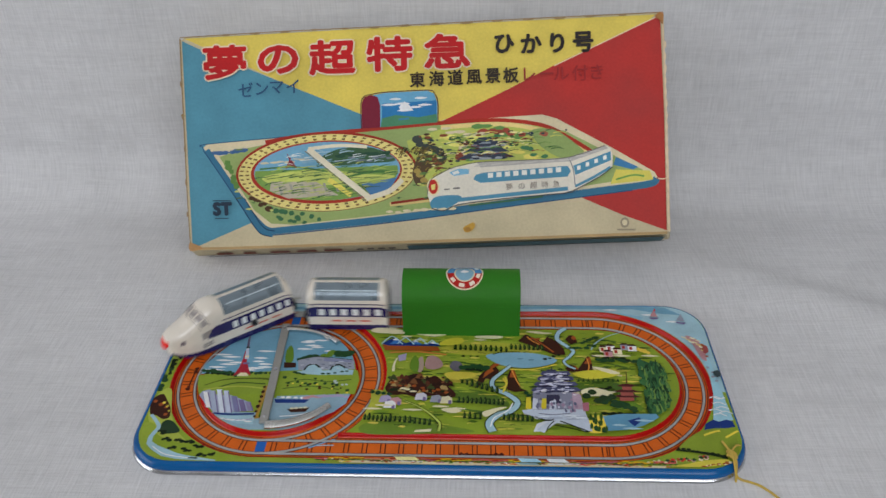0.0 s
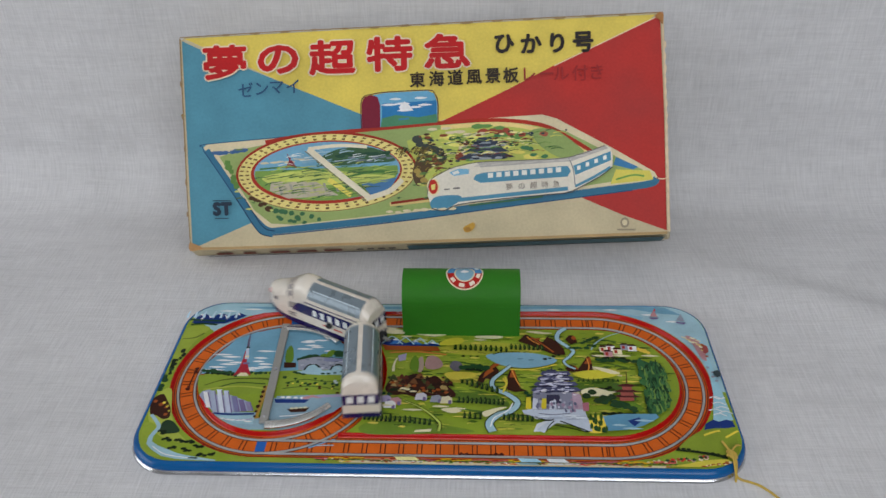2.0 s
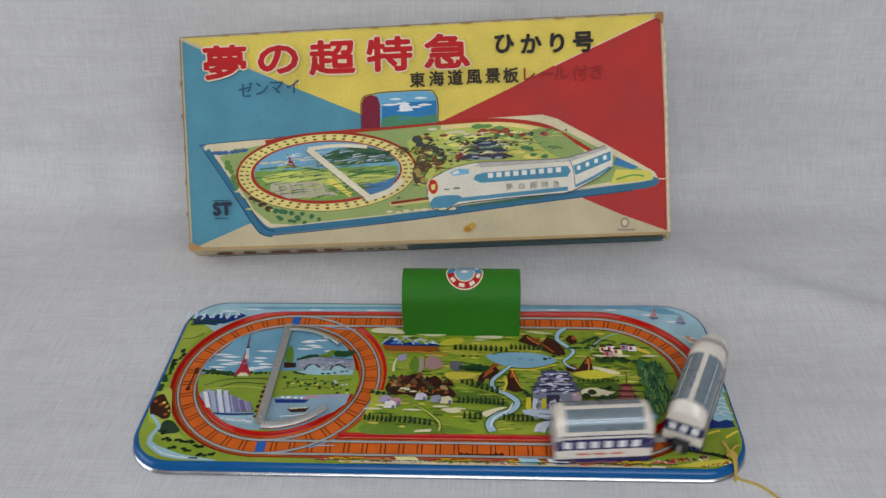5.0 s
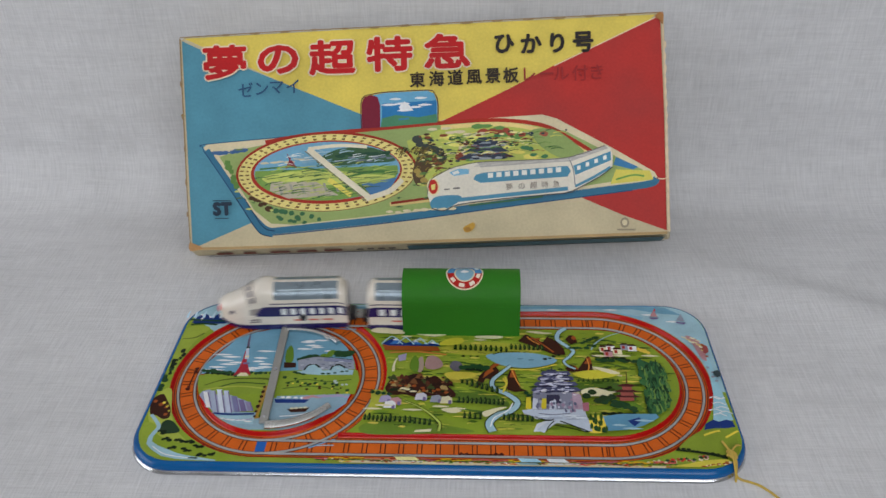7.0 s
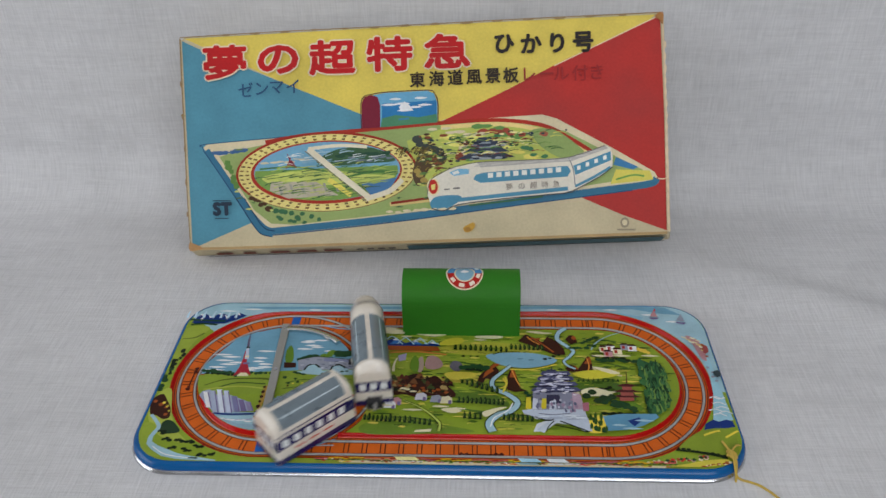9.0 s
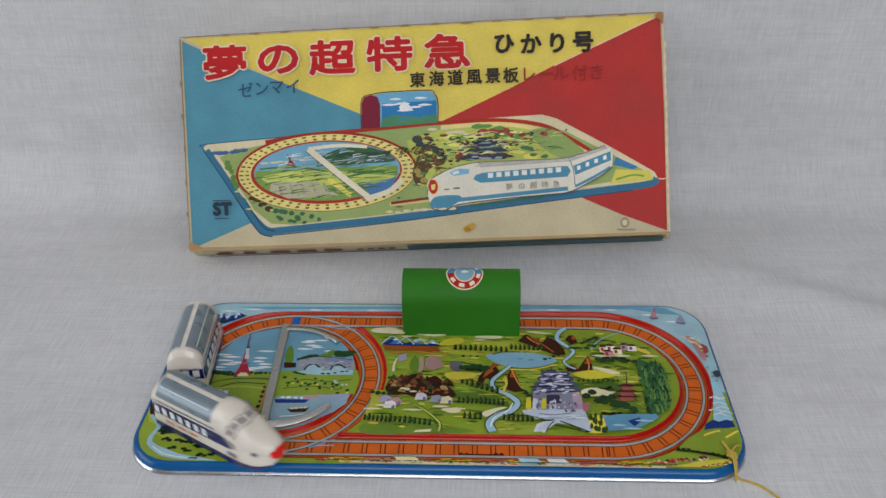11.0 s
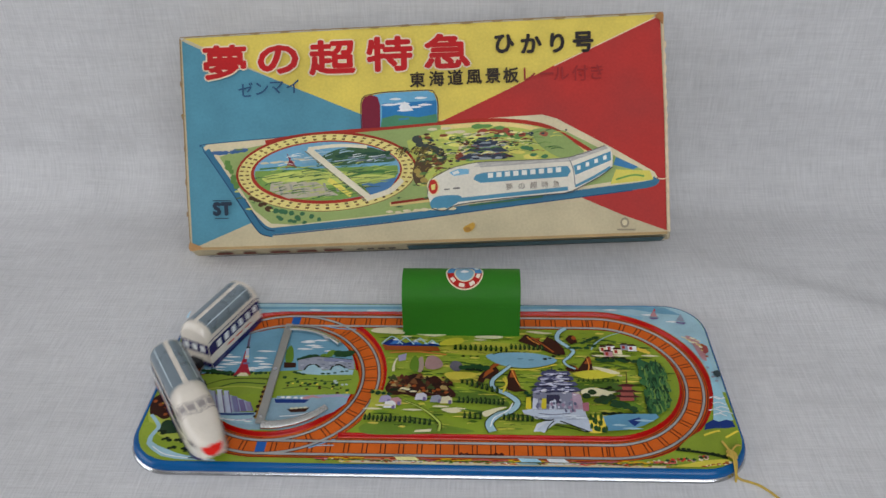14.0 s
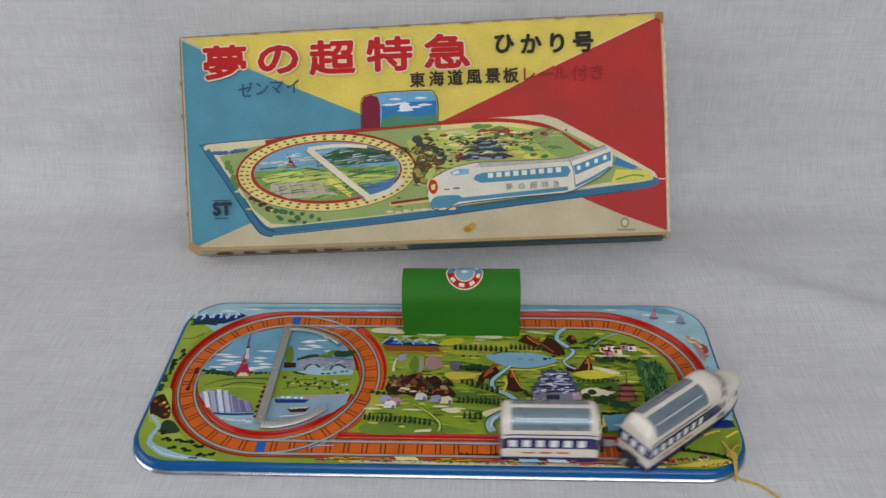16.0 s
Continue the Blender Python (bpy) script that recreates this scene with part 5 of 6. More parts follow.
P.poly(NAVYB, (3.386, -0.601), (3.498, -0.556), (3.522, -0.599), (3.438, -0.672)); P.clouds(PALE, (3.305, -0.66), (3.543, -0.598), (3.424, -0.701))
P.motif("castle_court_print", "pale printed courtyard, gate and path before the castle")
P.poly((166, 174, 186), (2.41, -0.485), (2.5, -0.466), (2.999, -0.457), (3.048, -0.741), (2.979, -0.742), (2.856, -0.664), (2.738, -0.609), (2.565, -0.583), (2.426, -0.527))
P.poly((120, 122, 138), (2.527, -0.22), (2.914, -0.213), (2.902, -0.463), (2.514, -0.475))
P.poly((158, 138, 152), (2.903, -0.229), (2.985, -0.264), (2.998, -0.462), (2.899, -0.463))
P.poly((52, 52, 74), (2.659, -0.27), (2.778, -0.268), (2.791, -0.385), (2.64, -0.398))
P.poly((176, 180, 190), (2.682, -0.357), (2.74, -0.34), (2.738, -0.466), (2.667, -0.468))
P.poly((176, 180, 190), (2.522, -0.319), (2.57, -0.328), (2.557, -0.47), (2.51, -0.471))
P.poly((186, 172, 50), (2.461, -0.309), (2.504, -0.303), (2.5, -0.471), (2.45, -0.472))
P.poly((186, 172, 50), (2.605, -0.322), (2.652, -0.321), (2.643, -0.458), (2.593, -0.464))
P.poly((150, 96, 108), (2.989, -0.376), (3.051, -0.365), (3.042, -0.481), (2.988, -0.486))
P.line((96, 98, 116), 0.012, (2.53, -0.225), (2.732, -0.211), (2.922, -0.223))
P.line((96, 98, 116), 0.01, (2.568, -0.524), (2.709, -0.536), (2.869, -0.513))
P.line((170, 178, 188), (0.05, 0.075), (2.757, -0.589), (2.665, -0.658), (2.601, -0.712), (2.572, -0.755))
P.line(DARK, 0.014, (2.53, -0.569), (2.633, -0.611), (2.704, -0.604))
P.line(DARK, 0.014, (2.759, -0.618), (2.873, -0.673), (3.021, -0.751))
P.line(DARK, 0.01, (2.703, -0.619), (2.649, -0.687), (2.624, -0.754))
P.motif("garden_print", "printed dark trees in a yellow garden")
P.poly((50, 78, 30), (3.034, -0.559), (3.054, -0.52), (3.066, -0.554), (3.057, -0.603), (3.033, -0.603))
P.poly((50, 78, 30), (3.081, -0.534), (3.101, -0.494), (3.113, -0.528), (3.104, -0.577), (3.079, -0.578))
P.poly((50, 78, 30), (3.132, -0.545), (3.152, -0.506), (3.164, -0.54), (3.155, -0.589), (3.13, -0.589))
P.poly((50, 78, 30), (3.031, -0.668), (3.051, -0.629), (3.063, -0.662), (3.054, -0.71), (3.03, -0.71))
P.poly((50, 78, 30), (3.076, -0.612), (3.096, -0.573), (3.108, -0.606), (3.099, -0.655), (3.074, -0.655))
P.poly((50, 78, 30), (3.124, -0.618), (3.144, -0.579), (3.156, -0.613), (3.147, -0.661), (3.122, -0.661))
P.poly((50, 78, 30), (3.097, -0.702), (3.117, -0.664), (3.128, -0.697), (3.12, -0.744), (3.095, -0.744))
P.poly((50, 78, 30), (3.163, -0.701), (3.183, -0.662), (3.194, -0.695), (3.185, -0.743), (3.161, -0.743))
P.motif("snow_line_print", "white printed snow lines on the blue mountains")
P.line((160, 188, 206), 0.011, (0.99, 0.457), (1.038, 0.537), (1.09, 0.58), (1.15, 0.532), (1.211, 0.454))
P.line((160, 188, 206), 0.011, (1.152, 0.459), (1.191, 0.521), (1.233, 0.564), (1.281, 0.516), (1.33, 0.456))
P.line((160, 188, 206), 0.011, (1.313, 0.462), (1.349, 0.511), (1.385, 0.554), (1.426, 0.506), (1.467, 0.458))
P.line((160, 188, 206), 0.011, (1.432, 0.464), (1.473, 0.477), (1.514, 0.52), (1.558, 0.472), (1.601, 0.461))
P.blob(CREAM, (0.852, 0.676), (0.948, 0.725), (1.194, 0.682), (1.198, 0.625), (1.038, 0.629), (0.916, 0.64))
P.blob((176, 170, 60), (1.586, 0.457), (1.681, 0.55), (1.819, 0.567), (1.837, 0.491), (1.723, 0.45))
P.line((170, 190, 206), (0.012, 0.03), (-1.176, 0.978), (-1.184, 0.931), (-1.18, 0.859))
P.line((170, 190, 206), (0.012, 0.03), (-1.092, 0.979), (-1.1, 0.932), (-1.097, 0.86))
P.line((170, 190, 206), (0.012, 0.03), (-0.998, 0.981), (-1.006, 0.934), (-1.003, 0.861))
P.line((170, 190, 206), (0.012, 0.03), (-0.893, 0.982), (-0.901, 0.935), (-0.899, 0.863))
P.line((170, 190, 206), (0.012, 0.03), (-0.809, 0.983), (-0.818, 0.936), (-0.816, 0.864))
P.line((170, 190, 206), (0.012, 0.03), (-0.725, 0.984), (-0.734, 0.938), (-0.733, 0.865))
P.line((170, 190, 206), (0.012, 0.03), (-0.641, 0.986), (-0.651, 0.939), (-0.65, 0.866))
P.line((30, 66, 52), 0.03, (-1.15, 0.833), (-0.958, 0.819), (-0.749, 0.813))
P.motif("riverbank_print", "cream and yellow printed banks beside the river")
P.blob(CREAM, (2.039, -0.517), (2.179, -0.457), (2.269, -0.445), (2.178, -0.502), (2.071, -0.577))
P.blob(CREAM, (1.642, -0.487), (1.749, -0.465), (1.839, -0.503), (1.751, -0.534))
P.blob((180, 168, 66), (1.66, 0.012), (1.791, 0.042), (1.98, 0.023), (1.943, -0.043), (1.738, -0.074))
P.blob(CREAM, (2.996, -0.206), (3.101, -0.165), (3.242, -0.202), (3.29, -0.258), (3.142, -0.282), (3.017, -0.271))
P.blob((180, 174, 60), (2.936, 0.034), (3.128, 0.087), (3.405, 0.064), (3.302, -0.014), (3.059, -0.04))
P.blob(CREAM, (3.133, 0.134), (3.263, 0.117), (3.403, 0.048), (3.309, 0.04))
P.blob(CREAM, (1.978, 0.6), (2.236, 0.604), (2.215, 0.561), (1.998, 0.564))
P.line((60, 84, 34), 0.012, (2.965, -0.053), (3.111, -0.072), (3.349, -0.078))
P.line((60, 84, 34), 0.012, (1.813, -0.073), (1.999, -0.104), (2.164, -0.221))
P.line((186, 174, 66), 0.02, (2.237, -0.246), (2.277, -0.113), (2.261, -0.019))
P.poly((50, 74, 32), (2.964, -0.085), (2.986, -0.031), (2.997, -0.084))
P.poly((50, 74, 32), (3.012, -0.084), (3.034, -0.03), (3.045, -0.084))
P.poly((50, 74, 32), (3.06, -0.083), (3.082, -0.029), (3.093, -0.083))
P.poly((50, 74, 32), (3.108, -0.082), (3.13, -0.028), (3.141, -0.082))
P.poly((50, 74, 32), (3.156, -0.082), (3.179, -0.027), (3.189, -0.081))
P.poly((50, 74, 32), (3.204, -0.081), (3.227, -0.026), (3.237, -0.08))
P.poly((50, 74, 32), (3.252, -0.08), (3.275, -0.026), (3.285, -0.079))
P.poly((50, 74, 32), (3.3, -0.079), (3.323, -0.025), (3.333, -0.078))
P.poly((50, 74, 32), (3.348, -0.078), (3.371, -0.024), (3.381, -0.078))
P.blob((36, 58, 30), (3.054, -0.231), (3.087, -0.189), (3.129, -0.204), (3.139, -0.245), (3.09, -0.267))
P.blob((36, 58, 30), (2.994, -0.284), (3.027, -0.242), (3.069, -0.257), (3.079, -0.298), (3.03, -0.32))
P.blob((36, 58, 30), (3.154, -0.307), (3.188, -0.265), (3.229, -0.28), (3.239, -0.321), (3.189, -0.342))
P.blob((36, 58, 30), (3.237, -0.293), (3.271, -0.251), (3.312, -0.266), (3.321, -0.307), (3.272, -0.328))
P.blob((36, 58, 30), (3.096, -0.347), (3.129, -0.305), (3.171, -0.32), (3.18, -0.36), (3.131, -0.381))
P.motif("beach_print", "sandy printed beach with dark pines by the sea")
P.line((196, 184, 150), 0.02, (4.112, 0.618), (4.134, 0.609), (4.158, 0.594))
P.line((190, 170, 120), 0.02, (4.154, 0.582), (4.176, 0.573), (4.2, 0.558))
P.line((206, 200, 176), 0.02, (4.198, 0.607), (4.219, 0.598), (4.244, 0.583))
P.line((196, 184, 150), 0.02, (4.213, 0.537), (4.234, 0.529), (4.258, 0.514))
P.line((190, 170, 120), 0.02, (4.244, 0.499), (4.265, 0.49), (4.289, 0.476))
P.line((206, 200, 176), 0.02, (4.265, 0.464), (4.286, 0.455), (4.31, 0.441))
P.line((196, 184, 150), 0.02, (4.248, 0.568), (4.27, 0.559), (4.294, 0.545))
P.line((190, 170, 120), 0.02, (4.273, 0.411), (4.294, 0.402), (4.318, 0.388))
P.line((206, 200, 176), 0.02, (4.176, 0.546), (4.197, 0.537), (4.222, 0.523))
P.blob((140, 70, 66), (4.298, 0.455), (4.342, 0.48), (4.345, 0.392), (4.3, 0.356))
P.blob((54, 66, 70), (4.322, 0.08), (4.379, 0.103), (4.388, 0.032), (4.338, 0.004))
P.line(CLOUD, 0.014, (4.248, -0.275), (4.287, -0.299), (4.354, -0.28))
P.motif("castle_roof_print", "wide printed lower roofs of the castle")
P.poly((74, 76, 104), (2.505, -0.215), (2.546, -0.172), (2.959, -0.165), (2.995, -0.206), (2.964, -0.223), (2.534, -0.23))
P.poly((172, 174, 190), (2.564, -0.206), (2.727, -0.195), (2.711, -0.209), (2.573, -0.222))
P.poly((182, 184, 198), (2.761, -0.192), (2.937, -0.197), (2.916, -0.21), (2.775, -0.208))
P.poly((40, 40, 62), (2.543, -0.227), (2.954, -0.22), (2.943, -0.233), (2.553, -0.24))
P.poly((74, 76, 104), (2.538, -0.135), (2.575, -0.092), (2.942, -0.085), (2.973, -0.128), (2.945, -0.144), (2.564, -0.151))
P.poly((172, 174, 190), (2.591, -0.126), (2.735, -0.116), (2.721, -0.129), (2.599, -0.142))
P.poly((182, 184, 198), (2.766, -0.112), (2.922, -0.118), (2.903, -0.131), (2.778, -0.128))
P.poly((40, 40, 62), (2.572, -0.148), (2.937, -0.141), (2.927, -0.155), (2.58, -0.161))
P.poly((74, 76, 104), (2.572, -0.057), (2.604, -0.013), (2.917, -0.007), (2.943, -0.05), (2.919, -0.067), (2.593, -0.073))
P.poly((172, 174, 190), (2.617, -0.048), (2.74, -0.038), (2.728, -0.051), (2.624, -0.064))
P.poly((182, 184, 198), (2.767, -0.034), (2.9, -0.04), (2.884, -0.054), (2.776, -0.05))
P.poly((40, 40, 62), (2.601, -0.07), (2.912, -0.064), (2.904, -0.078), (2.608, -0.083))
P.poly((74, 76, 104), (2.61, 0.018), (2.637, 0.062), (2.895, 0.066), (2.916, 0.023), (2.896, 0.006), (2.627, 0.001))
P.poly((172, 174, 190), (2.647, 0.026), (2.749, 0.036), (2.739, 0.022), (2.652, 0.01))
P.poly((182, 184, 198), (2.771, 0.04), (2.88, 0.033), (2.867, 0.019), (2.779, 0.023))
P.poly((40, 40, 62), (2.633, 0.004), (2.891, 0.009), (2.883, -0.005), (2.639, -0.009))
for k in range(60):
    t = random.random()
    P.tufts(random.choice(((62, 64, 90), (184, 186, 200), (128, 130, 152), (150, 150, 172), (196, 196, 206))), (2.727 + random.uniform(-1, 1) * (0.2 - 0.13 * t), -0.27 + 0.3 * t), (0, 0), 1, 0.024, 0.009)
for k in range(30):
    P.tufts(random.choice(((92, 94, 116), (150, 152, 166), (176, 178, 190), (140, 120, 140))), (random.uniform(2.54, 2.93), random.uniform(-0.5, -0.33)), (0, 0), 1, 0.014, 0.02)
for k in range(24):
    P.tufts(random.choice(((140, 148, 162), (186, 192, 200), (150, 158, 172))), (random.uniform(2.6, 2.98), random.uniform(-0.6, -0.545)), (0, 0), 1, 0.05, 0.008)
P.motif("flower_border_print", "printed border of small flowers")
for k in range(70):
    x = 0.55 + 3.2 * k / 70
    P.tufts(((186, 150, 30), (176, 92, 84), (190, 160, 40), (184, 120, 96), (150, 84, 90))[int(x * 3.1) % 5], (x, -1.128 - random.uniform(0, 0.05)), (0, 0), 1, 0.03, 0.016)
    P.tufts((40, 66, 34), (x + 0.02, -1.186), (0, 0), 1, 0.024, 0.012)
for x0, x1, c in ((1.25, 1.44, (206, 196, 140)), (2.35, 2.52, (150, 186, 206)), (2.6, 2.76, (196, 200, 206))):
    P.poly(c, (x0, -1.10), (x1, -1.10), (x1 + 0.04, -1.182), (x0 + 0.03, -1.182))
P.motif("direction_arrow_print", "dark printed arrow between the rails")
P.z, back_z = 0.004, P.z
P.line((74, 32, 18), 0.014, (1.839, -0.974), (2.018, -0.977), (2.211, -0.973)); P.tufts((74, 32, 18), (1.844, -0.974), (1.895, -0.973), 2, 0.018, 0.02); P.tufts((74, 32, 18), (2.16, -0.974), (2.211, -0.973), 2, 0.022, 0.024)
P.motif("direction_arrow_print", "dark printed arrow between the rails")
P.line((74, 32, 18), 0.014, (-0.883, 0.11), (-0.892, -0.042), (-0.89, -0.19)); P.tufts((74, 32, 18), (-0.882, 0.127), (-0.879, 0.076), 2, 0.024, 0.02); P.tufts((74, 32, 18), (-0.894, -0.174), (-0.892, -0.141), 2, 0.02, 0.02)
P.motif("points_mark_print", "blue printed marks at the points")
P.line((110, 150, 180), 0.016, (0.443, -0.927), (0.588, -0.854), (0.672, -0.818)); P.line((150, 170, 180), 0.012, (0.517, -0.898), (0.672, -0.888))
P.line((110, 150, 180), 0.016, (0.332, 0.832), (0.491, 0.795), (0.677, 0.779))
P.done()
P.z = back_z


def lettering(name, parent, chars, centres, size, mat, z, bold=0.0, label="", wide=1.0, squash=1.0):
    """Flat characters of the built-in font, each centred on its point."""
    bm = bmesh.new()
    around = [(0, 0)] + ([(bold * math.cos(q), bold * math.sin(q)) for q in (math.pi * k / 4 for k in range(8))] if bold else [])
    for ch, (cx, cy) in zip(chars, centres):
        cu = bpy.data.curves.new("glyph", "FONT")
        cu.body, cu.size, cu.align_x, cu.align_y = ch, size, "CENTER", "CENTER"
        cu.resolution_u = 3
        ob = new("glyph", cu)
        me = bpy.data.meshes.new_from_object(ob)
        xs = [v.co.x for v in me.vertices] or [0]
        ys = [v.co.y for v in me.vertices] or [0]
        mx, my = (min(xs) + max(xs)) / 2, (min(ys) + max(ys)) / 2
        for k, (ox, oy) in enumerate(around):
            copy = me.copy()
            copy.transform(Matrix.Translation((cx + ox, cy + oy, z + k * 0.00003)) @ Matrix.Rotation(radians(-0.5), 4, "Z")
                           @ Matrix.Diagonal((wide, squash, 1, 1)) @ Matrix.Translation((-mx, -my, 0)))
            bm.from_mesh(copy)
            bpy.data.meshes.remove(copy)
        bpy.data.objects.remove(ob)
        bpy.data.curves.remove(cu)
        bpy.data.meshes.remove(me)
    for f in bm.faces:
        f.normal_update()
        if f.normal.z < 0:
            f.normal_flip()
    return part(name, bm, mat, parent, label)


# ---- box lid picture ----
K = Print(carton, 0.0012, card)
TAN, BCREAM, BBLUE, BYEL, BRED = (134, 112, 82), (192, 180, 148), (76, 128, 146), (198, 178, 82), (158, 48, 44)
K.motif("lid_ground_print", "blue, yellow and red printed wedges on the lid")
K.poly(BBLUE, (0.012, 2.498), (0.167, 2.417), (1.338, 1.886), (2.133, 1.53), (2.526, 1.321), (2.106, 0.888), (0.719, 0.292), (0.064, 0.039), (0.023, 0.054))
K.poly(BYEL, (0.041, 2.523), (2.574, 2.529), (5.566, 2.511), (5.501, 2.457), (4.394, 1.985), (3.196, 1.449), (2.66, 1.315), (2.133, 1.53), (1.338, 1.886))
K.poly(BRED, (5.617, 2.496), (5.631, 1.389), (5.625, 0.04), (5.116, 0.242), (4.605, 0.484), (3.832, 0.816), (3.062, 1.402), (3.864, 1.745), (4.525, 2.05))
K.line((214, 180, 150), 0.012, (5.604, 2.496), (5.048, 2.262)); K.line((214, 180, 150), 0.012, (5.048, 2.262), (4.394, 1.985))
K.motif("lid_board_print", "printed picture of the railway board on the lid")
K.poly(BCREAM, (0.212, 1.222), (0.255, 1.261), (1.176, 1.301), (2.126, 1.358), (3.062, 1.409), (4.246, 1.433), (4.407, 1.38), (5.011, 1.028), (5.503, 0.721), (5.54, 0.655), (5.448, 0.594), (3.819, 0.422), (2.485, 0.287), (1.128, 0.217), (0.95, 0.237), (0.725, 0.407))
K.poly((134, 150, 92), (0.4, 1.106), (0.762, 1.198), (1.584, 1.309), (2.528, 1.36), (3.721, 1.398), (4.499, 1.233), (5.388, 0.739), (5.438, 0.672), (3.821, 0.488), (2.488, 0.354), (1.266, 0.266), (0.994, 0.289), (0.796, 0.458))
K.poly((164, 172, 86), (2.655, 1.196), (3.193, 1.357), (4.242, 1.309), (4.752, 1.026), (4.485, 0.789), (3.299, 0.641), (2.768, 0.662))
K.line((52, 100, 126), 0.07, (0.252, 1.193), (0.47, 0.855), (0.727, 0.454), (0.896, 0.252), (1.017, 0.194)); K.line((52, 100, 126), 0.08, (0.976, 0.195), (2.486, 0.301), (3.819, 0.429), (4.866, 0.526), (5.435, 0.581), (5.527, 0.642))
K.line((34, 66, 100), 0.012, (0.217, 1.182), (0.442, 0.829), (0.698, 0.415), (0.86, 0.213), (0.934, 0.17)); K.line((34, 66, 100), 0.012, (0.92, 0.171), (1.056, 0.152), (2.484, 0.254), (3.817, 0.383), (5.253, 0.517)); K.line((34, 66, 100), 0.01, (2.126, 1.358), (1.176, 1.307), (0.255, 1.261), (0.205, 1.222), (0.236, 1.154))
K.poly((60, 110, 150), (5.072, 0.908), (5.325, 0.781), (5.26, 0.757), (5.037, 0.819)); K.poly((190, 180, 84), (5.067, 0.765), (5.452, 0.736), (5.488, 0.631), (4.998, 0.599))
K.line((96, 140, 70), 0.02, (5.064, 0.648), (5.258, 0.692), (5.387, 0.674))
K.tufts((56, 96, 66), (1.001, 0.45), (1.542, 0.336), 9, 0.035, 0.03, 0.04); K.tufts((56, 96, 66), (1.065, 0.354), (1.404, 0.287), 6, 0.03, 0.02, 0.03)
K.tufts((70, 50, 34), (0.775, 0.607), (1.003, 0.491), 6, 0.04, 0.03, 0.03); K.tufts((60, 90, 130), (0.347, 1.149), (0.692, 1.175), 6, 0.05, 0.025, 0.01)
K.tufts((86, 120, 60), (0.478, 1.023), (0.603, 0.748), 6, 0.04, 0.04, 0.02)
K.line((52, 100, 126), 0.085, (0.621, 0.613), (0.716, 0.452), (0.812, 0.291), (0.899, 0.198), (1.012, 0.167))
K.line((28, 52, 78), 0.012, (0.579, 0.61), (0.677, 0.449), (0.777, 0.281), (0.864, 0.173), (0.988, 0.132))
K.line((28, 52, 78), 0.012, (0.678, 0.611), (0.763, 0.462), (0.858, 0.301), (0.935, 0.224), (1.036, 0.198))
K.motif("lid_track_print", "printed picture of the track with yellow sleepers")
K.line((150, 46, 34), 0.045, (0.969, 1.256), (1.449, 1.315), (2.125, 1.345), (3.061, 1.389), (3.721, 1.392), (4.242, 1.309), (4.561, 1.139), (4.828, 0.958))
K.line((204, 184, 120), 0.05, (3.059, 1.336), (3.719, 1.346), (4.175, 1.267), (4.495, 1.116), (4.75, 0.961))
centre = (1.68, 0.872)
K.oval((208, 190, 118), centre, 1.07, 0.46)
K.line((140, 42, 30), 0.028, *[(centre[0] + 1.07 * math.cos(a), centre[1] + 0.46 * math.sin(a)) for a in (radians(-5 + 215 * k / 20) for k in range(21))])
K.line((120, 84, 50), 0.008, *[(centre[0] + 1.07 * math.cos(a), centre[1] + 0.46 * math.sin(a)) for a in (radians(205 + 150 * k / 20) for k in range(21))])
for k in range(52):
    a = 2 * math.pi * k / 52
    ca, sa = math.cos(a), math.sin(a)
    for d in (-0.036, 0.036):
        half = random.uniform(0.014, 0.026)
        q = [(centre[0] + (0.985 + d + u) * math.cos(a + v), centre[1] + (0.408 + (d + u) * 0.5) * math.sin(a + v)) for u, v in ((-half, -0.018), (half, -0.022), (half, 0.02), (-half, 0.024))]
        K.poly(random.choice(((110, 80, 44), (128, 98, 56), (92, 70, 44))), *q)
K.oval((150, 46, 34), centre, 0.905, 0.372); K.oval((104, 150, 174), (centre[0] + 0.01, centre[1] + 0.01), 0.875, 0.345)
K.poly((110, 140, 70), *[(centre[0] + 0.86 * math.cos(a), centre[1] + 0.335 * math.sin(a)) for a in (radians(172 + 196 * k / 24) for k in range(25))])
K.blob((176, 184, 96), (0.951, 0.855), (1.567, 0.91), (2.104, 0.835), (2.505, 0.792), (2.099, 0.715), (1.423, 0.729), (1.015, 0.759))
K.line((70, 110, 60), 0.02, (0.887, 0.938), (1.297, 0.948), (1.701, 0.878)); K.line((70, 110, 60), 0.03, (1.833, 0.793), (2.24, 0.856), (2.534, 0.83)); K.blob((58, 86, 60), (1.571, 1.003), (1.847, 1.138), (2.251, 1.134), (2.513, 0.977), (2.109, 0.954), (1.771, 0.942))
K.tufts((96, 106, 116), (1.843, 1.012), (2.448, 1.003), 9, 0.045, 0.014, 0.025); K.tufts((40, 70, 54), (1.86, 1.07), (2.4, 1.05), 9, 0.06, 0.02, 0.02); K.tufts(BCREAM, (0.958, 1.002), (1.437, 1.036), 6, 0.07, 0.014, 0.02)
K.poly((116, 46, 58), (1.193, 0.926), (1.246, 1.03), (1.222, 1.112), (1.28, 1.029), (1.337, 0.933), (1.263, 0.963)); K.poly((168, 160, 140), (1.016, 0.785), (1.56, 0.764), (1.824, 0.593), (1.212, 0.577), (0.998, 0.679))
for k in range(6):
    a, b = (1.097, 0.755), (1.772, 0.635)
    x = a[0] + (b[0] - a[0]) * k / 5
    K.poly((146, 144, 132), (x, a[1] - 0.01), (x + 0.03, a[1] - 0.01), (x + 0.06, b[1]), (x + 0.03, b[1]))
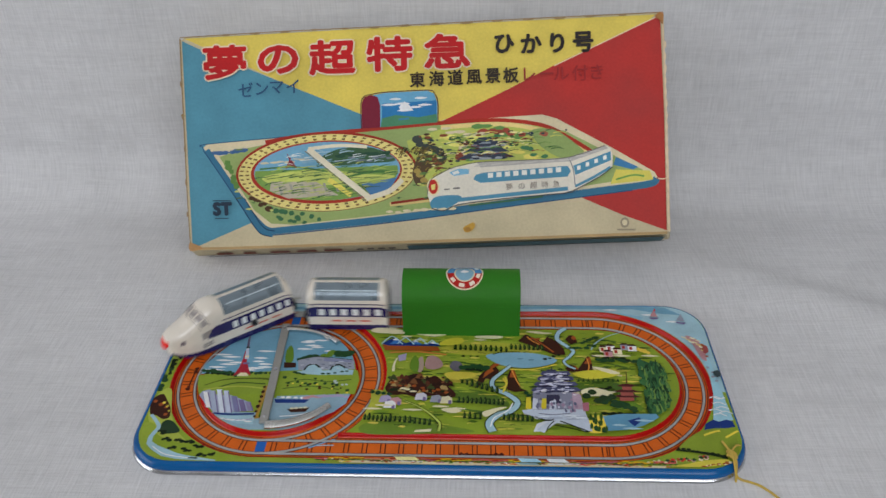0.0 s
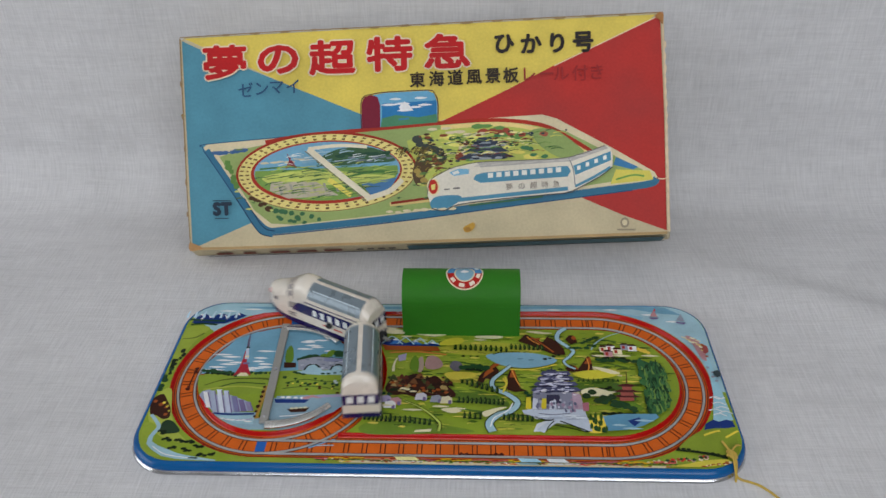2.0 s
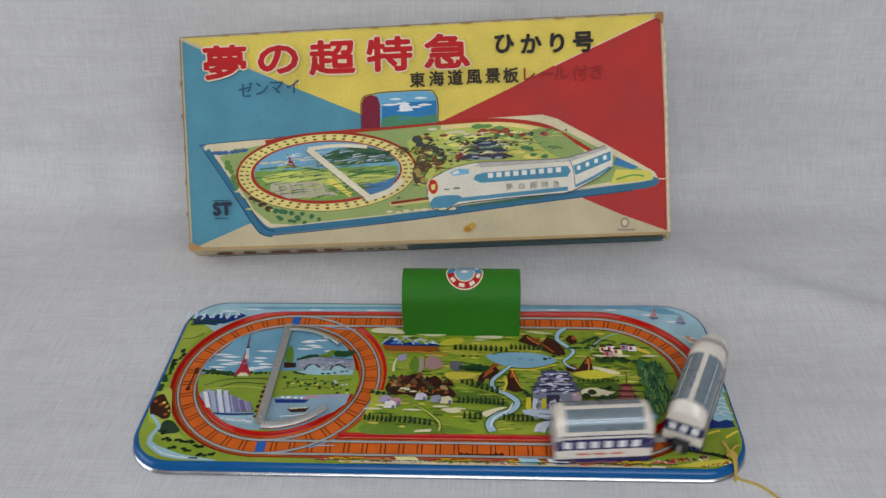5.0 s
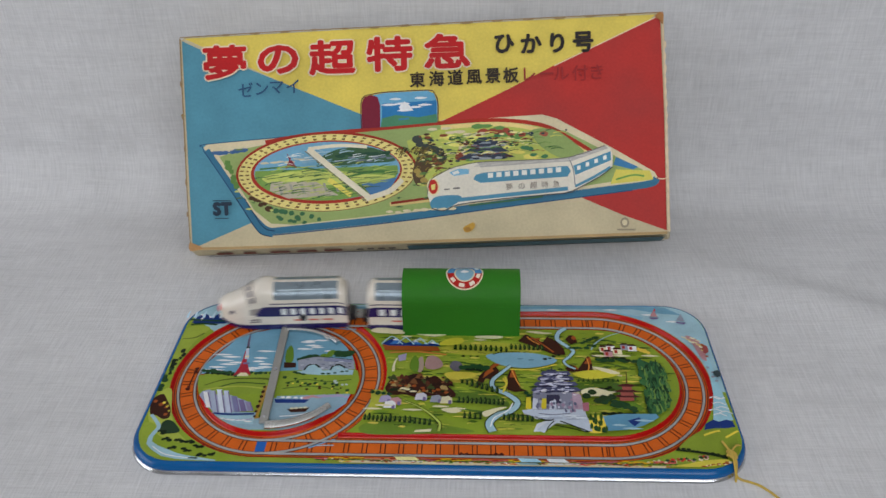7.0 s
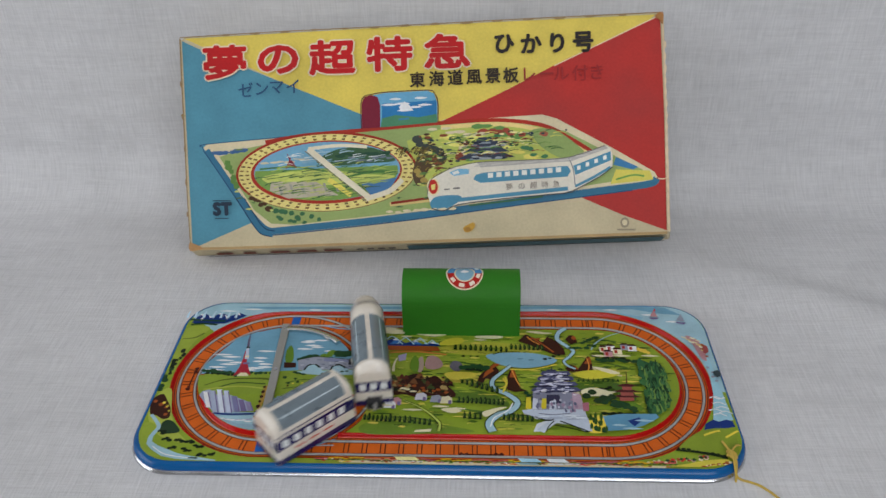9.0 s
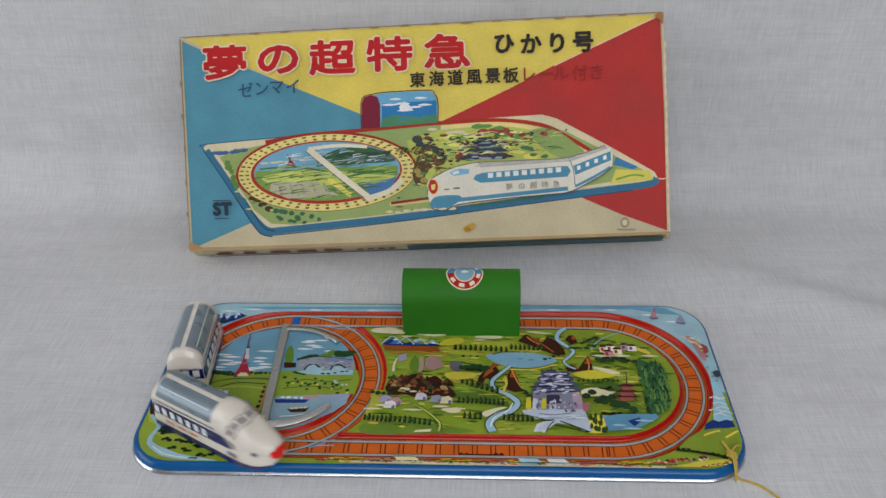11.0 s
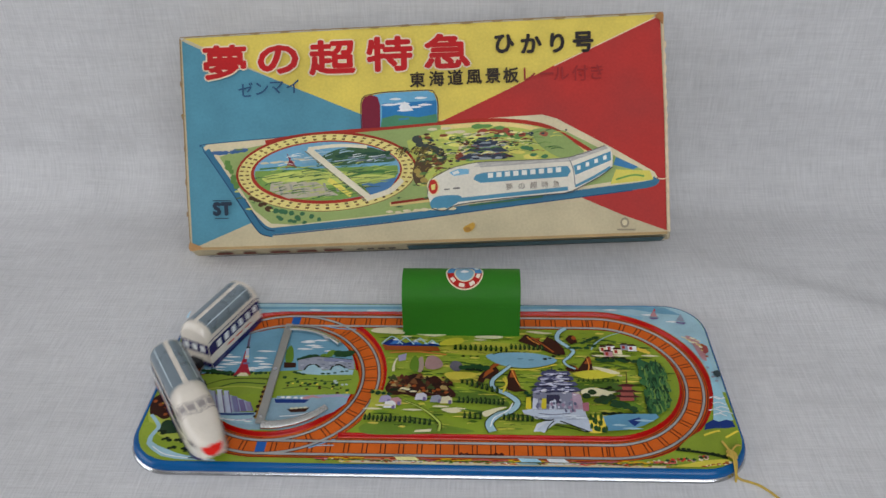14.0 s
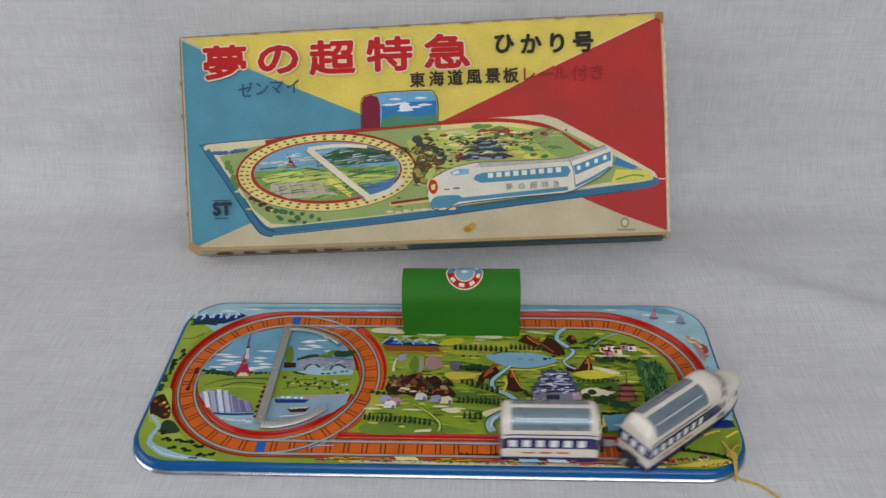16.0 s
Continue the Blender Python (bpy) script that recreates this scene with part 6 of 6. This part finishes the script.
K.poly((70, 110, 150), (2.099, 0.715), (2.532, 0.777), (2.433, 0.649), (2.227, 0.55)); K.line((210, 192, 90), 0.06, (1.711, 0.784), (1.973, 0.587))
K.line((204, 196, 172), 0.068, (1.482, 1.154), (1.835, 0.846), (2.2, 0.538)); K.line((120, 116, 100), 0.012, (1.441, 1.129), (1.793, 0.821), (2.145, 0.513)); K.line((204, 196, 172), 0.06, (2.146, 0.54), (2.432, 0.622), (2.584, 0.749))
K.line((204, 196, 172), 0.04, (1.482, 1.154), (1.849, 1.178), (2.184, 1.15))
K.line((190, 170, 110), 0.05, (2.425, 0.463), (2.895, 0.498)); K.line((120, 40, 30), 0.03, (2.439, 0.475), (2.895, 0.518))
K.motif("lid_tunnel_print", "printed picture of a tunnel with a sky scene")
K.poly((96, 150, 180), (2.276, 1.748), (2.41, 1.768), (2.917, 1.77), (2.995, 1.734), (3.03, 1.627), (3.022, 1.404), (2.341, 1.369), (2.324, 1.607)); K.poly((44, 108, 156), (2.379, 1.644), (3.018, 1.654), (3.016, 1.43), (2.369, 1.394))
K.poly((110, 30, 48), (2.133, 1.365), (2.138, 1.649), (2.175, 1.733), (2.249, 1.75), (2.329, 1.726), (2.358, 1.632), (2.348, 1.368)); K.clouds((214, 218, 214), (2.472, 1.627), (2.619, 1.633), (2.77, 1.587), (2.642, 1.553), (2.884, 1.608), (2.541, 1.69), (2.84, 1.689))
K.poly((214, 218, 214), (2.577, 1.596), (2.646, 1.658), (2.698, 1.616), (2.749, 1.548), (2.602, 1.542)); K.poly((70, 120, 90), (2.372, 1.473), (2.534, 1.505), (2.799, 1.467), (3.019, 1.496), (3.022, 1.397), (2.354, 1.368)); K.line((60, 110, 150), 0.02, (2.571, 1.451), (2.692, 1.458))
K.line((70, 40, 50), 0.01, (2.126, 1.365), (2.131, 1.649), (2.175, 1.74), (2.249, 1.756), (2.411, 1.775), (2.917, 1.777), (3.001, 1.734), (3.037, 1.627), (3.029, 1.404))
K.motif("lid_country_print", "printed hills, castle and woods on the lid")
K.blob((78, 62, 44), (2.767, 0.993), (2.839, 1.135), (2.921, 1.184), (2.969, 1.064), (3.114, 1.031), (3.083, 0.913), (2.908, 0.855), (2.781, 0.661), (2.706, 0.797)); K.tufts((58, 64, 60), (2.815, 1.189), (3.046, 0.994), 7, 0.06, 0.05, 0.04)
K.tufts((150, 130, 70), (2.789, 0.86), (2.901, 0.656), 6, 0.04, 0.03, 0.03); K.blob((120, 60, 44), (3.218, 0.961), (3.289, 1.116), (3.371, 1.165), (3.353, 1.034), (3.429, 0.952)); K.blob(BCREAM, (3.262, 1.09), (3.331, 1.166), (3.381, 1.085), (3.416, 0.965), (3.35, 0.968))
K.tufts((214, 200, 110), (3.121, 1.215), (3.841, 1.065), 9, 0.1, 0.03, 0.06); K.tufts((90, 128, 70), (3.521, 1.303), (4.042, 1.201), 9, 0.08, 0.03, 0.04); K.tufts((140, 66, 52), (3.572, 1.261), (3.978, 1.23), 6, 0.05, 0.03, 0.03)
K.tufts(BCREAM, (2.992, 1.313), (3.584, 1.221), 7, 0.08, 0.02, 0.03); K.blob((128, 146, 88), (4.109, 1.25), (4.37, 1.252), (4.624, 1.071), (4.711, 0.95), (4.489, 0.907), (4.233, 1.049)); K.blob((150, 84, 66), (4.199, 1.207), (4.252, 1.244), (4.304, 1.215), (4.276, 1.177))
K.tufts((200, 190, 96), (3.84, 1.026), (4.164, 0.934), 6, 0.08, 0.025, 0.03); K.tufts((62, 108, 72), (3.714, 1.189), (4.23, 0.957), 8, 0.05, 0.025, 0.03)
for k in range(330):
    a, b = (2.801, 0.66), (4.63, 1.266)
    x, y = random.uniform(a[0], b[0]), random.uniform(a[1], b[1])
    if y < a[1] + 0.12 + (x - a[0]) * 0.27 or y > b[1] + 0.03:
        continue
    K.tufts(random.choice(((58, 70, 44), (96, 130, 66), (190, 182, 96), (206, 196, 140), (70, 54, 40), (120, 64, 46), (46, 60, 66))), (x, y), (0, 0), 1, random.uniform(0.012, 0.05), random.uniform(0.006, 0.015))
for k in range(150):
    q = 2 * math.pi * random.random()
    r = math.sqrt(random.random())
    x, y = centre[0] + 0.80 * r * math.cos(q), centre[1] + 0.30 * r * math.sin(q) - 0.02
    c = ((150, 172, 180), (190, 198, 196), (128, 158, 172)) if y > centre[1] + 0.1 else ((70, 104, 56), (150, 168, 84), (54, 84, 60), (120, 142, 84), (168, 176, 96))
    h = random.uniform(0.04, 0.12)
    K.line(random.choice(c), (0.012, 0.003), (x - h, y - 0.01), (x, y + random.uniform(-0.004, 0.012)), (x + h, y + random.uniform(-0.01, 0.02)))
for q, w in zip(((3.575, 0.985), (3.577, 1.051), (3.58, 1.116), (3.569, 1.169)), (0.34, 0.28, 0.2, 0.12)):
    K.poly((52, 58, 72), (q[0] - w, q[1] - 0.03), (q[0] + w, q[1] - 0.03), (q[0] + w * 0.6, q[1] + 0.03), (q[0] - w * 0.6, q[1] + 0.03)); K.poly((120, 130, 140), (q[0] - w * 0.6, q[1] - 0.045), (q[0] + w * 0.6, q[1] - 0.045), (q[0] + w * 0.5, q[1] - 0.025), (q[0] - w * 0.5, q[1] - 0.025))
for k in range(26):
    a, b = (3.428, 0.939), (3.844, 1.144)
    K.tufts(random.choice(((34, 40, 52), (52, 58, 72), (140, 146, 150), (70, 50, 40))), (random.uniform(a[0], b[0]), random.uniform(a[1], b[1])), (0, 0), 1, 0.05, 0.012)
K.line((204, 196, 172), 0.068, (1.482, 1.154), (1.835, 0.846), (2.2, 0.538))
for k in range(90):
    a, b = (0.45, 0.417), (2.921, 1.184)
    x, y = random.uniform(a[0], b[0]), random.uniform(a[1], b[1])
    r = math.hypot((x - centre[0]) / 1.1, (y - centre[1]) / 0.49)
    if r < 1.03 or r > 1.3 or x < a[0] + (b[1] - y) * 0.28 or y < a[1] + 0.05 - (x - a[0]) * 0.12:
        continue
    K.tufts(random.choice(((88, 116, 66), (178, 182, 104), (70, 92, 60), (150, 160, 96))), (x, y), (0, 0), 1, random.uniform(0.02, 0.06), 0.01)
for k in range(70):
    t = random.random()
    x, y = 2.62 + 0.5 * t + random.uniform(-0.12, 0.12), 1.12 - 0.6 * t * random.random()
    K.line(random.choice(((58, 52, 30), (120, 104, 52), (150, 134, 66), (44, 40, 34), (92, 84, 48))), (0.014, 0.004), (x - 0.03, y - 0.02), (x, y + 0.01), (x + 0.03, y - 0.012))
for k in range(60):
    x = random.uniform(3.1, 4.5)
    y = 0.98 + random.uniform(0, 0.28)
    K.line(random.choice(((58, 92, 52), (190, 184, 92), (96, 128, 62), (120, 56, 44), (204, 198, 150))), (0.012, 0.003), (x - 0.07, y), (x, y + 0.012), (x + 0.08, y - 0.004))
K.motif("lid_train_print", "printed picture of a white and blue express train")
K.poly((198, 192, 178), (2.877, 0.558), (2.895, 0.67), (2.944, 0.747), (3.174, 0.857), (3.474, 0.91), (4.032, 0.913), (4.522, 0.925), (4.947, 1.044), (5.01, 1.015), (5.033, 0.91), (5.023, 0.793), (4.884, 0.695), (4.608, 0.562), (4.476, 0.521), (3.821, 0.488), (3.258, 0.431), (3.056, 0.372), (2.918, 0.404))
K.poly((160, 156, 150), (3.474, 0.91), (4.032, 0.913), (4.522, 0.925), (4.947, 1.044), (4.984, 1.01), (4.553, 0.878), (4.031, 0.867), (3.504, 0.85)); K.line((120, 120, 120), 0.012, (4.528, 0.918), (4.576, 0.786), (4.595, 0.576))
K.poly((72, 124, 148), (3.42, 0.715), (3.449, 0.766), (3.542, 0.789), (4.512, 0.828), (4.549, 0.767), (4.508, 0.703), (3.498, 0.672)); K.poly((72, 124, 148), (4.577, 0.825), (5.009, 0.976), (5.012, 0.872), (4.6, 0.719))
for k in range(9):
    a, b = (3.62, 0.753), (4.407, 0.786)
    q = (a[0] + (b[0] - a[0]) * k / 8, a[1] + (b[1] - a[1]) * k / 8)
    K.poly((206, 206, 196), (q[0] - 0.03, q[1] - 0.028), (q[0] + 0.03, q[1] - 0.026), (q[0] + 0.03, q[1] + 0.03), (q[0] - 0.03, q[1] + 0.028))
for k in range(4):
    a, b = (4.641, 0.803), (4.942, 0.907)
    q = (a[0] + (b[0] - a[0]) * k / 3, a[1] + (b[1] - a[1]) * k / 3)
    K.poly((206, 206, 196), (q[0] - 0.02, q[1] - 0.03), (q[0] + 0.02, q[1] - 0.022), (q[0] + 0.02, q[1] + 0.026), (q[0] - 0.02, q[1] + 0.018))
K.blob((72, 124, 148), (2.907, 0.471), (2.996, 0.534), (3.228, 0.538), (3.267, 0.49), (3.124, 0.396), (3.01, 0.367), (2.924, 0.397)); K.line((72, 124, 148), 0.045, (3.24, 0.484), (3.822, 0.521), (4.51, 0.566)); K.line((72, 124, 148), 0.03, (4.596, 0.589), (4.806, 0.685), (5.004, 0.794))
K.poly((110, 160, 186), (3.139, 0.806), (3.253, 0.847), (3.372, 0.836), (3.37, 0.783), (3.197, 0.764)); K.poly((206, 206, 196), (3.172, 0.804), (3.239, 0.828), (3.264, 0.794), (3.191, 0.777))
K.oval((206, 190, 150), (2.947, 0.648), 0.075, 0.105); K.oval((170, 44, 36), (2.947, 0.648), 0.055, 0.085); K.poly((206, 190, 110), (2.921, 0.669), (2.975, 0.68), (2.966, 0.614), (2.926, 0.609)); K.line((110, 106, 100), 0.014, (3.072, 0.61), (3.138, 0.614)); K.line((110, 106, 100), 0.02, (3.178, 0.619), (3.258, 0.622))
K.line((60, 96, 70), 0.02, (3.356, 0.414), (3.82, 0.449), (4.214, 0.486)); K.tufts(BCREAM, (2.421, 0.37), (3.157, 0.395), 8, 0.05, 0.016, 0.01)
K.line((96, 92, 88), 0.009, (2.877, 0.558), (2.895, 0.67), (2.951, 0.754), (3.174, 0.857), (3.474, 0.91), (4.032, 0.913), (4.522, 0.925), (4.947, 1.044))
K.line((70, 70, 72), 0.012, (2.917, 0.397), (3.056, 0.366), (3.258, 0.431), (3.821, 0.481), (4.476, 0.515), (4.608, 0.556), (4.884, 0.695), (5.023, 0.793))
for q in ((3.505, 0.869), (3.703, 0.881), (3.9, 0.886), (4.097, 0.884), (4.293, 0.889), (4.488, 0.894), (4.685, 0.938), (4.848, 0.983)):
    K.poly((176, 172, 164), (q[0] - 0.07, q[1] - 0.01), (q[0] + 0.07, q[1] + 0.002), (q[0] + 0.07, q[1] + 0.014), (q[0] - 0.07, q[1] + 0.004))
K.motif("safety_mark_print", "small black printed mark")
for q in (((0.306, 0.592), (0.527, 0.583), (0.526, 0.573), (0.306, 0.581)), ((0.324, 0.381), (0.489, 0.375), (0.489, 0.365), (0.323, 0.371))):
    K.poly((40, 52, 66), *q)
K.motif("maker_mark_print", "small grey printed mark")
K.oval((136, 126, 108), (5.146, 0.149), 0.05, 0.06); K.oval(BCREAM, (5.146, 0.149), 0.03, 0.035); K.poly((136, 126, 108), (5.06, 0.08), (5.266, 0.073), (5.266, 0.053), (5.059, 0.061))
K.motif("wear_stains", "brown stains and rubbed edges of the lid")
K.blob((172, 134, 56), (3.281, 0.152), (3.335, 0.189), (3.402, 0.213), (3.421, 0.173), (3.372, 0.115), (3.305, 0.104)); K.blob((150, 110, 50), (3.294, 0.145), (3.347, 0.163), (3.372, 0.122), (3.319, 0.111))
K.line(TAN, 0.012, (0, 2.532), (1.096, 2.541), (2.574, 2.535), (4.022, 2.536), (5.63, 2.527)); K.line(TAN, (0.02, 0.01), (-0, 2.519), (-0.003, 1.917), (-0.001, 1.245), (-0.003, 0.637), (0.008, 0.027)); K.line((188, 170, 140), (0.02, 0.035), (5.636, 2.514), (5.646, 1.711), (5.647, 0.806), (5.644, 0.026))
K.line((158, 132, 92), 0.03, (0.015, 0.02), (0.981, 0.013), (2.474, 0.014), (4.067, 0.011), (5.625, 0.014)); K.blob((150, 104, 60), (5.553, 2.486), (5.605, 2.528), (5.649, 2.519), (5.639, 2.392), (5.603, 2.445)); K.blob((160, 122, 80), (0, 0), (-0.002, 0.095), (0.06, 0.079), (0.154, 0.022))
K.line((206, 178, 150), 0.014, (5.54, 0.642), (5.591, 0.633), (5.642, 0.644)); K.line((140, 128, 80), 0.01, (-0.031, 1.616), (0.024, 1.607)); K.tufts(TAN, (-0.013, 1.984), (-0.006, 0.434), 5, 0.012, 0.04, 0.008); K.tufts(TAN, (0.55, 2.537), (5.184, 2.525), 14, 0.07, 0.012, 0.006)
K.tufts((196, 176, 148), (5.658, 2.16), (5.641, 0.157), 16, 0.016, 0.05, 0.006)
K.done()
TITLE = ((0.53, 2.215), (1.171, 2.215), (1.815, 2.21), (2.493, 2.216), (3.166, 2.214))
title = lettering("title_outline", carton, "夢の超特急", TITLE, 0.5, card(212, 186, 160), K.z + 0.001, 0.034, "pale outline of the red title characters", 1.12, 0.82)
lettering("title_lettering", title, "夢の超特急", TITLE, 0.5, card(166, 30, 32), K.z + 0.002, 0.016, "bold red title characters", 1.12, 0.82)
lettering("name_lettering", carton, "ひかり号", ((3.834, 2.264), (4.142, 2.25), (4.44, 2.244), (4.735, 2.239)), 0.25, card(40, 36, 36), K.z + 0.001, 0.010, "black title characters")
lettering("subtitle_lettering", carton, "東海道風景板", ((2.809, 1.9), (3.034, 1.903), (3.252, 1.905), (3.47, 1.901), (3.687, 1.903), (3.896, 1.9)), 0.185, card(48, 40, 32), K.z + 0.001, 0.005, "small black characters")
lettering("subtitle_lettering", carton, "レール付き", ((4.111, 1.902), (4.306, 1.899), (4.475, 1.891), (4.688, 1.887), (4.882, 1.89)), 0.19, card(132, 42, 42), K.z + 0.001, 0.002, "small dark characters on red")
lettering("clockwork_lettering", carton, "ゼンマイ", ((0.766, 1.88), (0.964, 1.884), (1.141, 1.889), (1.332, 1.893)), 0.19, card(44, 74, 104), K.z + 0.001, 0.002, "small blue-black characters")
lettering("safety_lettering", carton, "ST", ((0.352, 0.487), (0.466, 0.484)), 0.2, card(40, 52, 66), K.z + 0.001, 0.014, "black safety mark letters")
lettering("train_lettering", carton, "夢の超特急", ((3.832, 0.613), (3.976, 0.613), (4.114, 0.621), (4.245, 0.622), (4.376, 0.624)), 0.085, card(96, 84, 76), K.z + 0.001, 0.0, "tiny characters on the printed train")


def side_print(name, x0, x1, t0, t1, c, label=""):
    """A printed patch on the lower side of the lid, t from the face edge to the back."""
    bm = bmesh.new()
    q = [(x, -0.076 * t - 0.006 * (1 - t) - 0.018, -0.352 * t) for x, t in ((x0, t0), (x1, t0), (x1, t1), (x0, t1))]
    bm.faces.new([bm.verts.new(v) for v in q[::-1]])
    part(name, bm, card(*c), carton, label)


side_print("side_band", 2.6, BL - 0.04, 0.12, 0.95, (58, 84, 88), "dark teal printed band on the lid's side")
side_print("side_edge", 0.1, BL, 0.86, 0.99, (78, 70, 62), "dark lower edge of the lid")
for k, w in enumerate((0.2, 0.16, 0.24, 0.24, 0.22)):
    side_print("lettering_bar", 0.26 + k * 0.33, 0.26 + k * 0.33 + w, 0.34, 0.66, (112, 54, 38), "faded red characters on the side")
for k in range(4):
    side_print("lettering_bar", 1.98 + k * 0.13, 2.06 + k * 0.13, 0.36, 0.6, (80, 66, 56), "small dark characters on the side")

# ---- yellow string tied to the corner of the board ----
string = thing("yellow_string", pose(0, 0, 0), "thin yellow cotton string tied through the board's corner", "string")
def hang(*pts):
    return spline(pts, False, 8)
a, b, c, d, e = (4.192, -0.852), (4.244, -0.972), (4.268, -1.077), (4.265, -1.167), (4.204, -1.013)
part("strand", tube_bm(hang((*a, TOP + 0.05), (*b, TOP + 0.04), (*c, TOP + 0.03), (d[0] + 0.02, d[1] + 0.02, -0.05), (4.46, -1.24, TABLE + 0.015), (4.63, -1.44, TABLE + 0.012), (4.75, -1.66, TABLE + 0.012), (5.0, -1.95, TABLE + 0.012)), 0.011), YARN, string)
part("strand", tube_bm(hang((*e, TOP + 0.03), (*b, TOP + 0.06), (c[0] - 0.02, c[1], TOP + 0.035), (c[0] - 0.01, c[1] - 0.08, 0.0), (c[0] - 0.005, c[1] - 0.11, -0.1)), 0.011), YARN, string)
part("knot", tube_bm(hang((b[0] - 0.03, b[1] + 0.02, TOP + 0.03), (b[0] + 0.02, b[1] - 0.02, TOP + 0.05), (b[0] + 0.03, b[1] - 0.06, TOP + 0.03), (b[0] - 0.01, b[1] - 0.05, TOP + 0.045), (b[0] - 0.01, b[1], TOP + 0.05)), 0.016), YARN, string, "small knot")
part("strand_end", tube_bm(hang((*b, TOP + 0.04), (b[0] + 0.06, b[1] + 0.07, TOP + 0.05), (b[0] + 0.11, b[1] + 0.10, TOP + 0.02)), 0.009), YARN, string)


# ---- movement ----
LAP = 2 * math.pi * RC
EXIT2 = 2 * D + math.pi * RC + 2.5 * LAP
# seconds and distance run, in units, from the first time the engine leaves the small circle
RUN = ((0.0, -8.07), (0.2, -7.60), (0.4, -7.07), (0.6, -6.54), (0.8, -6.00), (0.9, -5.73), (1.0, -5.42), (1.2, -4.93), (1.5, -4.33), (1.8, -3.75), (2.1, -3.23), (2.5, -2.38),
       (2.7, -1.90), (2.9, -1.42), (3.1, -0.93), (3.3, -0.40), (3.5, 0.13), (3.6, 0.39), (3.7, 0.68), (3.8, 0.99), (3.9, 1.32), (4.0, 1.65),
       (4.1, 2.00), (4.2, 2.34), (5.3, 4.85), (6.4, 7.51), (6.6, 8.08), (6.8, 8.62), (7.0, 9.17), (7.2, 9.70), (7.4, 10.15), (7.6, 10.60), (7.8, 11.03),
       (8.0, 11.50), (8.2, 11.95), (8.4, 12.45), (8.7, 12.96), (9.0, 13.62), (9.2, 14.03), (11.3, 17.83), (12.0, 19.09), (12.4, 19.70), (12.8, 20.32), (13.1, 20.90), (13.4, 21.43), (13.6, 21.77), (13.8, 22.13), (14.0, 22.57), (14.2, 23.0),
       (14.5, 23.69), (14.7, 24.15), (14.9, 24.71), (15.1, 25.29), (15.3, 25.80), (15.6, 26.54), (16.0, 27.30))


def route(s):
    """The place on the track after running s."""
    if s > EXIT2:
        s -= EXIT2
    elif s > 2 * D + math.pi * RC:
        a = math.pi / 2 + (s - 2 * D - math.pi * RC) / RC
        return Vector((RC * math.cos(a), RC * math.sin(a), 0))
    if s < -1.5 * LAP:
        return Vector((-1.5 * LAP - s, RC, 0))
    if s <= 0:
        a = -math.pi / 2 + s / RC
        return Vector((RC * math.cos(a), RC * math.sin(a), 0))
    if s <= D:
        return Vector((s, -RC, 0))
    s -= D
    if s <= math.pi * RC:
        a = -math.pi / 2 + s / RC
        return Vector((D + RC * math.cos(a), RC * math.sin(a), 0))
    return Vector((D - (s - math.pi * RC), RC, 0))


def run(t):
    """Distance at t, gliding between the rows."""
    k = 0
    while k < len(RUN) - 2 and t > RUN[k + 1][0]:
        k += 1
    def slope(i):
        if i == 0 or i == len(RUN) - 1:
            j = max(1, i)
            return (RUN[j][1] - RUN[j - 1][1]) / (RUN[j][0] - RUN[j - 1][0])
        return (RUN[i + 1][1] - RUN[i - 1][1]) / (RUN[i + 1][0] - RUN[i - 1][0])
    (t0, a), (t1, b) = RUN[k], RUN[k + 1]
    h = t1 - t0
    u = (t - t0) / h
    return ((2 * u ** 3 - 3 * u * u + 1) * a + (u ** 3 - 2 * u * u + u) * h * slope(k)
            + (3 * u * u - 2 * u ** 3) * b + (u ** 3 - u * u) * h * slope(k + 1))


def standing(s, wheelbase):
    """Pose of a car whose axles stand at s - wheelbase and s + wheelbase."""
    a, b = route(s + wheelbase), route(s - wheelbase)
    c, d = (a + b) / 2, a - b
    return pose(c.x * U, c.y * U, 0.055 * U, 0, 0, math.degrees(math.atan2(d.y, d.x)))


def heading(s):
    d = route(s + 0.01) - route(s - 0.01)
    return math.atan2(d.y, d.x)


def bend(s, reach):
    """Turn of the track under a car."""
    return (heading(s + reach) - heading(s - reach) + math.pi) % (2 * math.pi) - math.pi


def driven(s):
    """Pose of the engine; it runs a little wide in the bends, its tail most."""
    turn = bend(s, 0.28)
    return standing(s + 0.05 * abs(turn), 0.28) @ pose(0.3 * U, -0.06 * turn * U, 0, 0, 0, math.degrees(turn) * 0.11) @ pose(-0.3 * U, 0, 0)


def coupled(s):
    """Distance run by the carriage whose coupling meets the engine's at s; its tail drifts outwards a little in the bends."""
    hook = standing(s, 0.28) @ Vector((-0.55 * U, 0, 0))
    tries = [s - 1.25 + k * 0.005 for k in range(80)]
    w = min(tries, key=lambda q: (standing(q, 0.23) @ Vector((0.60 * U, 0, 0)) - hook).length)
    turn = bend(w, 0.23)
    w += 0.04 * abs(turn)
    return standing(w, 0.23) @ pose(0, 0, 0, 0, 0, math.degrees(turn) * 0.52)


def motions():
    times = [k / 10 for k in range(161)]
    walk(loco, [(t, driven(run(t))) for t in times])
    walk(coach, [(t, coupled(run(t))) for t in times])
    def lever_at(turn):
        return pose(-0.045 * U, 0.045 * U, (TOP + 0.012) * U, 0, 0, turn)
    walk(lever, [(t, lever_at(a)) for t, a in ((0, 2.2), (2.6, 2.2), (2.9, -0.6), (6.7, -0.6), (6.95, 2.2), (13.5, 2.2), (13.8, -0.6), (16, -0.6))])


motions()
